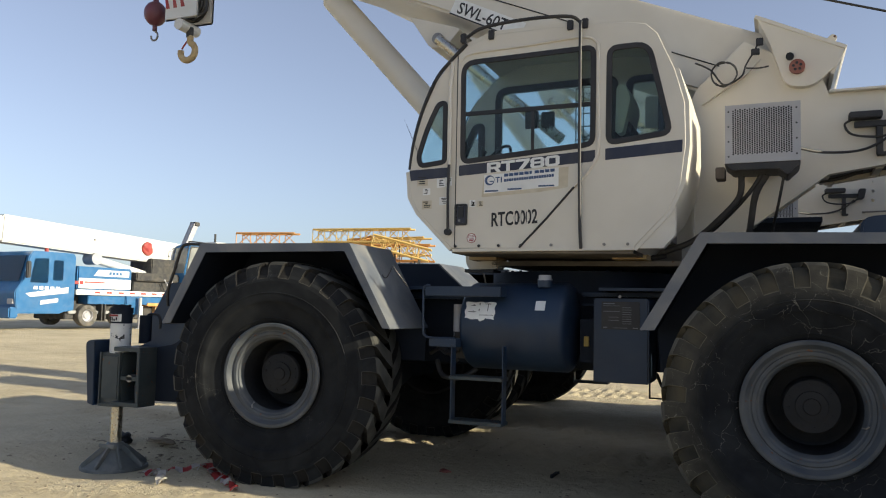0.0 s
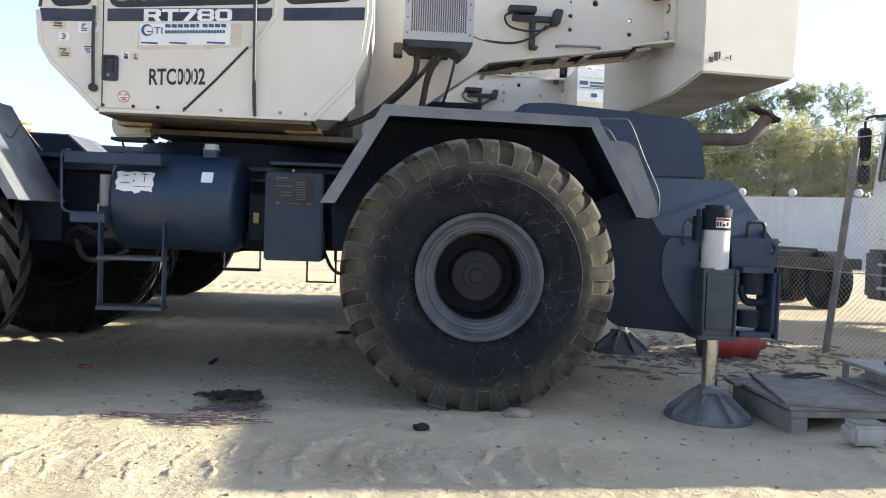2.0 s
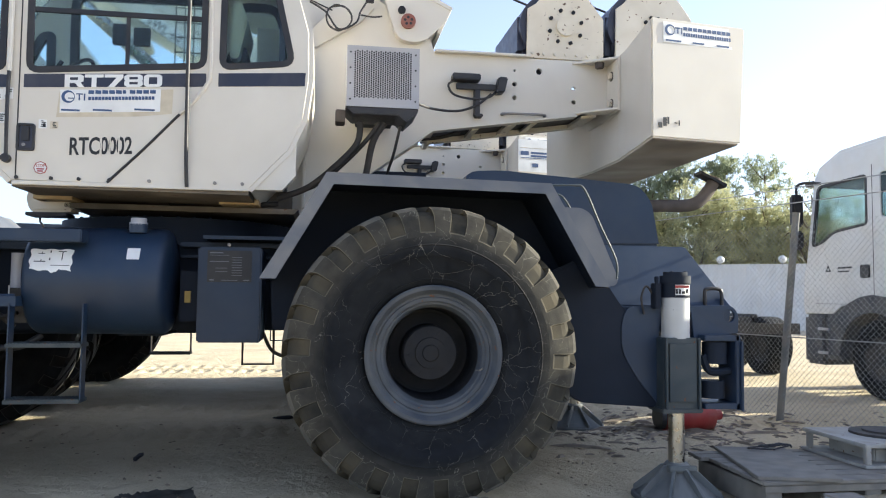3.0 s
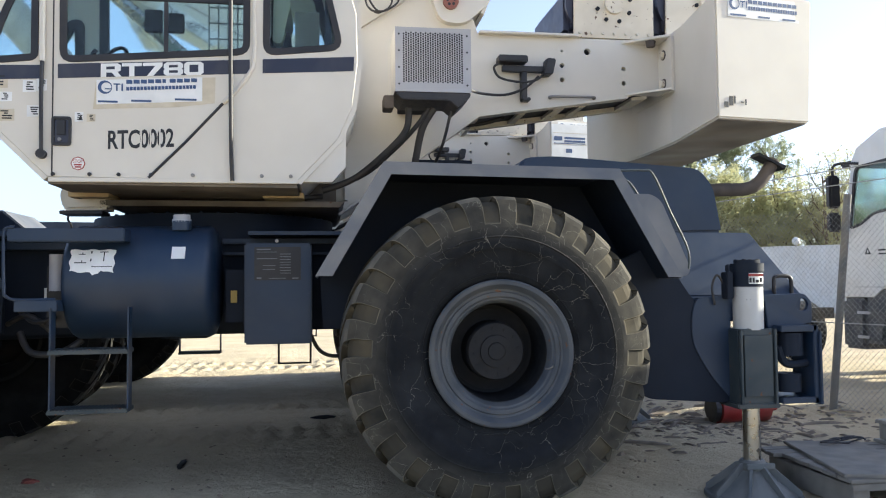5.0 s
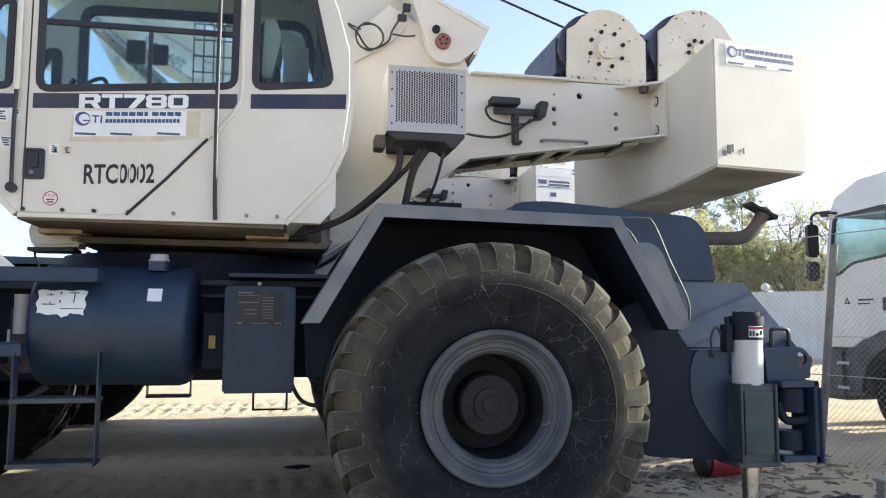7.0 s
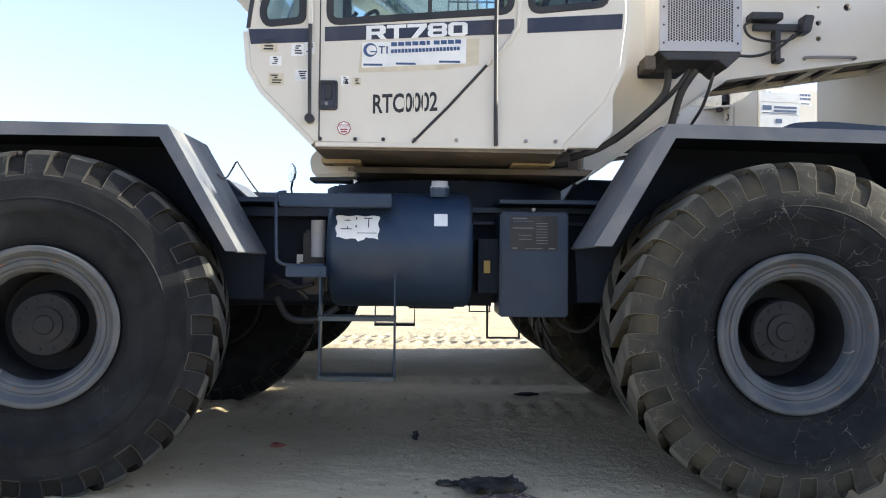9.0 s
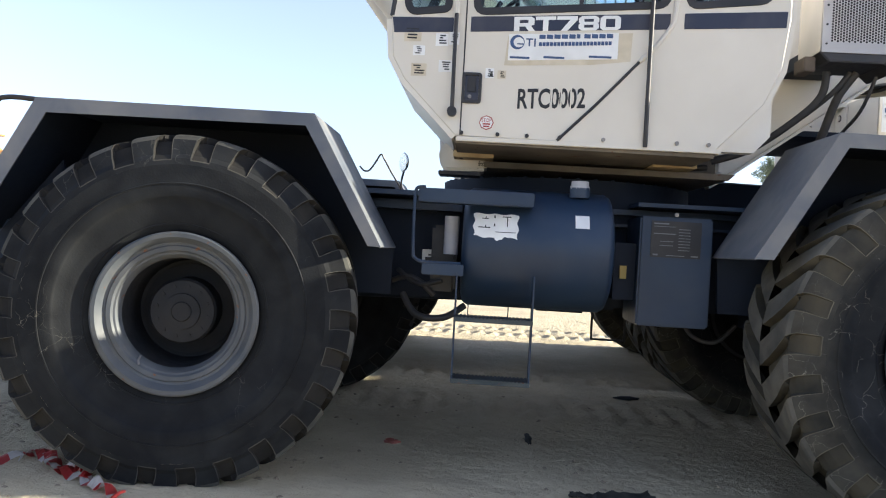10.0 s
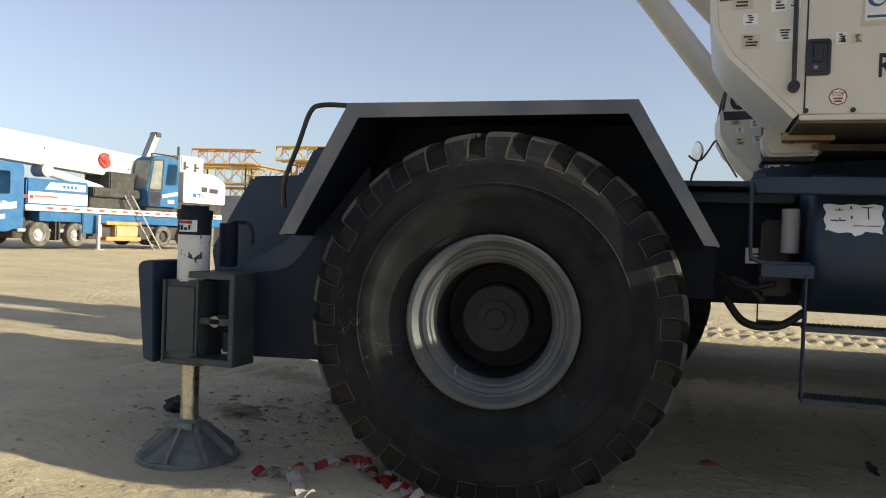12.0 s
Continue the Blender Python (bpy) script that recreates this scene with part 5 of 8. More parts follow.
def build_chassis(crane):
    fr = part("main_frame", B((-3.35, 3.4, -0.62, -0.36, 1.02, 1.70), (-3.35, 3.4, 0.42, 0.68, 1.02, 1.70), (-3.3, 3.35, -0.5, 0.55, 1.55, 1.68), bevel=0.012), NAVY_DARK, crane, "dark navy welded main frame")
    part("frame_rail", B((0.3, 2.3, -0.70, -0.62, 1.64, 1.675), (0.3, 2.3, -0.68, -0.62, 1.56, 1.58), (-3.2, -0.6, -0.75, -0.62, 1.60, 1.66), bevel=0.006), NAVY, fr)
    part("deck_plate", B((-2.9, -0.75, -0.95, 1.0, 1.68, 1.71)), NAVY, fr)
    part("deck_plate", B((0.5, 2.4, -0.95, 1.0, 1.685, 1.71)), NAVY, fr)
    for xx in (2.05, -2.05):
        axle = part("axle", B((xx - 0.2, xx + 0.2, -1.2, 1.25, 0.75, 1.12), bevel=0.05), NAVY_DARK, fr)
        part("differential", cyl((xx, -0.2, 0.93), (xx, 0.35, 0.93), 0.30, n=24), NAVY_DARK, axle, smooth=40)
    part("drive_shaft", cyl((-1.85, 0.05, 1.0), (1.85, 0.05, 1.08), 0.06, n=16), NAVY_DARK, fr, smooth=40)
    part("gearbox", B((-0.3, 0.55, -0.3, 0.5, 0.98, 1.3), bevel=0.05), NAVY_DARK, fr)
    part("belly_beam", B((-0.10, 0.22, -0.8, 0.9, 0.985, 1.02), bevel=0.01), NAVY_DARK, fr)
    part("turntable", cyl((0.15, 0.25, 1.66), (0.15, 0.25, 1.86), 0.93, n=64), NAVY_DARK, crane, "dark slewing ring", smooth=40)
    bolt = bmesh.new()
    for k in range(48):
        a = 2 * math.pi * k / 48
        cyl((0.15 + 0.9 * math.cos(a), 0.25 + 0.9 * math.sin(a), 1.86), (0.15 + 0.9 * math.cos(a), 0.25 + 0.9 * math.sin(a), 1.872), 0.015, n=6, bm=bolt)
    ob = part("ring_bolts", bolt, NAVY_DARK, fr)
    ob["kind"] = "stuff"
    for sy in (-1, 1):
        def Y(a):
            return a if sy < 0 else 0.06 - a
        build_fender(crane, [(0.955, 1.392), (1.36, 2.072), (2.83, 2.045), (3.232, 1.365)], [(1.055, 1.392), (1.405, 1.995), (2.79, 1.975), (3.135, 1.368)], Y(-1.745), Y(-1.0), "rear_fender")
        # the far front fender slopes down more gently
        bend, turn = (-1.395, -1.44) if sy < 0 else (-1.80, -1.83)
        build_fender(crane, [(-3.335, 1.325), (-2.93, 2.05), (bend, 2.035), (-1.0, 1.342)], [(-3.235, 1.33), (-2.87, 1.97), (turn, 1.968), (-1.07, 1.343)], Y(-1.745), Y(-1.0), "front_fender")
        lo, hi = sorted((Y(-1.02), Y(-0.98)))
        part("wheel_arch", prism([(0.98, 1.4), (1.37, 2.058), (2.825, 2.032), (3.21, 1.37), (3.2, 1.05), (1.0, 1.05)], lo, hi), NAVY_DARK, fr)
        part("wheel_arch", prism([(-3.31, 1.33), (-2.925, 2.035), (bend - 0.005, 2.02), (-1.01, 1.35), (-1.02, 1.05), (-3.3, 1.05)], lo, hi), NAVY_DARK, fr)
    # fuel tank and what hangs on it
    tank = lathe([(0.0, -0.445), (0.30, -0.445), (0.345, -0.43), (0.365, -0.40), (0.365, 0.40), (0.345, 0.43), (0.30, 0.445), (0.0, 0.445)], 48)
    tk = part("fuel_tank", tank, NAVY, crane, "navy cylindrical fuel tank", m=pose(-0.135, -1.0, 1.375, 0, 0, 90), smooth=40)

    def on_tank(bm, r=0.3665):
        """Lays a flat decal round the tank: its y is the height over the skin."""
        for v in bm.verts:
            a = (v.co.z - 1.375) / 0.365
            rr = r + v.co.y
            v.co = (v.co.x, -1.0 - rr * math.cos(a), 1.375 + rr * math.sin(a))
        return bm

    grid = bmesh.new()
    rng = random.Random(5)
    nx, nz = 16, 10
    top = [[None] * (nz + 1) for _ in range(nx + 1)]
    for i in range(nx + 1):
        for j in range(nz + 1):
            u, v = i / nx, j / nz
            wob = 0.006 * math.sin(9 * u + 2) + 0.003 * math.sin(23 * u)
            z = 1.435 + v * 0.145 + (wob - (0.02 if 0.45 < u < 0.65 else 0)) * (1 - v) + 0.004 * math.sin(17 * u) * v
            x = -0.515 + u * 0.255 + 0.006 * math.sin(12 * v + 3 * u)
            top[i][j] = grid.verts.new((x, 0.001, z))
    for i in range(nx):
        for j in range(nz):
            grid.faces.new((top[i][j], top[i + 1][j], top[i + 1][j + 1], top[i][j + 1]))
    part("instruction_sticker", on_tank(grid), WHITE, crane, "torn white instruction sticker on the tank")
    part("sticker_lines", on_tank(B((-0.40, -0.392, 0.0015, 0.0022, 1.50, 1.57), (-0.47, -0.43, 0.0015, 0.0022, 1.545, 1.55), (-0.45, -0.445, 0.0015, 0.0022, 1.49, 1.56), (-0.49, -0.42, 0.0015, 0.0022, 1.488, 1.494), (-0.35, -0.30, 0.0015, 0.0022, 1.56, 1.566), (-0.325, -0.319, 0.0015, 0.0022, 1.50, 1.56), (-0.39, -0.27, 0.0015, 0.0022, 1.464, 1.468))), INK, crane)
    part("white_patch", on_tank(B((0.072, 0.153, 0.0, 0.002, 1.515, 1.60))), WHITE, crane, "small white label on the tank")
    cap = cyl((0.105, -1.16, 1.70), (0.105, -1.16, 1.76), 0.06, n=28)
    filler = part("filler_neck", cap, NAVY, crane, smooth=40)
    part("filler_cap", cyl((0.105, -1.16, 1.752), (0.105, -1.16, 1.80), 0.052, n=20), ALU, filler, "pale ribbed filler cap", smooth=40)
    part("cap_rim", cyl((0.105, -1.16, 1.752), (0.105, -1.16, 1.77), 0.06, n=20), ALU, filler, smooth=40)
    step = part("access_step", B((-0.84, -0.18, -1.44, -1.28, 1.615, 1.695), bevel=0.006), NAVY, crane, "grey-navy steel access steps below the tank")
    for xx in (-0.60, -0.16):
        part("step_rail", B((xx, xx + 0.010, -1.44, -1.35, 0.60, 1.22), bevel=0.002), NAVY, step, "thin flat steel rail")
    part("step_tread", B((-0.60, -0.15, -1.47, -1.30, 0.945, 0.97), bevel=0.003), OUTRIG, step, "worn serrated tread")
    part("step_tread", B((-0.60, -0.15, -1.47, -1.30, 0.595, 0.62), bevel=0.003), OUTRIG, step, "worn serrated tread")
    for zz in (0.969, 0.619):
        ob = part("tread_teeth", B(*[(-0.59 + k * 0.022, -0.578 + k * 0.022, -1.472, -1.30, zz, zz + 0.006) for k in range(20)]), OUTRIG, step)
        ob["kind"] = "stuff"
    part("grab_loop", tube([(-0.80, -1.43, 1.70), (-0.85, -1.43, 1.69), (-0.86, -1.43, 1.62), (-0.855, -1.43, 1.34), (-0.84, -1.43, 1.29), (-0.78, -1.42, 1.27), (-0.58, -1.40, 1.27)], 0.010), NAVY, step)
    part("lower_shelf", B((-0.80, -0.56, -1.43, -1.15, 1.20, 1.265), bevel=0.004), NAVY, step)
    part("filter", cyl((-0.65, -1.15, 1.32), (-0.65, -1.15, 1.55), 0.045, n=20), ALU, step, smooth=40)
    part("valve_block", B((-0.78, -0.62, -0.95, -0.75, 1.08, 1.5), bevel=0.02), BLACK, step)
    lab = part("safety_label", B((-0.85, -0.72, -0.765, -0.76, 1.25, 1.34)), WHITE, step)
    part("label_bar", bars([(-0.83, -0.74, 1.265, 1.29), (-0.81, -0.75, 1.30, 1.31)], -0.765), INK, lab)
    part("safety_label", B((-0.68, -0.62, -0.765, -0.76, 1.25, 1.34)), WHITE, step)
    for pts, r in (([(-0.95, -0.9, 1.05), (-0.85, -1.0, 0.93), (-0.68, -1.0, 0.92), (-0.55, -0.95, 1.0)], 0.022), ([(-1.0, -0.8, 1.2), (-0.85, -0.95, 1.12), (-0.7, -1.0, 1.15)], 0.015), ([(-1.1, -0.7, 1.1), (-0.9, -0.9, 1.16), (-0.75, -0.9, 1.05)], 0.018)):
        part("hose", tube(pts, r), HOSE, step, smooth=70)
    # tool box with its load chart plate
    box = part("tool_box", B((0.49, 0.925, -1.10, -0.66, 0.955, 1.62), bevel=0.012), NAVY, crane, "navy steel cabinet with a dark plate")
    ch = part("chart_plate", B((0.555, 0.855, -1.104, -1.10, 1.375, 1.595)), BLACK, box, "black metal data plate")
    rows = [(0.57, 0.66, 1.575, 1.583), (0.57, 0.70, 1.515, 1.521), (0.57, 0.70, 1.56, 1.563), (0.61, 0.69, 1.47, 1.474), (0.61, 0.69, 1.445, 1.449), (0.57, 0.60, 1.385, 1.395), (0.65, 0.76, 1.386, 1.390), (0.80, 0.84, 1.385, 1.392)] + [(0.72, 0.79, 1.42 + k * 0.018, 1.424 + k * 0.018) for k in range(8)]
    part("plate_bar", bars(rows, -1.104, 0.001), FENDER, ch)
    part("box_latch", cyl((0.70, -1.115, 1.635), (0.70, -1.09, 1.635), 0.012, n=10), STEEL, box)
    part("yellow_tag", B((0.395, 0.435, -1.02, -1.0, 1.23, 1.31)), YELLOW, box, "small yellow tag")
    part("tag_hanger", B((0.36, 0.49, -1.0, -0.62, 1.1, 1.45)), NAVY_DARK, box)
    part("low_step", tube([(0.58, 0.9, 1.0), (0.58, 1.32, 0.95), (0.58, 1.32, 0.60), (0.88, 1.32, 0.60), (0.88, 1.32, 0.95), (0.88, 0.9, 1.0)], 0.014, straight=True), BLACK, crane, "black steel hanging step")
    part("brake_hose", tube([(0.9, -0.5, 1.0), (0.98, -0.55, 0.86), (1.12, -0.6, 0.83), (1.25, -0.6, 0.95)], 0.014), HOSE, crane, smooth=70)
    # front end
    fb = part("front_body", prism([(-4.42, 1.20), (-4.10, 1.72), (-3.72, 1.73), (-3.62, 1.92), (-3.2, 1.94), (-2.9, 1.7), (-2.9, 0.62), (-3.6, 0.60), (-4.3, 0.62)], -0.85, 0.9, bevel=0.02), NAVY, crane, "navy front body with sloped plates")
    part("cheek_plate", prism(rounded([(-3.70, 0.56), (-3.10, 0.58), (-2.95, 0.8), (-2.95, 1.75), (-3.28, 1.35), (-3.45, 1.12), (-3.70, 1.08)], [0, 0.1, 0.1, 0, 0.05, 0.1, 0]), -1.40, -1.36, bevel=0.006), NAVY_DARK, fb)
    part("cheek_plate", prism(rounded([(-3.70, 0.56), (-3.10, 0.58), (-2.95, 0.8), (-2.95, 1.75), (-3.28, 1.35), (-3.45, 1.12), (-3.70, 1.08)], [0, 0.1, 0.1, 0, 0.05, 0.1, 0]), 1.40, 1.44, bevel=0.006), NAVY, fb)
    part("cross_box", B((-4.05, -3.15, -1.38, 1.42, 0.58, 1.08), bevel=0.012), NAVY, fb)
    hump = prism(rounded([(-3.98, 1.06), (-3.35, 1.06), (-3.18, 1.30), (-3.3, 1.42), (-3.6, 1.22)], [0, 0, 0.1, 0.1, 0.25], 6), -1.39, -0.8, bevel=0.01)
    part("shoulder_plate", hump, NAVY, fb)
    part("frame_box", B((-4.02, -3.69, -1.63, -1.40, 0.52, 0.56), (-4.02, -3.69, -1.63, -1.40, 1.04, 1.08), (-3.73, -3.69, -1.63, -1.40, 0.56, 1.04), (-4.02, -3.73, -1.58, -1.40, 0.76, 0.80), bevel=0.005), OUTRIG, fb, "open steel outrigger frame")
    part("frame_fitting", cyl((-3.86, -1.58, 0.78), (-3.86, -1.48, 0.78), 0.035, n=14), STEEL, fb)
    part("frame_fitting", cyl((-3.78, -1.5, 0.60), (-3.78, -1.5, 0.72), 0.06, n=14), NAVY_DARK, fb)
    part("fender_wing", prism(rounded([(-4.42, 1.12), (-4.30, 1.14), (-4.28, 0.50), (-4.36, 0.52)], [0.05, 0.02, 0, 0]), -1.60, -1.30, bevel=0.006), NAVY, fb)
    part("grab_rail", tube([(-2.96, -1.70, 2.045), (-3.12, -1.70, 2.05), (-3.19, -1.70, 2.01), (-3.27, -1.68, 1.83), (-3.36, -1.66, 1.63), (-3.37, -1.64, 1.48)], 0.014, n=10), BLACK, crane, "bent black grab rail on the fender", smooth=60)
    part("tow_loop", tube([(-4.02, -1.2, 1.28), (-4.02, -1.2, 1.38), (-3.9, -1.2, 1.39), (-3.86, -1.2, 1.33), (-3.86, -1.2, 1.25)], 0.014), BLACK, fb)
    part("filter_can", cyl((-4.0, -1.25, 1.10), (-4.0, -1.25, 1.38), 0.06, n=20), NAVY_DARK, fb, smooth=40)
    part("mirror_arm", tube([(-1.16, -1.60, 1.78), (-1.13, -1.62, 1.755), (-1.10, -1.63, 1.76), (-1.07, -1.64, 1.80), (-1.04, -1.65, 1.845), (-1.02, -1.64, 1.82), (-0.98, -1.60, 1.75), (-0.935, -1.56, 1.68)], 0.005), BLACK, crane, "bent wire mirror arm")
    mir = part("mirror_arm", tube([(-1.16, 0.75, 1.99), (-1.18, 0.80, 1.93), (-1.20, 0.95, 1.90), (-1.22, 1.07, 1.80)], 0.009), BLACK, crane, "bent mirror arm")
    mirror = lathe([(0.0, -0.012), (0.055, -0.012), (0.062, -0.004), (0.05, 0.014), (0.0, 0.022)], 28)
    for v in mirror.verts:
        v.co.z *= 1.35
    part("round_mirror", mirror, CHROME, mir, "round chrome mirror", m=pose(-1.16, 0.72, 2.06, 0, 0, -50), smooth=40)
    # rear end
    rb = part("rear_body", prism(rounded([(2.95, 0.78), (3.12, 0.56), (3.75, 0.52), (3.75, 1.02), (4.32, 1.05), (4.42, 1.24), (4.19, 1.70), (3.0, 1.71), (2.95, 1.5)], [0, 0.06, 0, 0, 0, 0.03, 0.03, 0, 0]), -0.86, 0.92, bevel=0.012), NAVY, crane, "navy rear body")
    for sg, yc in ((-1, -0.86), (1, 0.92)):
        wedge = bmesh.new()
        ring = []
        for xa, xb, yo, z in ((2.95, 4.19, 0.02, 1.705), (2.95, 4.425, 0.30, 1.235), (2.95, 4.40, 0.30, 1.06)):
            ring.append([wedge.verts.new(c) for c in ((xa, yc + sg * yo, z), (xb, yc + sg * yo, z), (xb, yc - sg * 0.1, z), (xa, yc - sg * 0.1, z))])
        for a, b in zip(ring, ring[1:]):
            for k in range(4):
                wedge.faces.new((a[k], a[(k + 1) % 4], b[(k + 1) % 4], b[k]))
        wedge.faces.new(ring[0])
        wedge.faces.new(ring[-1][::-1])
        soften(wedge, 0.01)
        part("sloped_panel", wedge, NAVY, rb, "sloping navy side panel")
    part("skirt_plate", prism(rounded([(2.88, 1.45), (2.90, 0.85), (3.10, 0.565), (3.71, 0.52), (3.70, 1.08), (3.62, 1.16), (3.47, 1.20), (3.20, 1.60)], [0, 0.1, 0.08, 0, 0.05, 0.1, 0.08, 0]), -1.42, -1.37, bevel=0.008), NAVY_DARK, rb, "large dark side skirt")
    part("skirt_plate", prism(rounded([(2.88, 1.45), (2.90, 0.85), (3.10, 0.565), (3.71, 0.52), (3.70, 1.08), (3.62, 1.16), (3.47, 1.20), (3.20, 1.60)], [0, 0.1, 0.08, 0, 0.05, 0.1, 0.08, 0]), 1.42, 1.47, bevel=0.008), NAVY_DARK, rb)
    part("cross_box", B((3.15, 3.68, -1.38, 1.43, 0.60, 1.12), bevel=0.012), NAVY, rb)
    hood = part("engine_hood", prism(rounded([(2.42, 1.68), (2.42, 2.26), (2.7, 2.28), (3.84, 2.20), (3.95, 2.06), (4.01, 1.71)], [0, 0.1, 0.1, 0.08, 0.06, 0]), -0.82, 0.90, bevel=0.02), NAVY, crane, "navy engine hood")
    part("hood_ridge", prism(rounded([(2.2, 2.10), (2.75, 2.33), (3.1, 2.33), (3.1, 2.2)], 0.03), -0.3, 0.5, bevel=0.01), NAVY, hood)
    part("exhaust_pipe", tube([(3.9, -0.3, 2.08), (4.25, -0.3, 2.10), (4.50, -0.3, 2.11), (4.62, -0.3, 2.16), (4.72, -0.3, 2.28), (4.76, -0.3, 2.36)], 0.055, n=18), RUST, hood, "rusty dark exhaust pipe", smooth=60)
    part("rain_flap", prism([(4.60, 2.41), (4.66, 2.38), (4.84, 2.30), (4.83, 2.27), (4.70, 2.34), (4.60, 2.385)], -0.37, -0.23), HUB, hood)
    part("step_panel", prism(rounded([(2.93, 1.90), (3.07, 1.90), (3.14, 1.86), (3.33, 1.42), (3.31, 1.375), (3.24, 1.37)], [0, 0.03, 0.05, 0.03, 0.03, 0]), -1.66, -1.645, bevel=0.004), FENDER, crane, "grey rounded side panel behind the fender")
    for pts in ([(2.85, -1.66, 2.045), (3.02, -1.66, 2.05), (3.09, -1.66, 2.02), (3.20, -1.66, 1.78), (3.31, -1.66, 1.55), (3.315, -1.66, 1.42)], [(2.90, -1.60, 1.99), (2.95, -1.60, 1.98), (3.02, -1.60, 1.88), (3.05, -1.60, 1.80)]):
        part("grab_rail", tube(pts, 0.0075, n=10), OUTRIG, crane, "bent steel grab rail", smooth=60)
    part("frame_box", B((3.98, 4.24, -1.60, -1.35, 0.53, 0.57), (3.98, 4.24, -1.60, -1.35, 1.0, 1.04), (4.21, 4.25, -1.60, -1.35, 0.53, 1.04), (4.24, 4.26, -1.62, -1.35, 0.52, 1.0), bevel=0.005), NAVY, rb, "open steel outrigger frame")
    part("frame_fitting", cyl((4.08, -1.5, 0.60), (4.08, -1.5, 0.72), 0.085, n=20), NAVY_DARK, rb, smooth=40)
    part("frame_fitting", cyl((4.10, -1.5, 0.84), (4.10, -1.5, 0.99), 0.085, n=20), NAVY_DARK, rb, smooth=40)
    part("frame_fitting", tube([(4.0, -1.52, 0.9), (4.04, -1.52, 0.80), (4.10, -1.53, 0.78), (4.2, -1.53, 0.79)], 0.028), NAVY_DARK, rb)
    bracket = plate(rounded([(3.98, 1.04), (4.37, 1.04), (4.375, 1.19), (4.32, 1.25), (4.0, 1.24), (3.90, 1.10)], [0, 0.02, 0.05, 0.06, 0.02, 0.02]), (circle_poly(4.30, 1.17, 0.045),), -1.35, 0.03, 0.004)
    part("lifting_lug", bracket, NAVY, rb, "navy plate with a round hole")
    part("shoulder_plate", prism(rounded([(3.72, 0.54), (3.72, 1.235), (3.48, 1.235), (3.44, 1.12), (3.44, 0.92), (3.57, 0.70)], [0, 0, 0.07, 0.08, 0.08, 0.1]), -1.43, -1.42, bevel=0.003), NAVY, rb, "rounded navy shoulder plate beside the jack")
    part("cheek_plate", prism(rounded([(3.96, 0.90), (4.02, 1.03), (4.24, 1.04), (4.12, 1.11), (4.00, 1.18), (3.93, 1.20)], [0, 0.02, 0.02, 0.04, 0.03, 0]), -1.50, -1.40, bevel=0.008), NAVY, rb)
    part("valve", B((3.66, 3.71, -1.50, -1.42, 1.22, 1.40), (3.675, 3.70, -1.48, -1.45, 1.40, 1.45), bevel=0.006), NAVY_DARK, rb)
    part("tow_loop", tube([(4.22, -1.15, 1.20), (4.215, -1.15, 1.34), (4.24, -1.15, 1.37), (4.32, -1.15, 1.37), (4.35, -1.15, 1.34), (4.35, -1.15, 1.2)], 0.014), BLACK, rb)
    part("brake_line", tube([(3.60, -1.45, 1.18), (3.58, -1.45, 1.30), (3.62, -1.45, 1.38), (3.68, -1.44, 1.30)], 0.008), HOSE, rb)
    for x, m in ((2.045, 0), (-2.045, 0)):
        # the front wheels are steered a little
        build_wheel(crane, pose(x if x > 0 else -2.112, -1.495, 0.925, 0, 24 if x > 0 else 131, 0 if x > 0 else 8.5), RUBBER_CRACKED if x > 0 else RUBBER)
        build_wheel(crane, pose(x if x > 0 else -1.99, 1.555, 0.925, 0, 50 if x > 0 else 77, 180 if x > 0 else 187), RUBBER_CRACKED if x > 0 else RUBBER)
    WH = SCUFFED
    build_outrigger(crane, 3.83, -1.46, 1, JACK_WHITE)
    build_outrigger(crane, 4.08, 1.52, 1, JACK_WHITE)
    build_outrigger(crane, -4.10, -1.47, 1, WH)
    build_outrigger(crane, -4.10, 1.53, 1, WH)


def build_crane():
    crane = thing("rough_terrain_crane", "cream and navy rough terrain crane standing on the sand", "crane", "parked cranes")
    build_chassis(crane)
    tip = build_superstructure(crane)
    build_cab(crane)
    build_condenser(crane)
    return crane, tip


crane, boom_tip = build_crane()
second = copy_thing(crane, pose(0.02, 4.12, 0.0))
# the second crane is slewed a little and its boom is raised higher
SLEWED = ("cab", "deck", "side_plate", "work_light", "boom_foot", "winch", "counterweight", "boom", "lift_cylinder", "condenser_box")
for ob in list(second.children):
    kind_of = ob.name.split(".")[0]
    if kind_of in SLEWED:
        hub = Vector((0.15, 0.25, 0))
        ob.matrix_basis = Matrix.Translation(hub) @ Matrix.Rotation(radians(2.5), 4, "Z") @ Matrix.Translation(-hub) @ ob.matrix_basis
    if kind_of in ("boom", "lift_cylinder"):
        pivot = Vector((2.02, 0, 3.60)) if kind_of == "boom" else Vector((-0.10, 0, 2.03))
        ob.matrix_basis = Matrix.Translation(pivot) @ Matrix.Rotation(radians(6 if kind_of == "boom" else 5), 4, "Y") @ Matrix.Translation(-pivot) @ ob.matrix_basis
board = part("notice_board", bars([(0.03, 0.52, 2.87, 3.28)], 0), WHITE, second, "white notice board with blue marks", m=pose(3.705, -1.366, 0, 0, 0, 8.2))
part("board_band", bars([(0.05, 0.50, 3.17, 3.175), (0.05, 0.50, 3.03, 3.034)], -0.002), RESIDUE, board)
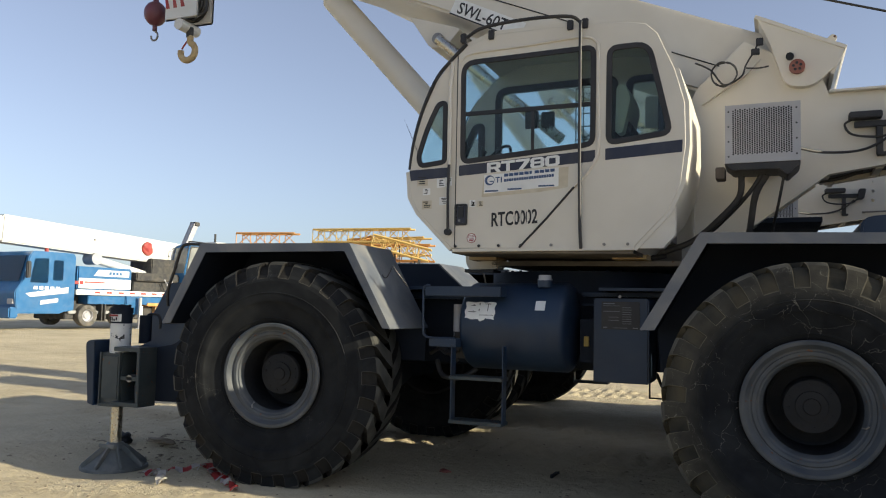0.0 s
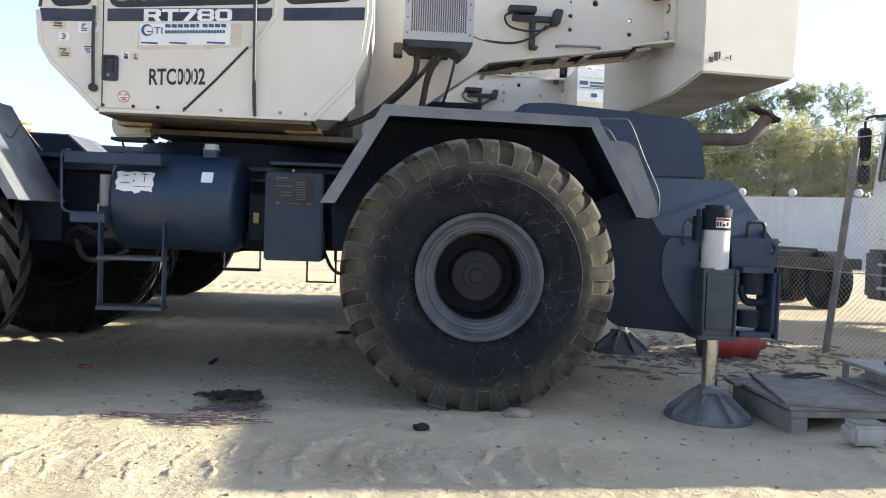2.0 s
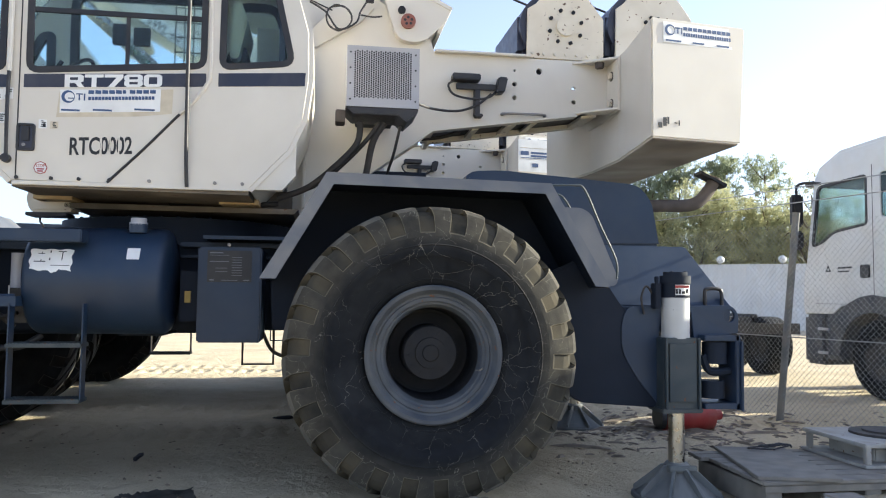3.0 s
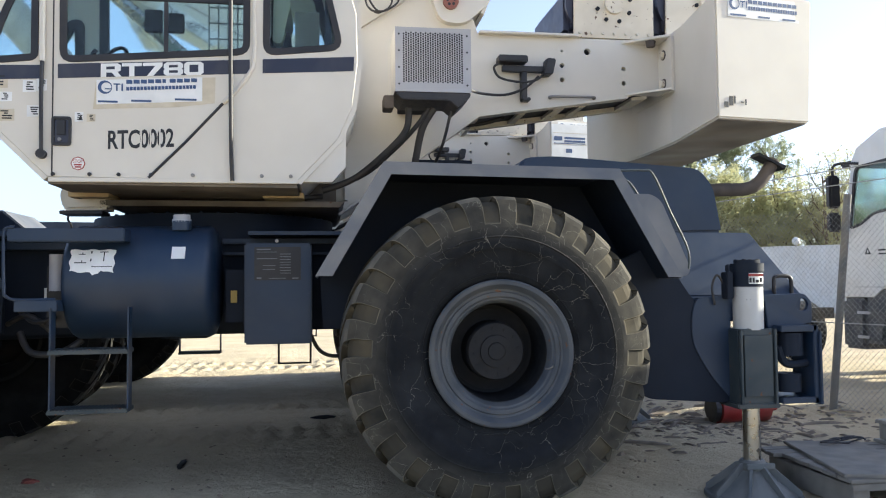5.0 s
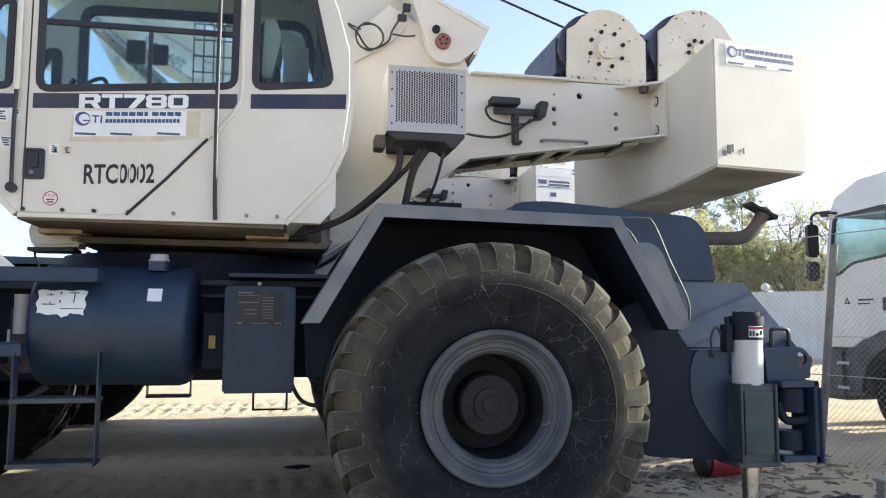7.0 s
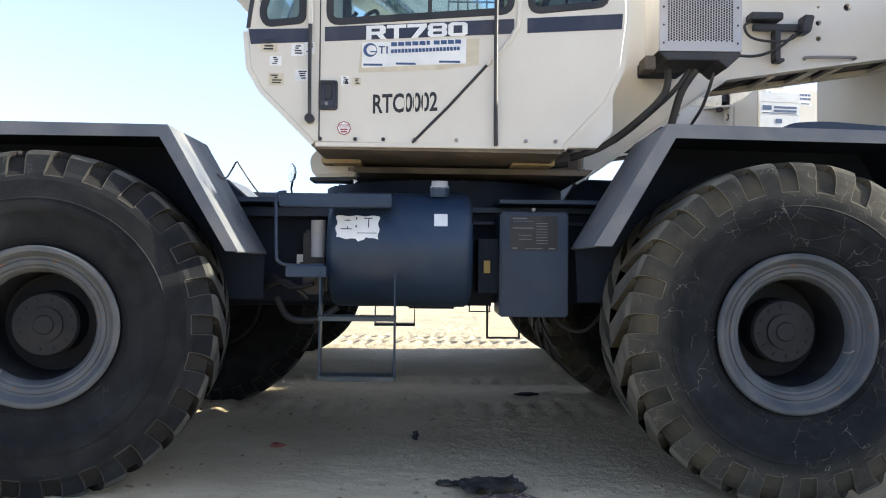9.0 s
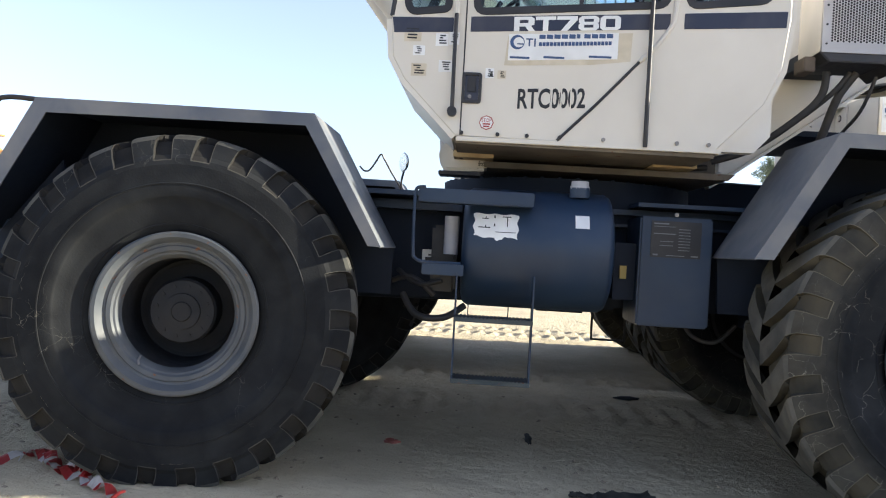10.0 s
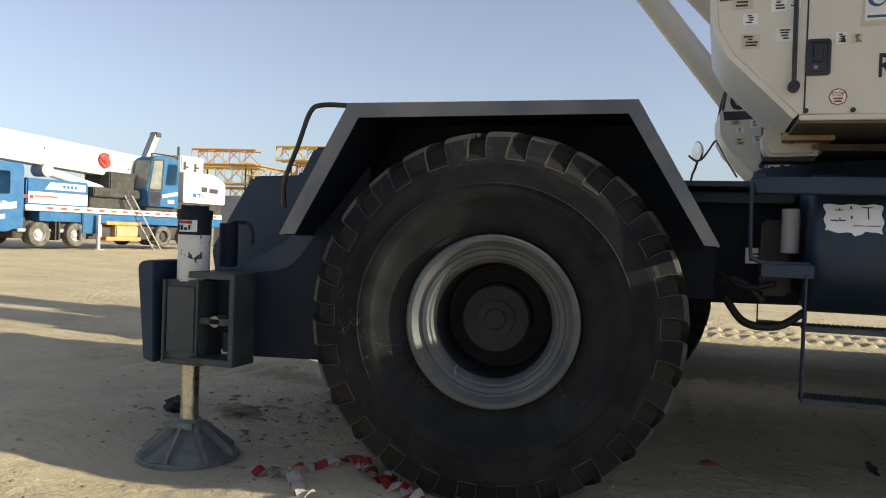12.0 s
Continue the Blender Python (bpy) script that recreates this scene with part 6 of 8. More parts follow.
for a, b, c, d in ((0.06, 0.17, 3.08, 3.13), (0.20, 0.48, 3.10, 3.125), (0.20, 0.48, 3.06, 3.085), (0.06, 0.48, 3.042, 3.05), (0.22, 0.30, 2.93, 2.98)):
    part("board_mark", bars([(a, b, c, d)], -0.002), BLUE_INK, board)
tagged(second, "cream and navy rough terrain crane parked alongside another")


# ---------------------------------------------------------------- ground
def ground_height(x, y):
    far = math.hypot(x, y)
    z = 0.012 * noise.noise((x * 0.9, y * 0.9, 1.3)) + 0.010 * noise.noise((x * 2.6, y * 2.6, 4.1))
    if far < 14:
        z += 0.011 * noise.noise((x * 5, y * 6, 2.2)) + 0.007 * noise.noise((x * 12, y * 12, 7.7))
    # wheel ruts in front of the crane, with the print of lugs
    for yc, amp in ((-2.85, 0.030), (-3.75, 0.022)):
        d = (y - yc) / 0.34
        if abs(d) < 1.3 and -6 < x < 9:
            ph = (x - 0.45 * abs(y - yc)) / 0.235
            ridge = max(0.0, math.cos(ph * 2 * math.pi)) ** 5
            patch = min(max(0.55 + 1.3 * noise.noise((x * 0.8, yc, 9.0)) + 0.12 * x, 0.12), 1.0)
            z += (amp * ridge * (0.5 + 0.9 * abs(noise.noise((x * 9, y * 9, 3.0)))) - 0.012) * math.exp(-(d ** 4)) * patch
    for yc in (0.85, 1.2, 2.6, 6.9, 7.7):
        d = (y - yc) / 0.25
        if abs(d) < 1.6 and -12 < x < 9:
            ph = (x + 0.3 * abs(y - yc)) / 0.23 * 2 * math.pi
            z += 0.03 * math.exp(-d * d * 1.5) * math.sin(ph)
    for cx, cy in ((2.045, -1.495), (-2.045, -1.495), (2.045, 1.555), (-2.045, 1.555), (2.045, 2.62), (-2.045, 2.62), (2.045, 5.67), (-2.045, 5.67)):
        d2 = ((x - cx) / 0.5) ** 2 + ((y - cy) / 0.55) ** 2
        if d2 < 6:
            z = z * (1 - math.exp(-d2)) + 0.008 * math.exp(-d2)
    for cx, cy in ((3.83, -1.46), (3.83, 1.52), (-4.1, -1.47), (-4.1, 1.53), (3.83, 2.66), (3.83, 5.64), (-4.1, 2.65), (-4.1, 5.65)):
        d2 = ((x - cx) / 0.75) ** 2 + ((y - cy) / 0.75) ** 2
        if d2 < 5:
            z = z * (1 - 0.8 * math.exp(-d2 * d2)) - 0.095 * math.exp(-d2 * d2 * 0.5)
    if x < -8:
        z += 0.40 * min(max((-x - 8) / 14.0, 0), 1) * (1.0 if far < 60 else 0.6)
    return z


def axis_steps(lo, hi, fine0, fine1, step):
    xs = list(np.arange(fine0, fine1 + 1e-6, step))
    s, v = step, fine1
    while v < hi:
        s *= 1.16
        v += s
        xs.append(v)
    s, v = step, fine0
    while v > lo:
        s *= 1.16
        v -= s
        xs.insert(0, v)
    return xs


gx, gy = axis_steps(-1500, 1500, -7.0, 6.4, 0.045), axis_steps(-1200, 1800, -5.0, 9.0, 0.045)
verts = [(x, y, ground_height(x, y) if abs(x) < 80 and abs(y) < 80 else (0.24 if x < -8 else 0.0)) for y in gy for x in gx]
W = len(gx)
faces = [(j * W + i, j * W + i + 1, (j + 1) * W + i + 1, (j + 1) * W + i) for j in range(len(gy) - 1) for i in range(W - 1)]
me = bpy.data.meshes.new("ground")
me.from_pydata(verts, [], faces)
me.polygons.foreach_set("use_smooth", [True] * len(faces))
me.materials.append(SAND)
ground = tagged(new("ground", me), "pale trodden sand with wheel ruts and footprints", "ground", kind="structure")


# ---------------------------------------------------------------- more materials for the surroundings
WHITE_PAINT = material("white_truck_paint", (0.68, 0.68, 0.66), (0.58, 0.58, 0.56), rough=0.4, scale=2, dust=0.25, dustcol=(0.5, 0.43, 0.32))
BLUE_PAINT = material("blue_truck_paint", (0.016, 0.125, 0.31), (0.013, 0.10, 0.25), rough=0.4, scale=2, dust=0.12, dustcol=(0.3, 0.27, 0.22))
DARK_STEEL = material("dark_dirty_steel", (0.035, 0.035, 0.036), (0.022, 0.022, 0.023), rough=0.7, scale=5, dust=0.3, dustcol=(0.2, 0.17, 0.12))
# opaque grey cab glass: the pale reflection is in the colour, with dust over it
REFLECTION_GLASS = material("painted_reflection_glass", (0.25, 0.26, 0.24), (0.15, 0.16, 0.155), rough=0.18, scale=2, bump=0.0, dust=0.3, dustcol=(0.4, 0.36, 0.3))
ROAD_TYRE = material("sandy_road_tyre", (0.12, 0.115, 0.105), (0.05, 0.048, 0.045), rough=0.85, scale=6, bump=0.3, dust=0.5, dustcol=(0.3, 0.26, 0.2))
CONTAINER = material("grey_container_paint", (0.30, 0.32, 0.33), (0.24, 0.26, 0.27), rough=0.6, scale=2, dust=0.3)
ORANGE = material("orange_lattice_paint", (0.68, 0.33, 0.09), (0.54, 0.24, 0.06), rough=0.5, scale=4, dust=0.25)
GOLD = material("yellow_lattice_paint", (0.72, 0.50, 0.15), (0.58, 0.38, 0.10), rough=0.5, scale=4, dust=0.2)
WALL_WHITE = material("white_site_wall", (0.70, 0.69, 0.66), (0.60, 0.59, 0.56), rough=0.8, scale=0.8, fine=12, dust=0.35, dustcol=(0.5, 0.44, 0.34))
GALV = material("galvanised_wire", (0.36, 0.36, 0.35), (0.27, 0.27, 0.26), rough=0.6, metal=0.0, scale=6)
POST = material("weathered_steel_post", (0.20, 0.20, 0.195), (0.12, 0.12, 0.115), rough=0.7, scale=5, dust=0.3)
LORRY_GREY = material("grey_lorry_plastic", (0.075, 0.08, 0.088), (0.05, 0.054, 0.06), rough=0.6, scale=4, dust=0.3, dustcol=(0.22, 0.19, 0.14), spec=0.3)
DIRTY_WHITE = material("dirty_white_paint", (0.46, 0.45, 0.41), (0.30, 0.285, 0.25), rough=0.7, scale=7, fine=50, bump=0.1, dust=0.45, dustcol=(0.33, 0.28, 0.2), chips=0.4)
BARK = material("bark", (0.16, 0.12, 0.085), (0.10, 0.075, 0.05), rough=0.9, scale=8, bump=0.6, depth=0.02)
LEAF = leaf_material("olive_leaves", (0.34, 0.37, 0.24), (0.23, 0.26, 0.165))
LEAF_PALE = leaf_material("yellowish_leaves", (0.47, 0.46, 0.26), (0.35, 0.355, 0.19))
LITTER = material("dry_litter", (0.34, 0.27, 0.18), (0.18, 0.145, 0.10), rough=0.9, scale=12, bump=0.3)
RUBBLE = material("dusty_rubble", (0.27, 0.22, 0.165), (0.11, 0.09, 0.068), rough=0.9, scale=5, fine=30, bump=0.4, dust=0.4, dustcol=(0.42, 0.35, 0.25), dustscale=7)
TAPE_WHITE = material("white_tape", (0.70, 0.66, 0.62), rough=0.4, scale=12, dust=0.35)
TAPE_RED = material("red_tape", (0.50, 0.035, 0.035), (0.4, 0.03, 0.03), rough=0.4, scale=12, dust=0.2)
PURPLE = material("dark_red_ball_paint", (0.13, 0.02, 0.05), (0.09, 0.015, 0.035), rough=0.45, scale=5, dust=0.2)


def road_wheel(parent, x, y, z, R, w, along="y", rim=WHITE_PAINT, tyre_mat=RUBBER):
    """Lorry wheel whose axle lies along y or x."""
    m = pose(x, y, z, 0, 0, 0 if along == "y" else 90)
    tyre = lathe([(R * 0.55, -w * 0.42), (R * 0.7, -w * 0.5), (R * 0.9, -w * 0.5), (R * 0.985, -w * 0.42), (R, -w * 0.3), (R, w * 0.3), (R * 0.985, w * 0.42), (R * 0.9, w * 0.5), (R * 0.7, w * 0.5), (R * 0.55, w * 0.42)], 40)
    wh = part("wheel", tyre, tyre_mat, parent, "black road tyre" if tyre_mat is RUBBER else "sandy grey road tyre", m=m, smooth=40)
    disc = lathe([(R * 0.57, -w * 0.44), (R * 0.54, -w * 0.40), (R * 0.5, -w * 0.1), (R * 0.3, -w * 0.05), (R * 0.22, -w * 0.22), (0.0, -w * 0.24)], 32)
    part("rim", disc, rim, wh, smooth=35)
    back = lathe([(R * 0.57, w * 0.44), (R * 0.5, w * 0.2), (0.0, w * 0.2)], 24)
    part("rim", back, DARK_STEEL, wh, smooth=35)
    return wh


# ---------------------------------------------------------------- hook blocks under the boom head
def build_hook_block(x, y, ztop, zrope):
    th = thing("hook_block", "white and red striped hook block hanging on wire ropes", "hook block", at=(x, y, ztop - 0.75))
    z = 0.75
    body = part("cheek_plate", B((-0.27, 0.27, -0.16, -0.12, z - 0.36, z), bevel=0.02), WHITE_PAINT, th)
    part("cheek_plate", B((-0.27, 0.27, 0.12, 0.16, z - 0.36, z), bevel=0.02), WHITE_PAINT, th)
    for k in range(3):
        part("warning_stripe", prism([(-0.24 + k * 0.12, z - 0.20), (-0.18 + k * 0.12, z - 0.20), (-0.24 + k * 0.12, z - 0.02), (-0.27 + k * 0.12, z - 0.02)], -0.163, -0.159), RED, body)
    for k in range(4):
        part("sheave", cyl((0, -0.1 + k * 0.055, z - 0.1), (0, -0.065 + k * 0.055, z - 0.1), 0.22, n=28), DARK_STEEL, th, smooth=40)
    part("rope_guard", tube([(0.27, -0.14, z), (0.38, -0.14, z - 0.02), (0.38, -0.14, z - 0.3), (0.27, -0.14, z - 0.33)], 0.012), BLACK, th)
    part("trunnion", cyl((-0.02, -0.17, z - 0.42), (-0.02, 0.17, z - 0.42), 0.07, n=20), WHITE_PAINT, th, smooth=40)
    part("shank", cyl((0.02, 0, z - 0.42), (0.02, 0, z - 0.55), 0.045, n=14), DARK_STEEL, th)
    pts = [(0.03 + 0.0, 0, 0.22), (0.03, 0, 0.17)] + [(0.0 + 0.115 * math.cos(a), 0, 0.02 + 0.115 * math.sin(a)) for a in (1.2, 0.7, 0.2, -0.3, -0.8, -1.3, -1.8, -2.3, -2.8, -3.3)]
    part("hook", tube(pts, 0.042, n=12), TIMBER, th, "rust-pale forged hook", smooth=60)
    part("latch", tube([(-0.10, 0, 0.06), (-0.05, 0, 0.12), (0.0, 0, 0.17)], 0.012), RED, th)
    for k, xx in enumerate((-0.18, 0.18)):
        part("hoist_rope", cyl((xx, 0.0, z - 0.02), (xx * 0.9, 0.0, zrope - ztop + 0.75), 0.010, n=6), BLACK, th)
    return th


def build_ball_hook(x, y, ztop, zrope):
    th = thing("overhaul_ball", "dark red overhaul ball with a small hook on its rope", "hook ball", at=(x, y, ztop - 0.45))
    bm = bmesh.new()
    bmesh.ops.create_uvsphere(bm, u_segments=28, v_segments=18, radius=0.145)
    for v in bm.verts:
        v.co.z = v.co.z * 1.12 + 0.33
    part("ball", bm, PURPLE, th, smooth=60)
    part("socket", cyl((0, 0, 0.46), (0, 0, 0.62), 0.04, 0.025, n=14), PURPLE, th)
    part("swivel", cyl((0, 0, 0.18), (0, 0, 0.10), 0.03, n=12), PURPLE, th)
    part("hook", tube([(0.0, 0, 0.11)] + [(0.055 * math.cos(a), 0, 0.03 + 0.06 * math.sin(a)) for a in (1.3, 0.6, -0.2, -1.0, -1.8, -2.6, -3.3)], 0.013), STEEL, th)
    part("hoist_rope", cyl((0, 0, 0.6), (0.0, 0, zrope - ztop + 0.45), 0.010, n=6), BLACK, th)
    return th


build_hook_block(-5.08, 0.38, 5.46, boom_tip[2] + 0.1)
build_ball_hook(-5.65, 0.38, 5.42, boom_tip[2] + 0.25)


# ---------------------------------------------------------------- right side: fence, lorries, wall
def build_fence():
    p0, p1 = Vector((5.35, 4.4, 0)), Vector((7.65, -4.4, 0))
    d = (p1 - p0).normalized()
    L = (p1 - p0).length
    fence = thing("chain_link_fence", "galvanised chain-link fence on leaning steel posts", "fence", at=p0)
    H = 2.1
    k = 0
    posts = (0.0, 3.41, 6.4, L)
    for s in posts:
        b = d * s
        part("fence_post", cyl((b.x, b.y, -0.1), (b.x + (0.10 if k == 1 else 0.02), b.y + (-0.22 if k == 1 else 0.0), H + 0.12), 0.038, n=12), POST, fence, "leaning steel fence post")
        k += 1
    for z in (0.9, 1.6, H, H + 0.22, H + 0.38):
        if z > H or z < 1:
            part("fence_wire", cyl((0, 0, z), (d.x * L, d.y * L, z), 0.006, n=5), GALV, fence)
    wires = bmesh.new()
    step = 0.062
    n = Vector((d.y, -d.x, 0)) * 0.006
    cnt = int(L / step)
    rows = int(H / step)
    for i in range(-rows, cnt):
        for sgn in (1, -1):
            a_s = i * step if sgn > 0 else (i + rows) * step
            b_s = a_s + sgn * H
            z0, z1 = 0.02, H
            s0, s1 = a_s, b_s
            if max(s0, s1) < 0 or min(s0, s1) > L:
                continue
            def clip(sv, zv, st, zt):
                if sv < 0:
                    return 0.0, zv + (zt - zv) * (0 - sv) / (st - sv)
                if sv > L:
                    return L, zv + (zt - zv) * (L - sv) / (st - sv)
                return sv, zv
            q0, q1 = clip(s0, z0, s1, z1), clip(s1, z1, s0, z0)
            a, b = d * q0[0] + Vector((0, 0, q0[1])) + n * sgn, d * q1[0] + Vector((0, 0, q1[1])) + n * sgn
            if (b - a).length > 0.05:
                cyl(a, b, 0.0016, n=3, bm=wires, caps=False)
    ob = part("wire_mesh", wires, GALV, fence, "woven diamond wire mesh")
    ob["kind"] = "stuff"
    return fence


build_fence()


def build_lorry(label):
    """Lorry facing +y: cab with its door on the -x side and chassis behind it; its unseen body is added apart. Origin
    on the ground under the front axle.
    """
    th = thing("lorry", label, "lorry", "white lorries")
    x0, x1 = -1.25, 1.25
    prof = [(1.36, 1.10), (1.40, 1.22), (1.36, 1.75), (1.16, 2.98), (1.02, 3.20), (0.60, 3.38), (-0.75, 3.45), (-0.85, 3.35), (-0.88, 1.25), (-0.62, 1.22), (0.62, 1.22), (0.80, 1.10)]
    win = rounded([(1.0, 2.14), (1.20, 2.10), (1.06, 2.94), (0.12, 2.98), (0.12, 2.34), (0.74, 2.28)], [0.06, 0.05, 0.08, 0.05, 0.04, 0.08])
    win2 = rounded([(-0.14, 2.40), (-0.14, 3.0), (-0.72, 2.98), (-0.72, 2.40)], 0.06)

    def side(bm):
        bmesh.ops.transform(bm, matrix=Matrix(((0, 1, 0, 0), (1, 0, 0, 0), (0, 0, 1, 0), (0, 0, 0, 1))), verts=bm.verts)
        return bm

    cab = part("cab", side(plate(prof, (win, win2), x0, 0.05, 0.008)), WHITE_PAINT, th, "white lorry cab")
    part("cab_side", side(plate(prof, (win, win2), x1 - 0.05, 0.05)), WHITE_PAINT, cab)
    part("side_window", side(plate(ring_of(win, 0.005), (), x0 + 0.02, 0.008)), GLASS_PALE, cab, "tinted side window")
    part("window_seal", side(plate(ring_of(win, 0.03), (ring_of(win, -0.01),), x0 - 0.006, 0.02)), BLACK, cab)
    part("side_window", side(plate(ring_of(win2, 0.005), (), x0 + 0.02, 0.008)), GLASS_DARK, cab)
    part("side_window", side(plate(ring_of(win, 0.005), (), x1 - 0.03, 0.008)), GLASS_PALE, cab)
    roof = strip([(a, b) for a, b in prof[3:9]], x0 + 0.01, x1 - 0.01, 0.04)
    part("roof", side(roof), WHITE_PAINT, cab, smooth=50)
    part("front_panel", side(strip(prof[0:3], x0 + 0.01, x1 - 0.01, 0.04)), WHITE_PAINT, cab)
    part("windscreen", side(strip(prof[2:4], x0 + 0.05, x1 - 0.05, 0.01)), GLASS_PALE, cab)
    part("cab_floor", B((x0 + 0.05, x1 - 0.05, -0.85, 1.3, 1.22, 1.30)), BLACK, cab)
    part("lorry_seat", B((-0.9, -0.3, -0.1, 0.4, 1.3, 1.75), (-0.9, -0.3, -0.25, -0.1, 1.3, 2.6), bevel=0.05), CLOTH, cab)
    part("door_seam", B((x0 - 0.003, x0, -0.005, 0.003, 1.24, 3.12), (x0 - 0.003, x0, 0.0, 1.15, 1.24, 1.246)), BLACK, cab)
    part("door_handle", B((x0 - 0.02, x0, 0.06, 0.24, 1.60, 1.78), bevel=0.01), BLACK, cab)
    part("bumper", B((x0 - 0.01, x1 + 0.01, 0.97, 1.43, 0.36, 1.09), bevel=0.05), LORRY_GREY, th, "dark plastic bumper")
    part("entry_step", B((x0 - 0.01, x0 + 0.35, 0.60, 0.95, 0.45, 0.50), (x0 - 0.01, x0 + 0.35, 0.60, 0.95, 0.80, 0.85), (x0 + 0.02, x0 + 0.35, 0.58, 0.95, 0.5, 1.25), bevel=0.01), LORRY_GREY, th, "grey entry steps")
    arch = [(0.72 * math.cos(a), 0.52 + 0.72 * math.sin(a)) for a in (k * math.pi / 10 for k in range(11))]
    part("mudguard", side(strip(arch, x0 - 0.02, x0 + 0.45, 0.05)), LORRY_GREY, th, "grey plastic wheel arch", smooth=50)
    lip = [(0.85 * math.cos(a), 0.52 + 0.85 * math.sin(a)) for a in (k * math.pi / 12 for k in range(13))]
    part("arch_lip", side(plate(lip + [(0.62 * math.cos(a), 0.52 + 0.62 * math.sin(a)) for a in (k * math.pi / 12 for k in range(12, -1, -1))], (), x0 - 0.05, 0.05)), LORRY_GREY, th, "grey plastic wheel arch lip")
    for zz in (0.52, 0.86):
        part("step_tread", B((x0 - 0.03, x0, 0.86, 1.10, zz, zz + 0.04), bevel=0.006), ALU, th, "bare metal step tread")
    part("mudguard", side(strip(arch, x1 - 0.45, x1 + 0.02, 0.05)), BLACK, th, smooth=50)
    mir = part("mirror", B((x0 - 0.30, x0 - 0.12, 1.22, 1.34, 2.38, 2.86), (x0 - 0.30, x0 - 0.12, 1.22, 1.34, 2.04, 2.32), bevel=0.03), BLACK, cab, "tall black wing mirror")
    part("mirror_arm", tube([(x0, 1.0, 3.0), (x0 - 0.12, 1.2, 3.03), (x0 - 0.2, 1.28, 2.98), (x0 - 0.2, 1.28, 2.8)], 0.02), BLACK, mir)
    part("sun_visor", B((x0 + 0.05, x1 - 0.05, 1.14, 1.44, 3.0, 3.08), bevel=0.02), BLACK, cab)
    emb = part("door_emblem", plate([(0.62, 1.40), (0.74, 1.40), (0.68, 1.50)], ([(0.655, 1.42), (0.705, 1.42), (0.68, 1.465)],), 0, 0.003), INK, cab, "small dark emblem")
    emb.matrix_basis = Matrix(((0, 1, 0, x0 - 0.004), (1, 0, 0, 0.20), (0, 0, 1, 0.30), (0, 0, 0, 1)))
    part("door_bar", B((x0 - 0.003, x0, 0.40, 0.68, 1.74, 1.765), (x0 - 0.003, x0, 0.46, 0.68, 1.69, 1.71)), INK, cab)
    fr = part("chassis", B((-0.5, -0.38, -6.2, 0.9, 0.75, 1.02), (0.38, 0.5, -6.2, 0.9, 0.75, 1.02), (-0.5, 0.5, -6.2, -6.0, 0.75, 1.02), (-0.5, 0.5, -3.0, -2.8, 0.8, 1.0), bevel=0.01), DARK_STEEL, th)
    part("fuel_tank", B((x0 + 0.05, x0 + 0.6, -2.3, -1.1, 0.5, 1.0), bevel=0.08), ALU, th)
    for yy in (0.0, -3.9, -5.25):
        for sx in (-1, 1):
            road_wheel(th, sx * 1.05, yy, 0.52, 0.52, 0.31, "x", DARK_STEEL)
    return th, cab


lorry, lcab = build_lorry("white lorry parked behind the chain-link fence")
# unseen body, added and sized to cast shade on the foreground sand
part("tank_body", prism(rounded([(-1.15, 1.15), (1.15, 1.15), (1.2, 2.3), (0.9, 3.0), (-0.9, 3.0), (-1.2, 2.3)], 0.2, 5), -5.7, -1.05, "y", bevel=0.03), WHITE_PAINT, lorry, "unseen white body added to shade the ground", smooth=40)
lorry.matrix_basis = pose(9.85, 2.75, 0.0, 0, 0, 3)


def build_bare_lorry():
    th = thing("bare_lorry", "bare dark lorry chassis parked beyond the fence", "lorry", "white lorries")
    part("chassis", B((-0.6, 4.3, -0.5, -0.38, 0.75, 1.05), (-0.6, 4.3, 0.38, 0.5, 0.75, 1.05), (1.2, 1.4, -0.5, 0.5, 0.8, 1.0), (3.9, 4.3, -0.5, 0.5, 0.7, 1.0), bevel=0.01), DARK_STEEL, th)
    part("fifth_wheel", B((1.9, 3.0, -0.55, 0.55, 1.05, 1.18), bevel=0.05), DARK_STEEL, th)
    part("air_tank", cyl((1.2, -0.75, 0.85), (1.9, -0.75, 0.85), 0.16, n=18), DARK_STEEL, th, smooth=40)
    part("tail_beam", B((4.3, 4.42, -1.2, 1.2, 0.72, 0.9), bevel=0.01), DARK_STEEL, th)
    part("tail_light", B((4.15, 4.43, -1.22, -1.0, 0.92, 1.04)), RED, th)
    part("mudguard", strip([(1.75 + 0.75 + 0.72 * math.cos(a), 0.5 + 0.66 * math.sin(a)) for a in (k * math.pi / 8 for k in range(9))], -1.22, -0.7, 0.02), DARK_STEEL, th)
    for xx in (-0.1, 2.5, 3.75):
        for sy in (-1, 1):
            road_wheel(th, xx, sy * 1.0, 0.5, 0.5, 0.4, "y", DARK_STEEL if xx > 0 else WHITE_PAINT)
    return th


bare = build_bare_lorry()
bare.matrix_basis = pose(8.1, 9.8, 0.0, 0, 0, -90)


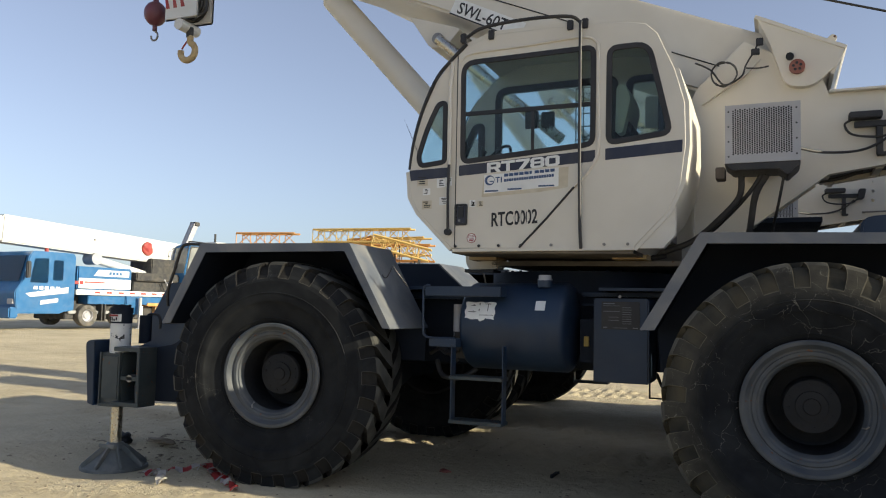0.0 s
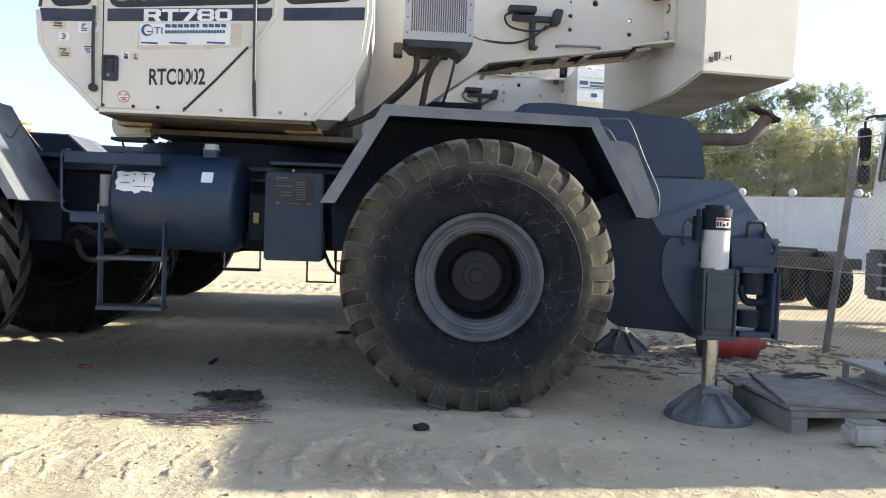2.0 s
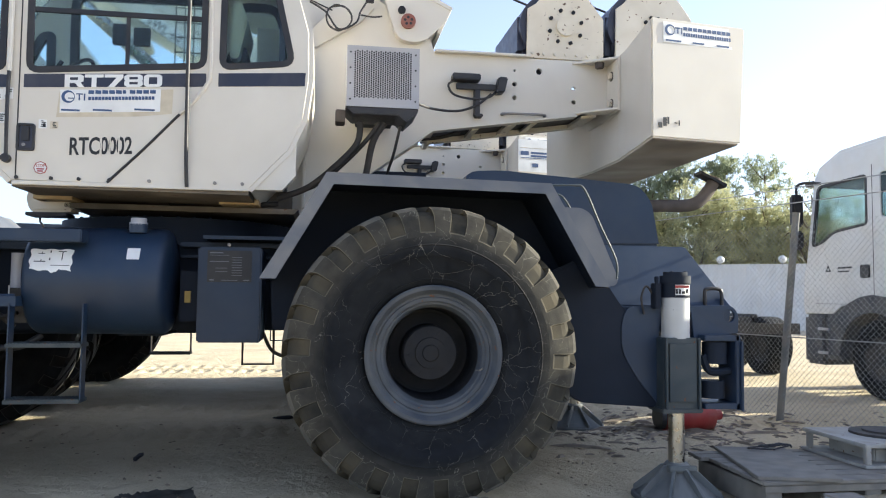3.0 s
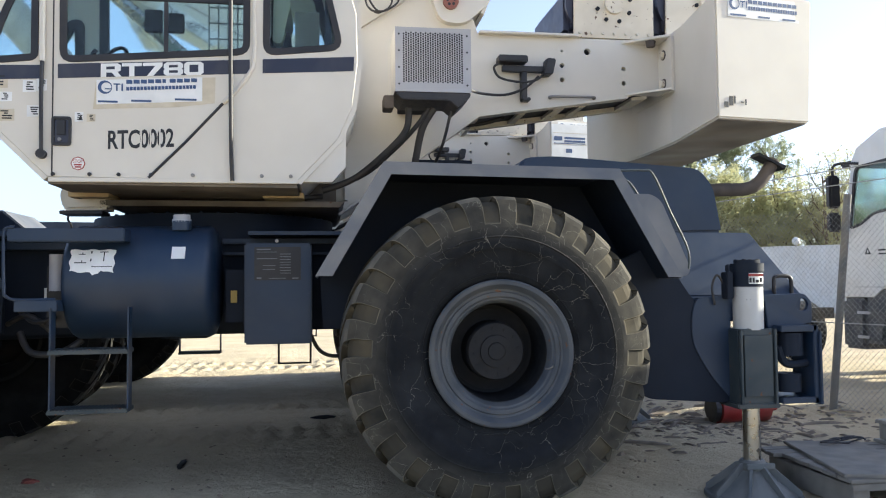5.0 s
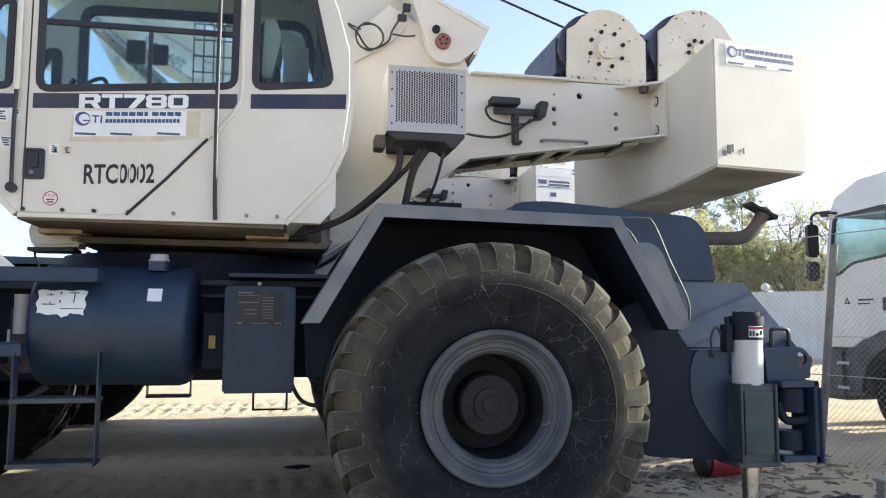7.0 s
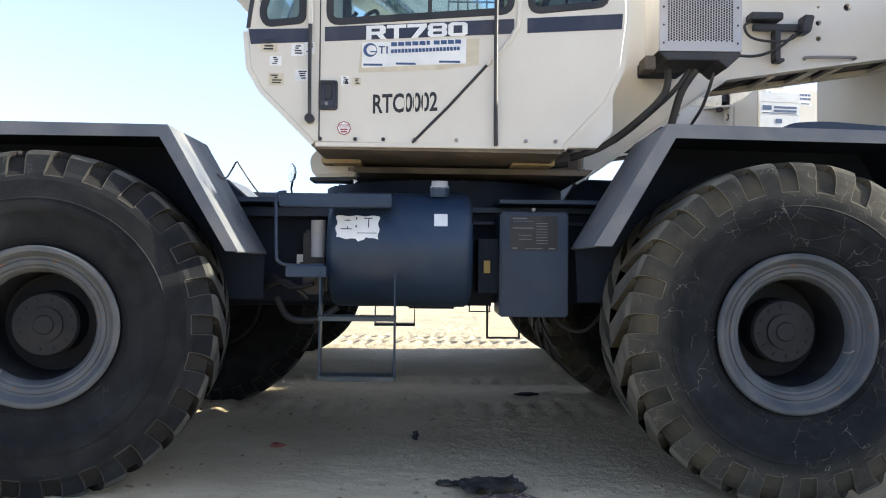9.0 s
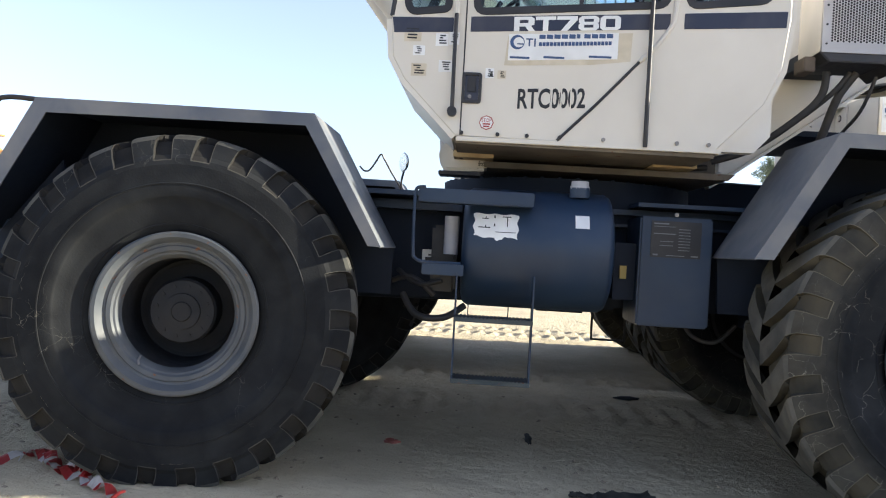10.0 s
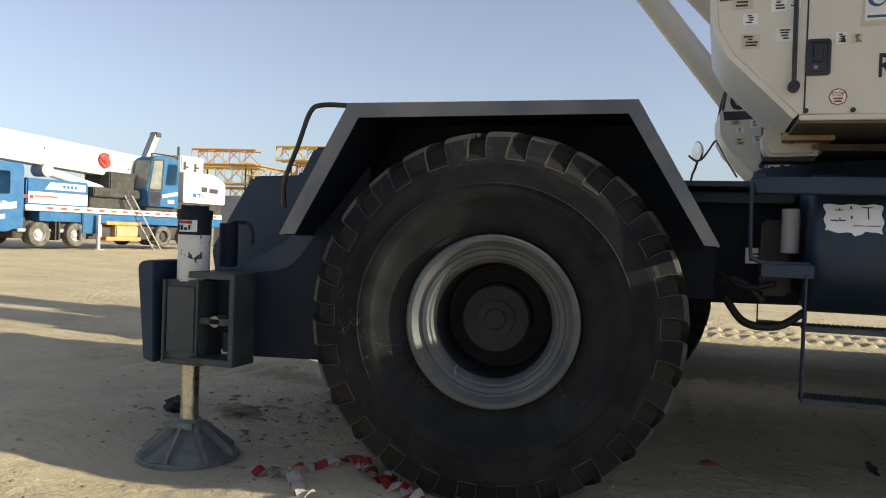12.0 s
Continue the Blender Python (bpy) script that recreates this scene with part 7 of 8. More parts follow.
def build_wall():
    wall = thing("site_wall", "long white corrugated site wall topped with globe lamps", "wall", kind="structure")
    p0, p1 = Vector((-2.1, 41.7, 0)), Vector((46.7, 5.1, 0))
    d = (p1 - p0).normalized()
    n = Vector((-d.y, d.x, 0))
    bm = bmesh.new()
    L = (p1 - p0).length
    cols = []
    k = int(L / 0.2)
    for i in range(k + 1):
        p = p0 + d * (i * L / k) + n * (0.02 if i % 2 else -0.02)
        cols.append((bm.verts.new((p.x, p.y, -0.1)), bm.verts.new((p.x, p.y, 2.85))))
    back = []
    for i in range(k + 1):
        p = p0 + d * (i * L / k) + n * 0.09
        back.append((bm.verts.new((p.x, p.y, -0.1)), bm.verts.new((p.x, p.y, 2.85))))
    for i in range(k):
        bm.faces.new((cols[i][0], cols[i + 1][0], cols[i + 1][1], cols[i][1]))
        bm.faces.new((back[i + 1][0], back[i][0], back[i][1], back[i + 1][1]))
        bm.faces.new((cols[i][1], cols[i + 1][1], back[i + 1][1], back[i][1]))
    part("wall_sheet", bm, WALL_WHITE, wall)
    for s in (21.8, 24.24, 26.33, 28.88, 31.3, 33.8):
        p = p0 + d * s
        bm = bmesh.new()
        bmesh.ops.create_uvsphere(bm, u_segments=16, v_segments=10, radius=0.17)
        bmesh.ops.translate(bm, vec=(p.x, p.y, 3.05), verts=bm.verts)
        lamp = part("globe_lamp", bm, WHITE_PAINT, wall, "white globe lamp", smooth=60)
        part("lamp_stem", cyl((p.x, p.y, 2.8), (p.x, p.y, 2.95), 0.04, n=8), GALV, lamp)
    return wall


build_wall()


def build_tree(x, y, height, spread, leaf, seed, density=1.0, bare=False):
    rng = random.Random(seed)
    th = thing("tree", "bare thin-branched tree behind the white wall" if bare else ("yellowish leafy tree behind the white wall" if leaf is LEAF_PALE else "tall feathery olive-green tree behind the white wall"), "tree", "trees behind the wall", at=(x, y, 0))
    bm = bmesh.new()
    lean = rng.uniform(-0.3, 0.3)
    trunk = [(0, 0, -0.1), (lean * 0.3, 0.1, height * 0.25), (lean * 0.7, 0.0, height * 0.55), (lean, 0.1, height * 0.9)]
    P = curve_points(trunk, 5)
    for a, b, k in zip(P, P[1:], range(len(P))):
        r0, r1 = 0.16 * (1 - k / len(P) * 0.85), 0.16 * (1 - (k + 1) / len(P) * 0.85)
        cyl(a, b, r0, r1, n=8, bm=bm, caps=False)
    tips = []
    for i in range(30 if not bare else 40):
        t = rng.uniform(0.18, 0.98)
        base = P[min(int(t * (len(P) - 1)), len(P) - 1)]
        a = rng.uniform(0, 2 * math.pi)
        reach = spread * (1.05 - 0.55 * t) * rng.uniform(0.55, 1.0)
        rise = rng.uniform(0.4, 1.1) * reach + 0.3
        mid = base + Vector((math.cos(a) * reach * 0.5, math.sin(a) * reach * 0.5, rise * 0.4))
        end = base + Vector((math.cos(a) * reach, math.sin(a) * reach, rise))
        if end.z > height:
            end.z = height - rng.uniform(0, 0.6)
        tube([base, mid, end], 0.028, n=5, bm=bm, smooth_n=3)
        tips += [mid, (mid + end) / 2, end]
        if bare:
            for _ in range(4):
                e2 = end + Vector((rng.uniform(-0.6, 0.6), rng.uniform(-0.6, 0.6), rng.uniform(0.2, 0.9)))
                tube([mid.lerp(end, rng.uniform(0.2, 0.9)), (end + e2) / 2, e2], 0.012, n=4, bm=bm, smooth_n=2)
                tips.append(e2)
    part("trunk", bm, BARK, th, smooth=60)
    verts, faces = [], []
    for tip in tips:
        # upswept sprays of small narrow leaves round each limb
        for _ in range(3 if bare else 7):
            root = tip + Vector((rng.gauss(0, 1), rng.gauss(0, 1), rng.gauss(0, 0.7))) * spread * 0.18
            way = Vector((rng.gauss(0, 0.6), rng.gauss(0, 0.6), rng.uniform(0.1, 1.0))).normalized()
            reach = spread * rng.uniform(0.12, 0.30)
            for _ in range(int((9 if bare else 56) * density)):
                c = root + way * reach * rng.random() + Vector((rng.gauss(0, 1), rng.gauss(0, 1), rng.gauss(0, 1))) * spread * 0.035
                if c.z < height * 0.10:
                    continue
                sz = rng.uniform(0.022, 0.052)
                u = Vector((rng.gauss(0, 1), rng.gauss(0, 1), rng.gauss(0, 1))).normalized()
                v = (u.orthogonal().normalized() + way * 0.6).normalized()
                w = u.cross(v).normalized()
                l, k = sz * rng.uniform(1.4, 2.6), len(verts)
                verts += [c + v * l, c + w * sz * 0.7, c - v * l, c - w * sz * 0.7]
                faces.append((k, k + 1, k + 2, k + 3))
    crown = bpy.data.meshes.new("crown")
    crown.from_pydata(verts, [], faces)
    crown.materials.append(leaf)
    new("crown", crown).parent = th
    return th


for args in ((19.3, 39.0, 8.3, 2.4, LEAF, 1), (21.6, 40.5, 8.9, 2.4, LEAF, 2), (24.0, 40.0, 9.7, 2.3, LEAF, 3), (26.2, 38.5, 10.3, 2.1, LEAF, 4), (28.6, 38.0, 10.2, 2.2, LEAF, 9), (16.5, 40.0, 7.6, 2.4, LEAF, 10),
             (22.4, 34.5, 7.0, 2.9, LEAF_PALE, 5), (25.8, 33.5, 6.7, 2.5, LEAF_PALE, 6), (19.8, 35.0, 6.0, 2.4, LEAF_PALE, 7), (29.0, 33.0, 6.2, 2.4, LEAF_PALE, 14)):
    build_tree(*args)
for args in ((27.2, 31.0, 7.6, 1.7, LEAF_PALE, 21, 0.8, True), (29.4, 31.0, 8.0, 1.8, LEAF_PALE, 22, 0.8, True), (31.5, 30.0, 7.8, 1.8, LEAF_PALE, 23, 0.8, True), (33.8, 29.0, 7.4, 1.8, LEAF_PALE, 24, 0.8, True), (36.5, 27.5, 7.0, 1.8, LEAF_PALE, 25, 0.8, True)):
    build_tree(*args)


# ---------------------------------------------------------------- left side: blue truck crane and lattice sections
def build_truck_crane():
    """Truck crane whose length runs along +x, nose at low x. Seen from its -y side."""
    th = thing("truck_crane", "blue and white truck crane with its boom lowered", "crane", "parked cranes")
    part("deck", B((-4.2, 5.5, -1.3, 1.3, 1.35, 1.55), bevel=0.02), WHITE_PAINT, th, "white deck edge with red marks")
    part("deck_skirt", B((-3.6, 5.6, -1.2, 1.2, 1.0, 1.35), bevel=0.02), BLUE_PAINT, th)
    marks = B(*[(-3.4 + k * 0.55, -3.15 + k * 0.55, -1.306, -1.30, 1.42, 1.49) for k in range(16)])
    ob = part("reflector_marks", marks, RED, th)
    ob["kind"] = "stuff"
    part("chassis", B((-5.8, 5.4, -0.6, 0.6, 0.75, 1.3), bevel=0.02), DARK_STEEL, th)
    prof = rounded([(-6.9, 0.62), (-7.0, 1.4), (-6.75, 1.75), (-6.5, 2.75), (-6.35, 2.9), (-4.7, 2.9), (-4.62, 2.75), (-4.62, 0.75), (-5.0, 0.7), (-5.2, 0.62)], [0.05, 0.1, 0.1, 0.1, 0.1, 0.1, 0.05, 0, 0, 0])
    cab = part("driver_cab", prism(prof, -1.3, 1.3, bevel=0.03), BLUE_PAINT, th, "blue lorry cab with white flashes")
    part("windscreen", strip([(-6.775, 1.78), (-6.53, 2.72)], -1.15, 1.15, -0.02), GLASS_DARK, cab)
    part("side_window", prism(rounded([(-6.45, 1.75), (-6.3, 2.62), (-5.75, 2.65), (-5.75, 1.75)], 0.06), -1.31, -1.295), GLASS_DARK, cab)
    part("side_window", prism(rounded([(-5.55, 1.85), (-5.55, 2.6), (-5.15, 2.6), (-5.15, 1.85)], 0.06), -1.31, -1.295), GLASS_DARK, cab)
    part("white_flash", prism([(-6.6, 1.35), (-4.9, 1.62), (-4.9, 1.40), (-6.4, 1.22)], -1.308, -1.30), WHITE_PAINT, cab)
    part("white_flash", prism([(-6.0, 0.95), (-5.3, 1.05), (-5.3, 1.2), (-6.0, 1.1)], -1.308, -1.30), WHITE_PAINT, cab)
    part("name_bar", bars([(-6.3 + k * 0.22, -6.14 + k * 0.22, 1.50, 1.62) for k in range(5)], -1.30, 0.008), WHITE_PAINT, cab)
    part("headlight", B((-6.99, -6.85, -1.2, -0.85, 0.95, 1.15), bevel=0.02), ALU, cab)
    part("bumper", B((-6.8, -6.45, -1.3, 1.3, 0.45, 0.85), bevel=0.05), BLUE_PAINT, th)
    part("wing_mirror", B((-6.75, -6.6, -1.6, -1.45, 1.9, 2.5), bevel=0.03), BLACK, cab)
    part("beacon", cyl((-5.6, -0.9, 2.9), (-5.6, -0.9, 3.05), 0.07, n=12), RED, cab)
    part("engine_cover", B((-4.1, -1.6, -1.2, 1.2, 1.55, 2.45), bevel=0.05), BLUE_PAINT, th, "blue side locker with a white panel")
    part("white_panel", B((-4.05, -1.65, -1.207, -1.20, 1.6, 2.0)), WHITE_PAINT, th)
    part("white_panel", prism([(-3.4, 2.1), (-1.75, 2.1), (-1.75, 2.35), (-3.2, 2.35)], -1.208, -1.20), WHITE_PAINT, th)
    part("panel_bar", bars([(-2.7 + k * 0.16, -2.59 + k * 0.16, 2.17, 2.28) for k in range(4)], -1.208, 0.004), BLUE_PAINT, th)
    part("panel_mark", bars([(-4.3, -4.05, 1.75, 1.88), (-4.0, -3.85, 1.75, 1.88), (-3.8, -2.9, 1.82, 1.87)], -1.207, 0.004), RED, th)
    # boom, lifting a little towards its head over the driver's cab
    a = radians(3.0)
    d, up = Vector((-math.cos(a), 0, math.sin(a))), Vector((math.sin(a), 0, math.cos(a)))
    o = Vector((2.6, 0, 3.16))

    def sec(s0, s1, lo, hi, w):
        pts = [o + d * s + up * h for s, h in ((s0, lo), (s1, lo), (s1, hi), (s0, hi))]
        return prism([(p.x, p.z) for p in pts], -w, w, bevel=0.05)

    boom = part("boom", sec(-0.6, 9.3, -0.45, 0.55, 0.42), WHITE_PAINT, th, "white telescopic boom")
    part("boom_head", sec(9.2, 10.1, -0.35, 0.5, 0.36), WHITE_PAINT, boom)
    part("head_sheave", cyl((-7.3, -0.4, 3.8), (-7.3, 0.4, 3.8), 0.24, n=20), DARK_STEEL, boom)
    part("boom_bar", bars([(-2.9, -2.82, 3.55, 3.62), (0.9, 0.98, 3.15, 3.2)], -0.42), INK, boom)
    rag = bmesh.new()
    bmesh.ops.create_icosphere(rag, subdivisions=3, radius=0.28)
    for v in rag.verts:
        v.co *= 1 + 0.35 * noise.noise(v.co * 5)
        v.co.y *= 0.35
    bmesh.ops.translate(rag, vec=(-0.24, -0.46, 3.42), verts=rag.verts)
    part("red_rag", rag, RED, boom, "crumpled red cloth tied on the boom")
    part("lift_cylinder", cyl((1.3, -0.25, 2.0), (-2.76, -0.25, 2.82), 0.16, n=20), WHITE_PAINT, th, "white lift cylinder", smooth=40)
    part("cylinder_eye", cyl((-2.76, -0.5, 2.82), (-2.76, 0.1, 2.82), 0.24, n=20), ALU, th, smooth=40)
    part("slewing_deck", B((1.2, 5.6, -1.15, 1.15, 1.55, 2.0), (-1.2, 1.2, -0.8, 0.8, 1.55, 2.1), bevel=0.03), DARK_STEEL, th)
    oc = part("operator_cab", prism(rounded([(1.75, 1.75), (1.62, 2.4), (1.85, 3.6), (2.05, 3.75), (3.3, 3.72), (3.35, 1.75)], [0.05, 0.1, 0.15, 0.15, 0.1, 0.05]), -1.35, -0.5, bevel=0.03), BLUE_PAINT, th, "blue crane operator cab")
    part("windscreen", strip([(1.635, 2.42), (1.85, 3.56)], -1.3, -0.55, -0.02), REFLECTION_GLASS, oc)
    part("side_window", prism(rounded([(1.74, 2.42), (1.96, 3.58), (2.44, 3.60), (2.36, 2.42)], 0.06), -1.362, -1.345), REFLECTION_GLASS, oc, "front side glass with a painted grey reflection")
    part("window_frame", plate(rounded([(1.68, 2.36), (1.92, 3.64), (2.50, 3.66), (2.42, 2.36)], 0.07), (rounded([(1.76, 2.44), (1.97, 3.56), (2.42, 3.58), (2.34, 2.44)], 0.06),), -1.366, 0.016), DARK_STEEL, oc)
    part("cab_foot", prism([(1.72, 1.78), (1.64, 2.34), (2.40, 2.34), (2.32, 1.78)], -1.354, -1.349), STRIPE, oc, "dark lower cab corner")
    part("side_window", prism(rounded([(2.58, 2.62), (2.72, 3.5), (3.22, 3.5), (3.22, 2.68)], 0.06), -1.362, -1.345), GLASS_DARK, oc)
    part("mirror_arm", tube([(1.9, -1.3, 3.7), (1.7, -1.45, 3.72), (1.68, -1.45, 3.4)], 0.02), BLACK, oc)
    part("white_flash", prism([(2.45, 2.1), (3.3, 2.25), (3.3, 2.4), (2.45, 2.25)], -1.358, -1.35), WHITE_PAINT, oc)
    part("white_flash", bars([(2.75, 3.1, 1.9, 2.05)], -1.35, 0.006), WHITE_PAINT, oc)
    part("cab_rail", tube([(1.9, -1.3, 3.77), (1.95, -1.3, 3.85), (3.2, -1.3, 3.83), (3.25, -1.3, 3.72)], 0.025), BLACK, oc)
    oc.location = (-0.6, 0, 0)
    cab.location = (0.36, 0, 0)
    # dark box that fills the space under the deck in place of its shade
    part("underbody", B((-4.4, 5.3, -0.95, 0.95, 0.40, 1.0), bevel=0.03), DARK_STEEL, th, "undercarriage box, dark for the shade below the deck")
    part("axle_beam", B((-4.3, -1.9, -1.05, -0.95, 0.62, 0.74), (-2.95, -2.75, -1.1, -0.95, 0.5, 1.0), bevel=0.02), GALV, th)
    for xx in (-2.85, -1.98, -3.0):
        part("mud_flap", B((xx, xx + 0.05, -1.24, -0.9, 0.35, 1.0)), DARK_STEEL, th)
    part("turret_frame", B((-1.2, 1.1, -1.0, 1.0, 2.0, 2.35), (-0.2, 1.1, -0.7, 0.7, 2.3, 3.0), bevel=0.04), DARK_STEEL, th, "dark slewing frame")
    cw = part("counterweight", prism(rounded([(3.2, 2.0), (5.8, 2.0), (5.8, 2.95), (5.0, 3.3), (3.2, 3.3)], 0.1), -1.2, 1.2, bevel=0.03), WHITE_PAINT, th, "white counterweight housing")
    part("winch_housing", B((3.3, 4.7, -0.9, 0.9, 3.3, 4.0), bevel=0.05), WHITE_PAINT, cw)
    part("winch_fitting", B((3.45, 3.6, -0.92, -0.9, 3.4, 3.75), (3.5, 3.75, -0.92, -0.9, 3.48, 3.56), (4.1, 4.22, -0.92, -0.9, 3.35, 3.72), (4.15, 4.4, -0.92, -0.9, 3.5, 3.58)), DARK_STEEL, cw)
    part("beacon_post", cyl((4.4, 0.3, 4.0), (4.4, 0.3, 4.5), 0.05, n=8), DARK_STEEL, cw)
    part("vent", B((4.25, 4.6, -1.207, -1.2, 2.5, 2.72), (4.75, 5.3, -1.207, -1.2, 2.48, 2.68)), DARK_STEEL, cw)
    part("panel_mark", bars([(3.75, 3.95, 2.25, 2.42), (4.0, 4.25, 2.36, 2.42), (4.1, 4.16, 2.25, 2.36), (4.32, 4.38, 2.25, 2.42)], -1.2, 0.006), BLUE_PAINT, cw)
    part("mast_frame", prism([(2.2, 3.3), (2.45, 3.3), (3.2, 4.8), (2.95, 4.9)], 0.2, 0.5), ALU, th, "folded aluminium frame")
    part("mast_tip", B((2.95, 3.25, 0.15, 0.55, 4.75, 4.95), bevel=0.03), DARK_STEEL, th)
    for xx in (-3.59, -2.1, 2.1, 3.45):
        for sy in (-1, 1):
            road_wheel(th, xx, sy * 1.08, 0.55, 0.42, 0.34, "y", ALU if xx < 0 else DARK_STEEL, ROAD_TYRE)
    part("leg_box", B((-1.9, -1.1, -1.28, 1.28, 0.6, 1.35), bevel=0.03), BLUE_PAINT, th)
    part("outrigger_leg", cyl((-1.34, -1.45, 0.05), (-1.34, -1.45, 1.3), 0.07, n=12), ALU, th)
    part("leg_foot", cyl((-1.34, -1.45, -0.02), (-1.34, -1.45, 0.06), 0.22, n=16), ALU, th)
    part("leg_warning", B((-1.42, -1.26, -1.53, -1.515, 0.5, 0.95)), WHITE_PAINT, th)
    part("pipe_rack", B((-0.8, 0.9, -1.25, -0.9, 0.35, 0.5), (-0.8, 0.9, -1.25, -0.9, 0.95, 1.08), bevel=0.02), ORANGE, th, "orange rails below the deck")
    part("rack_load", B((-0.3, 0.8, -1.2, -0.9, 0.5, 0.95), bevel=0.04), TIMBER, th)
    lad = part("ladder", cyl((0.25, -1.38, 2.1), (1.5, -1.75, -0.05), 0.03, n=8), ALU, th, "leaning aluminium ladder")
    part("ladder_rail", cyl((0.25, -1.0, 2.1), (1.5, -1.35, -0.05), 0.03, n=8), ALU, lad)
    for k in range(8):
        t = (k + 0.5) / 8
        part("rung", cyl((0.25 + 1.25 * t, -1.38 - 0.37 * t, 2.1 - 2.15 * t), (0.25 + 1.25 * t, -1.0 - 0.35 * t, 2.1 - 2.15 * t), 0.02, n=6), ALU, lad)
    return th


truck_crane = build_truck_crane()
truck_crane.matrix_basis = pose(-23.55, 18.98, 0.38, 0, 0, 84)


def build_lattice(x, y, z, yaw, length, size, mat, label):
    th = thing("lattice_section", label, "lattice boom", "stacked lattice sections", at=(x, y, z))
    th.rotation_euler = (0, 0, radians(yaw))
    h = size / 2
    for sy in (-h, h):
        for sz in (0, size):
            part("chord", cyl((-length / 2, sy, sz), (length / 2, sy, sz), 0.07, n=8), mat, th)
    k = int(length / size)
    for i in range(k):
        u0, u1 = -length / 2 + i * length / k, -length / 2 + (i + 1) * length / k
        for a, b in (((u0, -h, 0), (u1, -h, size)), ((u0, h, size), (u1, h, 0)), ((u0, -h, size), (u1, h, size)), ((u0, -h, 0), (u0, -h, size)), ((u0, h, 0), (u0, h, size)), ((u0, -h, size), (u0, h, size)), ((u0, -h, 0), (u0, h, 0))):
            part("lacing", cyl(a, b, 0.035, n=6), mat, th)
    for sy in (-h, h):
        part("prop", cyl((-length * 0.35, sy, -z), (-length * 0.35, sy, 0), 0.06, n=6), DARK_STEEL, th)
        part("prop", cyl((length * 0.35, sy, -z), (length * 0.35, sy, 0), 0.06, n=6), DARK_STEEL, th)
    return th


for args in ((-32.6, 40.5, 5.7, 10, 4.6, 1.0, ORANGE), (-32.4, 40.5, 4.4, 10, 4.8, 1.1, GOLD), (-32.0, 42.0, 3.0, 12, 5.4, 1.2, ORANGE), (-24.9, 41.0, 6.0, 6, 7.4, 0.9, GOLD), (-23.6, 41.5, 4.7, 6, 7.4, 1.1, ORANGE), (-23.9, 43.0, 5.2, -4, 6.4, 1.2, GOLD), (-40.0, 40.0, 4.2, 14, 7.0, 1.2, GOLD)):
    build_lattice(*args, ("orange" if args[-1] is ORANGE else "yellow") + " lattice boom section stacked in the yard")
for x, y, z, yaw, tip, length, mat in ((-21.6, 40.2, 5.1, 20, 14, 4.0, GOLD), (-26.4, 42.4, 5.4, -12, -8, 4.4, ORANGE), (-30.6, 42.8, 4.9, 25, 10, 3.6, GOLD)):
    lat = build_lattice(x, y, z, yaw, length, 0.8, mat, "tilted " + ("orange" if mat is ORANGE else "yellow") + " lattice piece on the stack")
    lat.rotation_euler = (0, radians(tip), radians(yaw))
store = thing("container", "grey steel container standing in the yard", "container", at=(-24.0, 30.0, 0.24))
part("container_box", B((-1.2, 1.2, -1.2, 1.2, 0.0, 2.75), bevel=0.02), CONTAINER, store)
part("corner_post", B((-1.23, -1.1, -1.23, -1.1, 0.0, 2.78), (1.1, 1.23, -1.23, -1.1, 0.0, 2.78), (-1.2, 1.2, -1.23, -1.15, 2.62, 2.78)), CONTAINER, store)


# ---------------------------------------------------------------- near clutter
def build_pallet():
    th = thing("wooden_platform", "weathered grey plank platform lying on the sand", "pallet", at=(5.30, -1.47, -0.045))
    for xx in (-1.02, -0.30, 0.45, 1.15):
        part("bearer", B((xx - 0.06, xx + 0.06, -0.46, 0.46, -0.04, 0.112), bevel=0.006), GREYWOOD, th)
    part("edge_beam", B((-1.10, 1.28, -0.49, -0.45, 0.085, 0.132), bevel=0.004), GREYWOOD, th)
    rng = random.Random(11)
    y = -0.50
    while y < 0.47:
        w = rng.uniform(0.13, 0.18)
        part("plank", B((-1.12 + rng.uniform(-0.03, 0.03), 1.30 + rng.uniform(-0.03, 0.03), y, min(y + w - 0.014, 0.52), 0.134 + rng.uniform(0, 0.004), 0.16), bevel=0.004), GREYWOOD, th)
        y += w
    return th


build_pallet()
sheet = tagged(part("plywood_sheet", B((-0.27, 0.27, -0.53, 0.53, 0.0, 0.022), bevel=0.004), GREYWOOD, None, m=pose(4.56, -1.46, 0.117, 0, 0, -13)), "grey plywood sheet lying on the platform", "plywood")
frame_th = thing("metal_frame", "dirty white metal housing standing on the platform", "metal frame", at=(5.5, -1.32, 0.117))
part("base_plate", B((-0.38, 0.52, -0.38, 0.38, 0.0, 0.022), bevel=0.004), DIRTY_WHITE, frame_th)
for a, b, c, d in ((-0.35, -0.31, -0.35, -0.31), (0.45, 0.49, -0.35, -0.31), (-0.35, -0.31, 0.31, 0.35), (0.45, 0.49, 0.31, 0.35)):
    part("leg", B((a, b, c, d, 0.022, 0.14), bevel=0.004), DIRTY_WHITE, frame_th)
part("panel", B((-0.14, 0.45, -0.345, -0.325, 0.022, 0.14), bevel=0.003), DIRTY_WHITE, frame_th)
part("inner_box", B((-0.22, 0.40, -0.26, 0.26, 0.022, 0.12), bevel=0.01), DIRTY_WHITE, frame_th)
part("cover", B((-0.37, 0.51, -0.37, 0.37, 0.14, 0.168), bevel=0.006), DIRTY_WHITE, frame_th)
bm = bmesh.new()
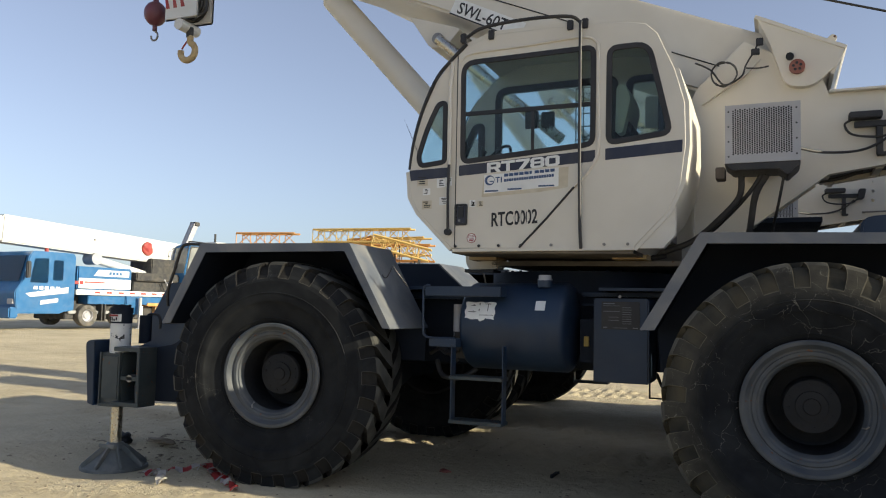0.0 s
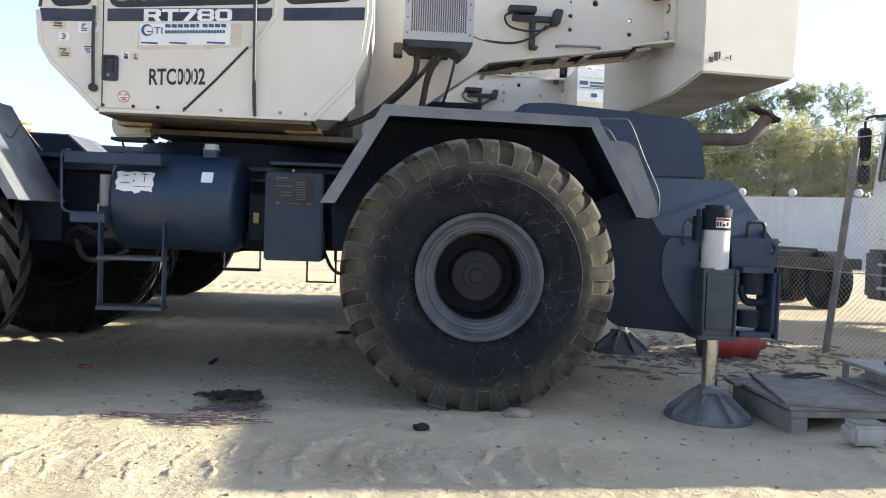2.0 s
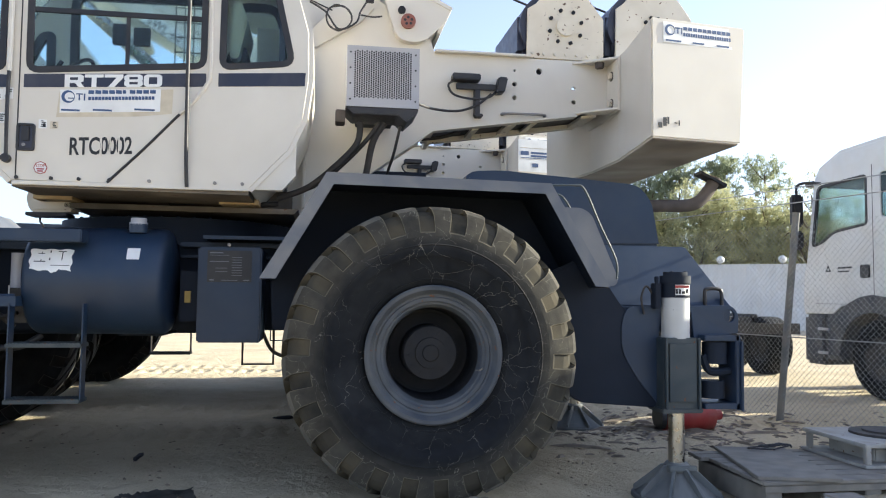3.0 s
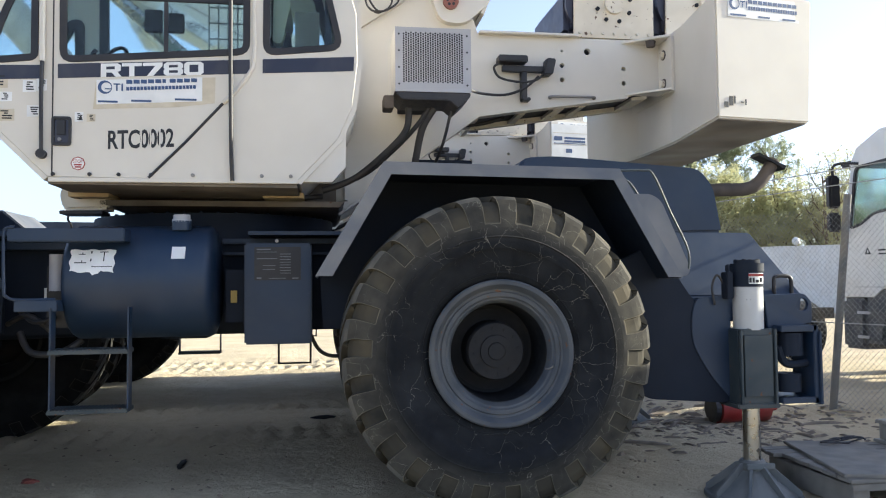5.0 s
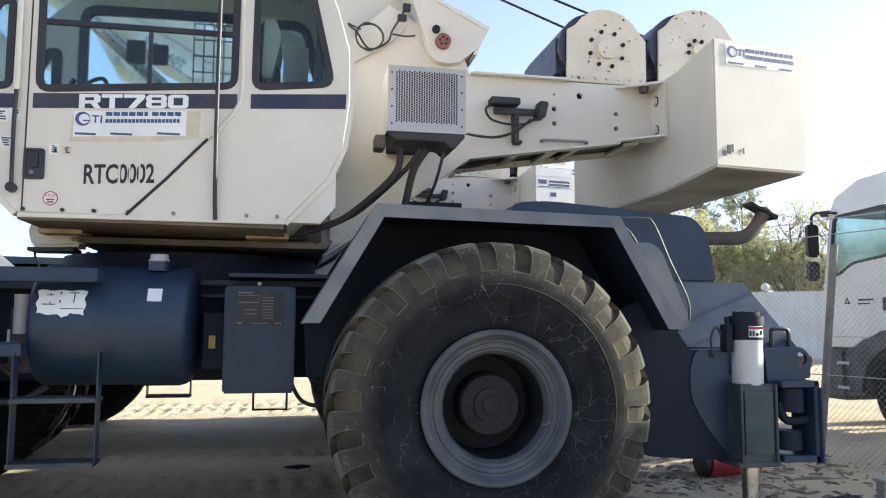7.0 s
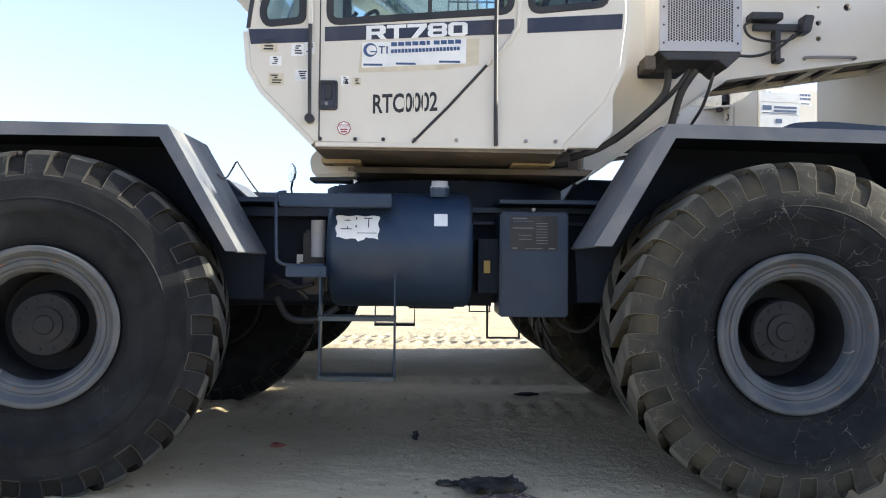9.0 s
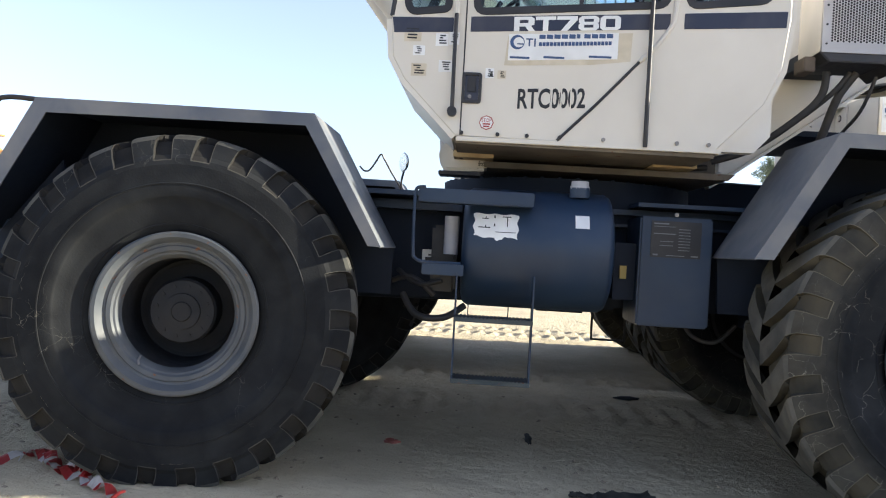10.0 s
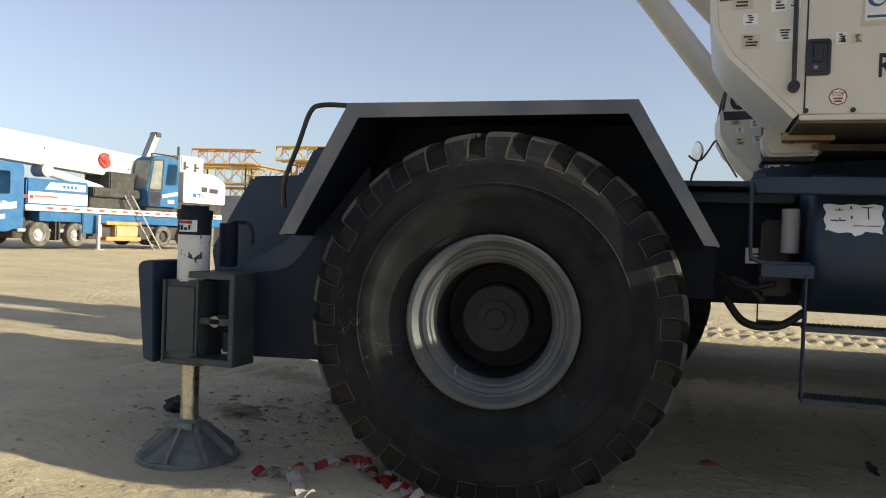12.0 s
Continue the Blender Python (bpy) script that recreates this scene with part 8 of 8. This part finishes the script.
for r0, h0, h1 in ((0.26, 0.168, 0.186), (0.17, 0.186, 0.20)):
    cyl((0.1, 0.02, h0), (0.1, 0.02, h1), r0, n=28, bm=bm)
part("turned_ring", bm, DARK_STEEL, frame_th, "dark steel ring on the cover", smooth=40)
cord = tagged(part("coiled_cord", tube([(4.80 + 0.17 * math.cos(a * 0.9) + 0.04 * math.sin(a * 3), -1.05 + 0.09 * math.sin(a) + 0.004 * a, 0.152 + 0.004 * math.sin(a * 2)) for a in (k * 0.4 for k in range(40))], 0.006, n=5, smooth_n=2), HOSE), "loose black cord lying on the plywood", "cord")


def lump(name, label, cat, loc, size, mat, seed, rough=0.3, sub=3, m=None):
    bm = bmesh.new()
    bmesh.ops.create_icosphere(bm, subdivisions=sub, radius=1)
    for v in bm.verts:
        f = 1 + rough * noise.noise(v.co * 1.7 + Vector((seed, 0, 0))) + rough * 0.5 * noise.noise(v.co * 4 + Vector((0, seed, 0)))
        v.co = Vector((v.co.x * size[0], v.co.y * size[1], v.co.z * size[2])) * f
    ob = part(name, bm, mat, None, m=pose(*loc), smooth=70)
    return tagged(ob, label, cat)


tub = thing("plastic_tub", "dented white plastic tub lying on the sand", "tub", at=(4.40, -2.46, 0.01))
bm = B((-0.11, 0.11, -0.08, 0.08, 0.0, 0.13), bevel=0.025)
for v in bm.verts:
    v.co.x += 0.25 * v.co.z * (0.4 if v.co.x > 0 else -0.1)
part("tub_body", bm, DIRTY_WHITE, tub)
part("tub_lid", B((-0.09, 0.11, -0.065, 0.07, 0.124, 0.137), bevel=0.004), GREYWOOD, tub)
red_can = thing("red_canister", "scuffed red canister lying behind the outrigger", "canister", at=(4.95, 0.62, 0.0))
part("can_body", cyl((-0.28, 0, 0.14), (0.24, 0.05, 0.14), 0.14, n=28), RED, red_can, smooth=40)
part("can_neck", cyl((0.24, 0.05, 0.14), (0.36, 0.06, 0.14), 0.07, 0.05, n=16), RED, red_can)
part("can_foot", cyl((-0.33, 0, 0.14), (-0.28, 0, 0.14), 0.125, n=20), BLACK, red_can)


def build_tape():
    """Crumpled ribbon that runs over the sand in twists, its colour changing every hand's width."""
    th = thing("warning_tape", "crumpled red and white barrier tape lying on the sand", "barrier tape")
    runs = ([(-3.52, -1.66), (-3.34, -1.72), (-3.16, -1.62), (-2.99, -1.47), (-2.84, -1.58), (-2.72, -1.72), (-2.58, -1.70), (-2.44, -1.90), (-2.30, -1.98), (-2.18, -2.11)],
            [(-3.36, -1.70), (-3.20, -1.82), (-3.06, -1.96), (-2.95, -2.11), (-2.88, -2.14)],
            [(-3.05, -1.50), (-2.90, -1.49), (-2.78, -1.63), (-2.62, -1.78), (-2.46, -1.84)])
    for q, run in enumerate(runs):
        line = curve_points([(x, y, 0) for x, y in run], 10)
        edges = []
        for k, p in enumerate(line):
            d = (line[min(k + 1, len(line) - 1)] - line[max(k - 1, 0)]).normalized()
            roll = 0.55 * math.sin(k * 0.37 + q) + 0.5 * noise.noise((k * 0.21, q * 3.0, 1.0))
            side = Vector((-d.y * math.cos(roll), d.x * math.cos(roll), math.sin(roll))) * 0.036
            z = ground_height(p.x, p.y) + 0.030 + 0.016 * math.sin(k * 0.8 + 2 * q)
            c = Vector((p.x, p.y, z))
            edges.append((c + side, c + side * 0.2 + Vector((0, 0, 0.010)), c - side))
        step = 3 if q == 0 else 4
        for n, k in enumerate(range(0, len(edges) - 1, step)):
            bm = bmesh.new()
            rows = [[bm.verts.new(v) for v in e] for e in edges[k:k + step + 1]]
            for a, b in zip(rows, rows[1:]):
                for i in range(2):
                    bm.faces.new((a[i], b[i], b[i + 1], a[i + 1]))
            bmesh.ops.solidify(bm, geom=bm.faces, thickness=0.0015)
            part("tape_piece", bm, TAPE_RED if n % 2 and q != 1 else TAPE_WHITE, th)


build_tape()


def rag(name, label, loc, w, d, mat, seed, yaw=0, amp=0.02):
    bm = bmesh.new()
    n = 14
    rng = random.Random(seed)
    g = [[bm.verts.new(((i / n - 0.5) * w * (1 + 0.15 * noise.noise((j * 0.4, seed, 0))), (j / n - 0.5) * d * (1 + 0.2 * noise.noise((i * 0.4, seed, 3))), 0.018 + amp * (0.5 + noise.noise((i * 0.45, j * 0.45, seed))))) for j in range(n + 1)] for i in range(n + 1)]
    for i in range(n):
        for j in range(n):
            bm.faces.new((g[i][j], g[i + 1][j], g[i + 1][j + 1], g[i][j + 1]))
    bmesh.ops.solidify(bm, geom=bm.faces, thickness=0.004)
    return tagged(part(name, bm, mat, None, m=pose(*loc, 0, 0, yaw), smooth=70), label, "litter")


rag("rubber_mat", "torn dark rubber mat lying on the sand", (0.40, -1.60, 0.004), 0.36, 0.26, TORN_RUBBER, 4, 14, 0.045)
rag("rubber_scrap", "dark scrap of rubber lying on the sand", (0.18, -1.52, 0.0), 0.16, 0.08, TORN_RUBBER, 8, -20, 0.02)
string = thing("string_tangle", "tangle of faded purple string on the sand", "string", at=(0.3, -2.05, 0))
for q, (cx, cy, sx, sy) in enumerate(((0.10, 0.07, 0.22, 0.16), (-0.20, -0.07, 0.42, 0.06), (0.15, 0.23, 0.16, 0.14), (0.0, -0.17, 0.36, 0.08))):
    for u in range(3):
        strand = []
        for k in range(150):
            strand.append((cx + sx * (1.9 * noise.noise((k * 0.045, q * 7.0 + u * 3.3, 5)) + 0.30 * noise.noise((k * 0.21, u, q + 4.0))),
                           cy + sy * (1.9 * noise.noise((k * 0.05, 3 + u * 2.7, q * 5.0)) + 0.35 * noise.noise((k * 0.23, q, u + 8.0))), 0.022 + 0.014 * noise.noise((k * 0.15, q + u, 9))))
        part("strand", tube(strand, 0.0026, n=3, smooth_n=1), TANGLE, string)
lump("dark_clod", "small black clod on the sand", "clod", (1.66, -2.28, 0.02), (0.055, 0.03, 0.025), HUB, 3)
lump("stone", "grey stone wedged beside the tyre", "stone", (2.32, -1.93, 0.025), (0.10, 0.05, 0.04), RUBBLE, 5)
lump("dark_clod", "dark clod of oily sand near the float pad", "clod", (-4.72, -0.75, 0.03), (0.11, 0.08, 0.06), HUB, 6, 0.5)
lump("sand_clod", "dried lump of oily sand near the float pad", "clod", (-4.30, -0.62, 0.02), (0.17, 0.07, 0.03), LITTER, 7, 0.5)
lump("red_rag", "small red rag on the sand below the crane", "rag", (-1.0, -0.55, 0.012), (0.05, 0.032, 0.018), RUST_RED, 9, 0.7)
lump("dark_stick", "short dark stick on the sand below the crane", "stick", (-0.05, -0.2, 0.012), (0.022, 0.15, 0.012), HUB, 10, 0.6)
lump("dark_clod", "flat dark scrap below the crane", "clod", (1.0, 1.68, 0.015), (0.12, 0.05, 0.02), HUB, 11, 0.3)
lump("dark_stick", "flat dark scrap beside the rear tyre", "stick", (3.12, 0.1, 0.015), (0.12, 0.07, 0.02), HUB, 12, 0.3)

# scattered litter, pebbles and clods: stuff
bm = bmesh.new()
rng = random.Random(42)


def chip(x, y, sx, sy, sz, a):
    z = ground_height(x, y)
    c, s = math.cos(a), math.sin(a)
    top = [bm.verts.new((x + u * sx * c - v * sy * s, y + u * sx * s + v * sy * c, z + h)) for u, v, h in ((-1, -1, 0), (1, -0.8, 0), (0.9, 1, 0), (-0.8, 0.9, 0), (-0.5, -0.4, sz), (0.5, -0.3, sz), (0.4, 0.5, sz), (-0.4, 0.4, sz))]
    for q in ((4, 5, 6, 7), (0, 1, 5, 4), (1, 2, 6, 5), (2, 3, 7, 6), (3, 0, 4, 7)):
        bm.faces.new([top[i] for i in q])


for _ in range(900):
    x, y = rng.uniform(-6, 5), rng.uniform(-4.6, 1.5)
    s = rng.uniform(0.004, 0.014)
    chip(x, y, s * rng.uniform(0.8, 2.0), s, s * 0.7, rng.uniform(0, 6.3))
tagged(part("pebbles", bm, LITTER), "small pebbles and crumbs strewn over the sand", "pebbles", kind="stuff")
bm = bmesh.new()
for _ in range(620):
    x, y = rng.gauss(4.9, 0.95), rng.gauss(0.75, 0.75)
    s = rng.choice((rng.uniform(0.008, 0.03), rng.uniform(0.015, 0.042)))
    chip(x, y, s * rng.uniform(1, 3.5), s * 0.6, s * rng.uniform(0.2, 0.6), rng.uniform(0, 6.3))
for _ in range(20):
    x, y = rng.gauss(4.7, 0.8), rng.gauss(0.9, 0.6)
    chip(x, y, rng.uniform(0.10, 0.30), rng.uniform(0.02, 0.05), rng.uniform(0.015, 0.04), rng.uniform(-0.9, 0.9))
tagged(part("rubble", bm, RUBBLE), "dark litter and rubble heaped by the fence", "rubble", kind="stuff")
bm = bmesh.new()
for _ in range(120):
    x, y = rng.gauss(-3.9, 0.5), rng.gauss(-0.55, 0.45)
    s = rng.uniform(0.005, 0.019)
    chip(x, y, s * rng.uniform(1, 3), s, s * 0.6, rng.uniform(0, 6.3))
tagged(part("oily_crumbs", bm, LITTER), "crumbs of oily sand beside the outrigger", "clods", kind="stuff")


# crumbled chevron ridges pressed up by a tractor tyre in front of the crane
def build_tyre_track():
    rng = random.Random(31)
    bm = bmesh.new()
    for i in range(15):
        x0 = -0.50 + i * 0.203
        strong = 1.0 if x0 > 0.9 else 0.55
        line = [(x0 + 0.02 + 0.13 * abs(k / 11 - 0.55) ** 0.8 + rng.uniform(-0.012, 0.012), -2.60 - 0.66 * k / 11 + rng.uniform(-0.01, 0.01)) for k in range(12)]
        rows = []
        for k, (x, y) in enumerate(line):
            w = 0.030 * rng.uniform(0.6, 1.5) * strong
            h = 0.022 * rng.uniform(0.3, 1.3) * strong * (0.2 if k in (0, 11) else 1.0) * (1 if rng.random() < 0.8 else 0.2)
            row = []
            for u, f in ((-1.6, -0.3), (-0.8, 0.45), (-0.1, 1.0), (0.5, 0.75), (1.1, 0.2), (1.8, -0.3)):
                xx, yy = x + u * w + rng.uniform(-0.004, 0.004), y + rng.uniform(-0.006, 0.006)
                row.append(bm.verts.new((xx, yy, ground_height(xx, yy) + f * h)))
            rows.append(row)
        for a, b in zip(rows, rows[1:]):
            for k in range(5):
                bm.faces.new((a[k], a[k + 1], b[k + 1], b[k]))
    bmesh.ops.recalc_face_normals(bm, faces=bm.faces)
    for f in bm.faces:
        if f.normal.z < 0:
            f.normal_flip()
    tagged(part("tyre_track", bm, SAND, None, smooth=60), "crumbled chevron tyre track pressed into the sand", "tyre track", kind="stuff")


build_tyre_track()
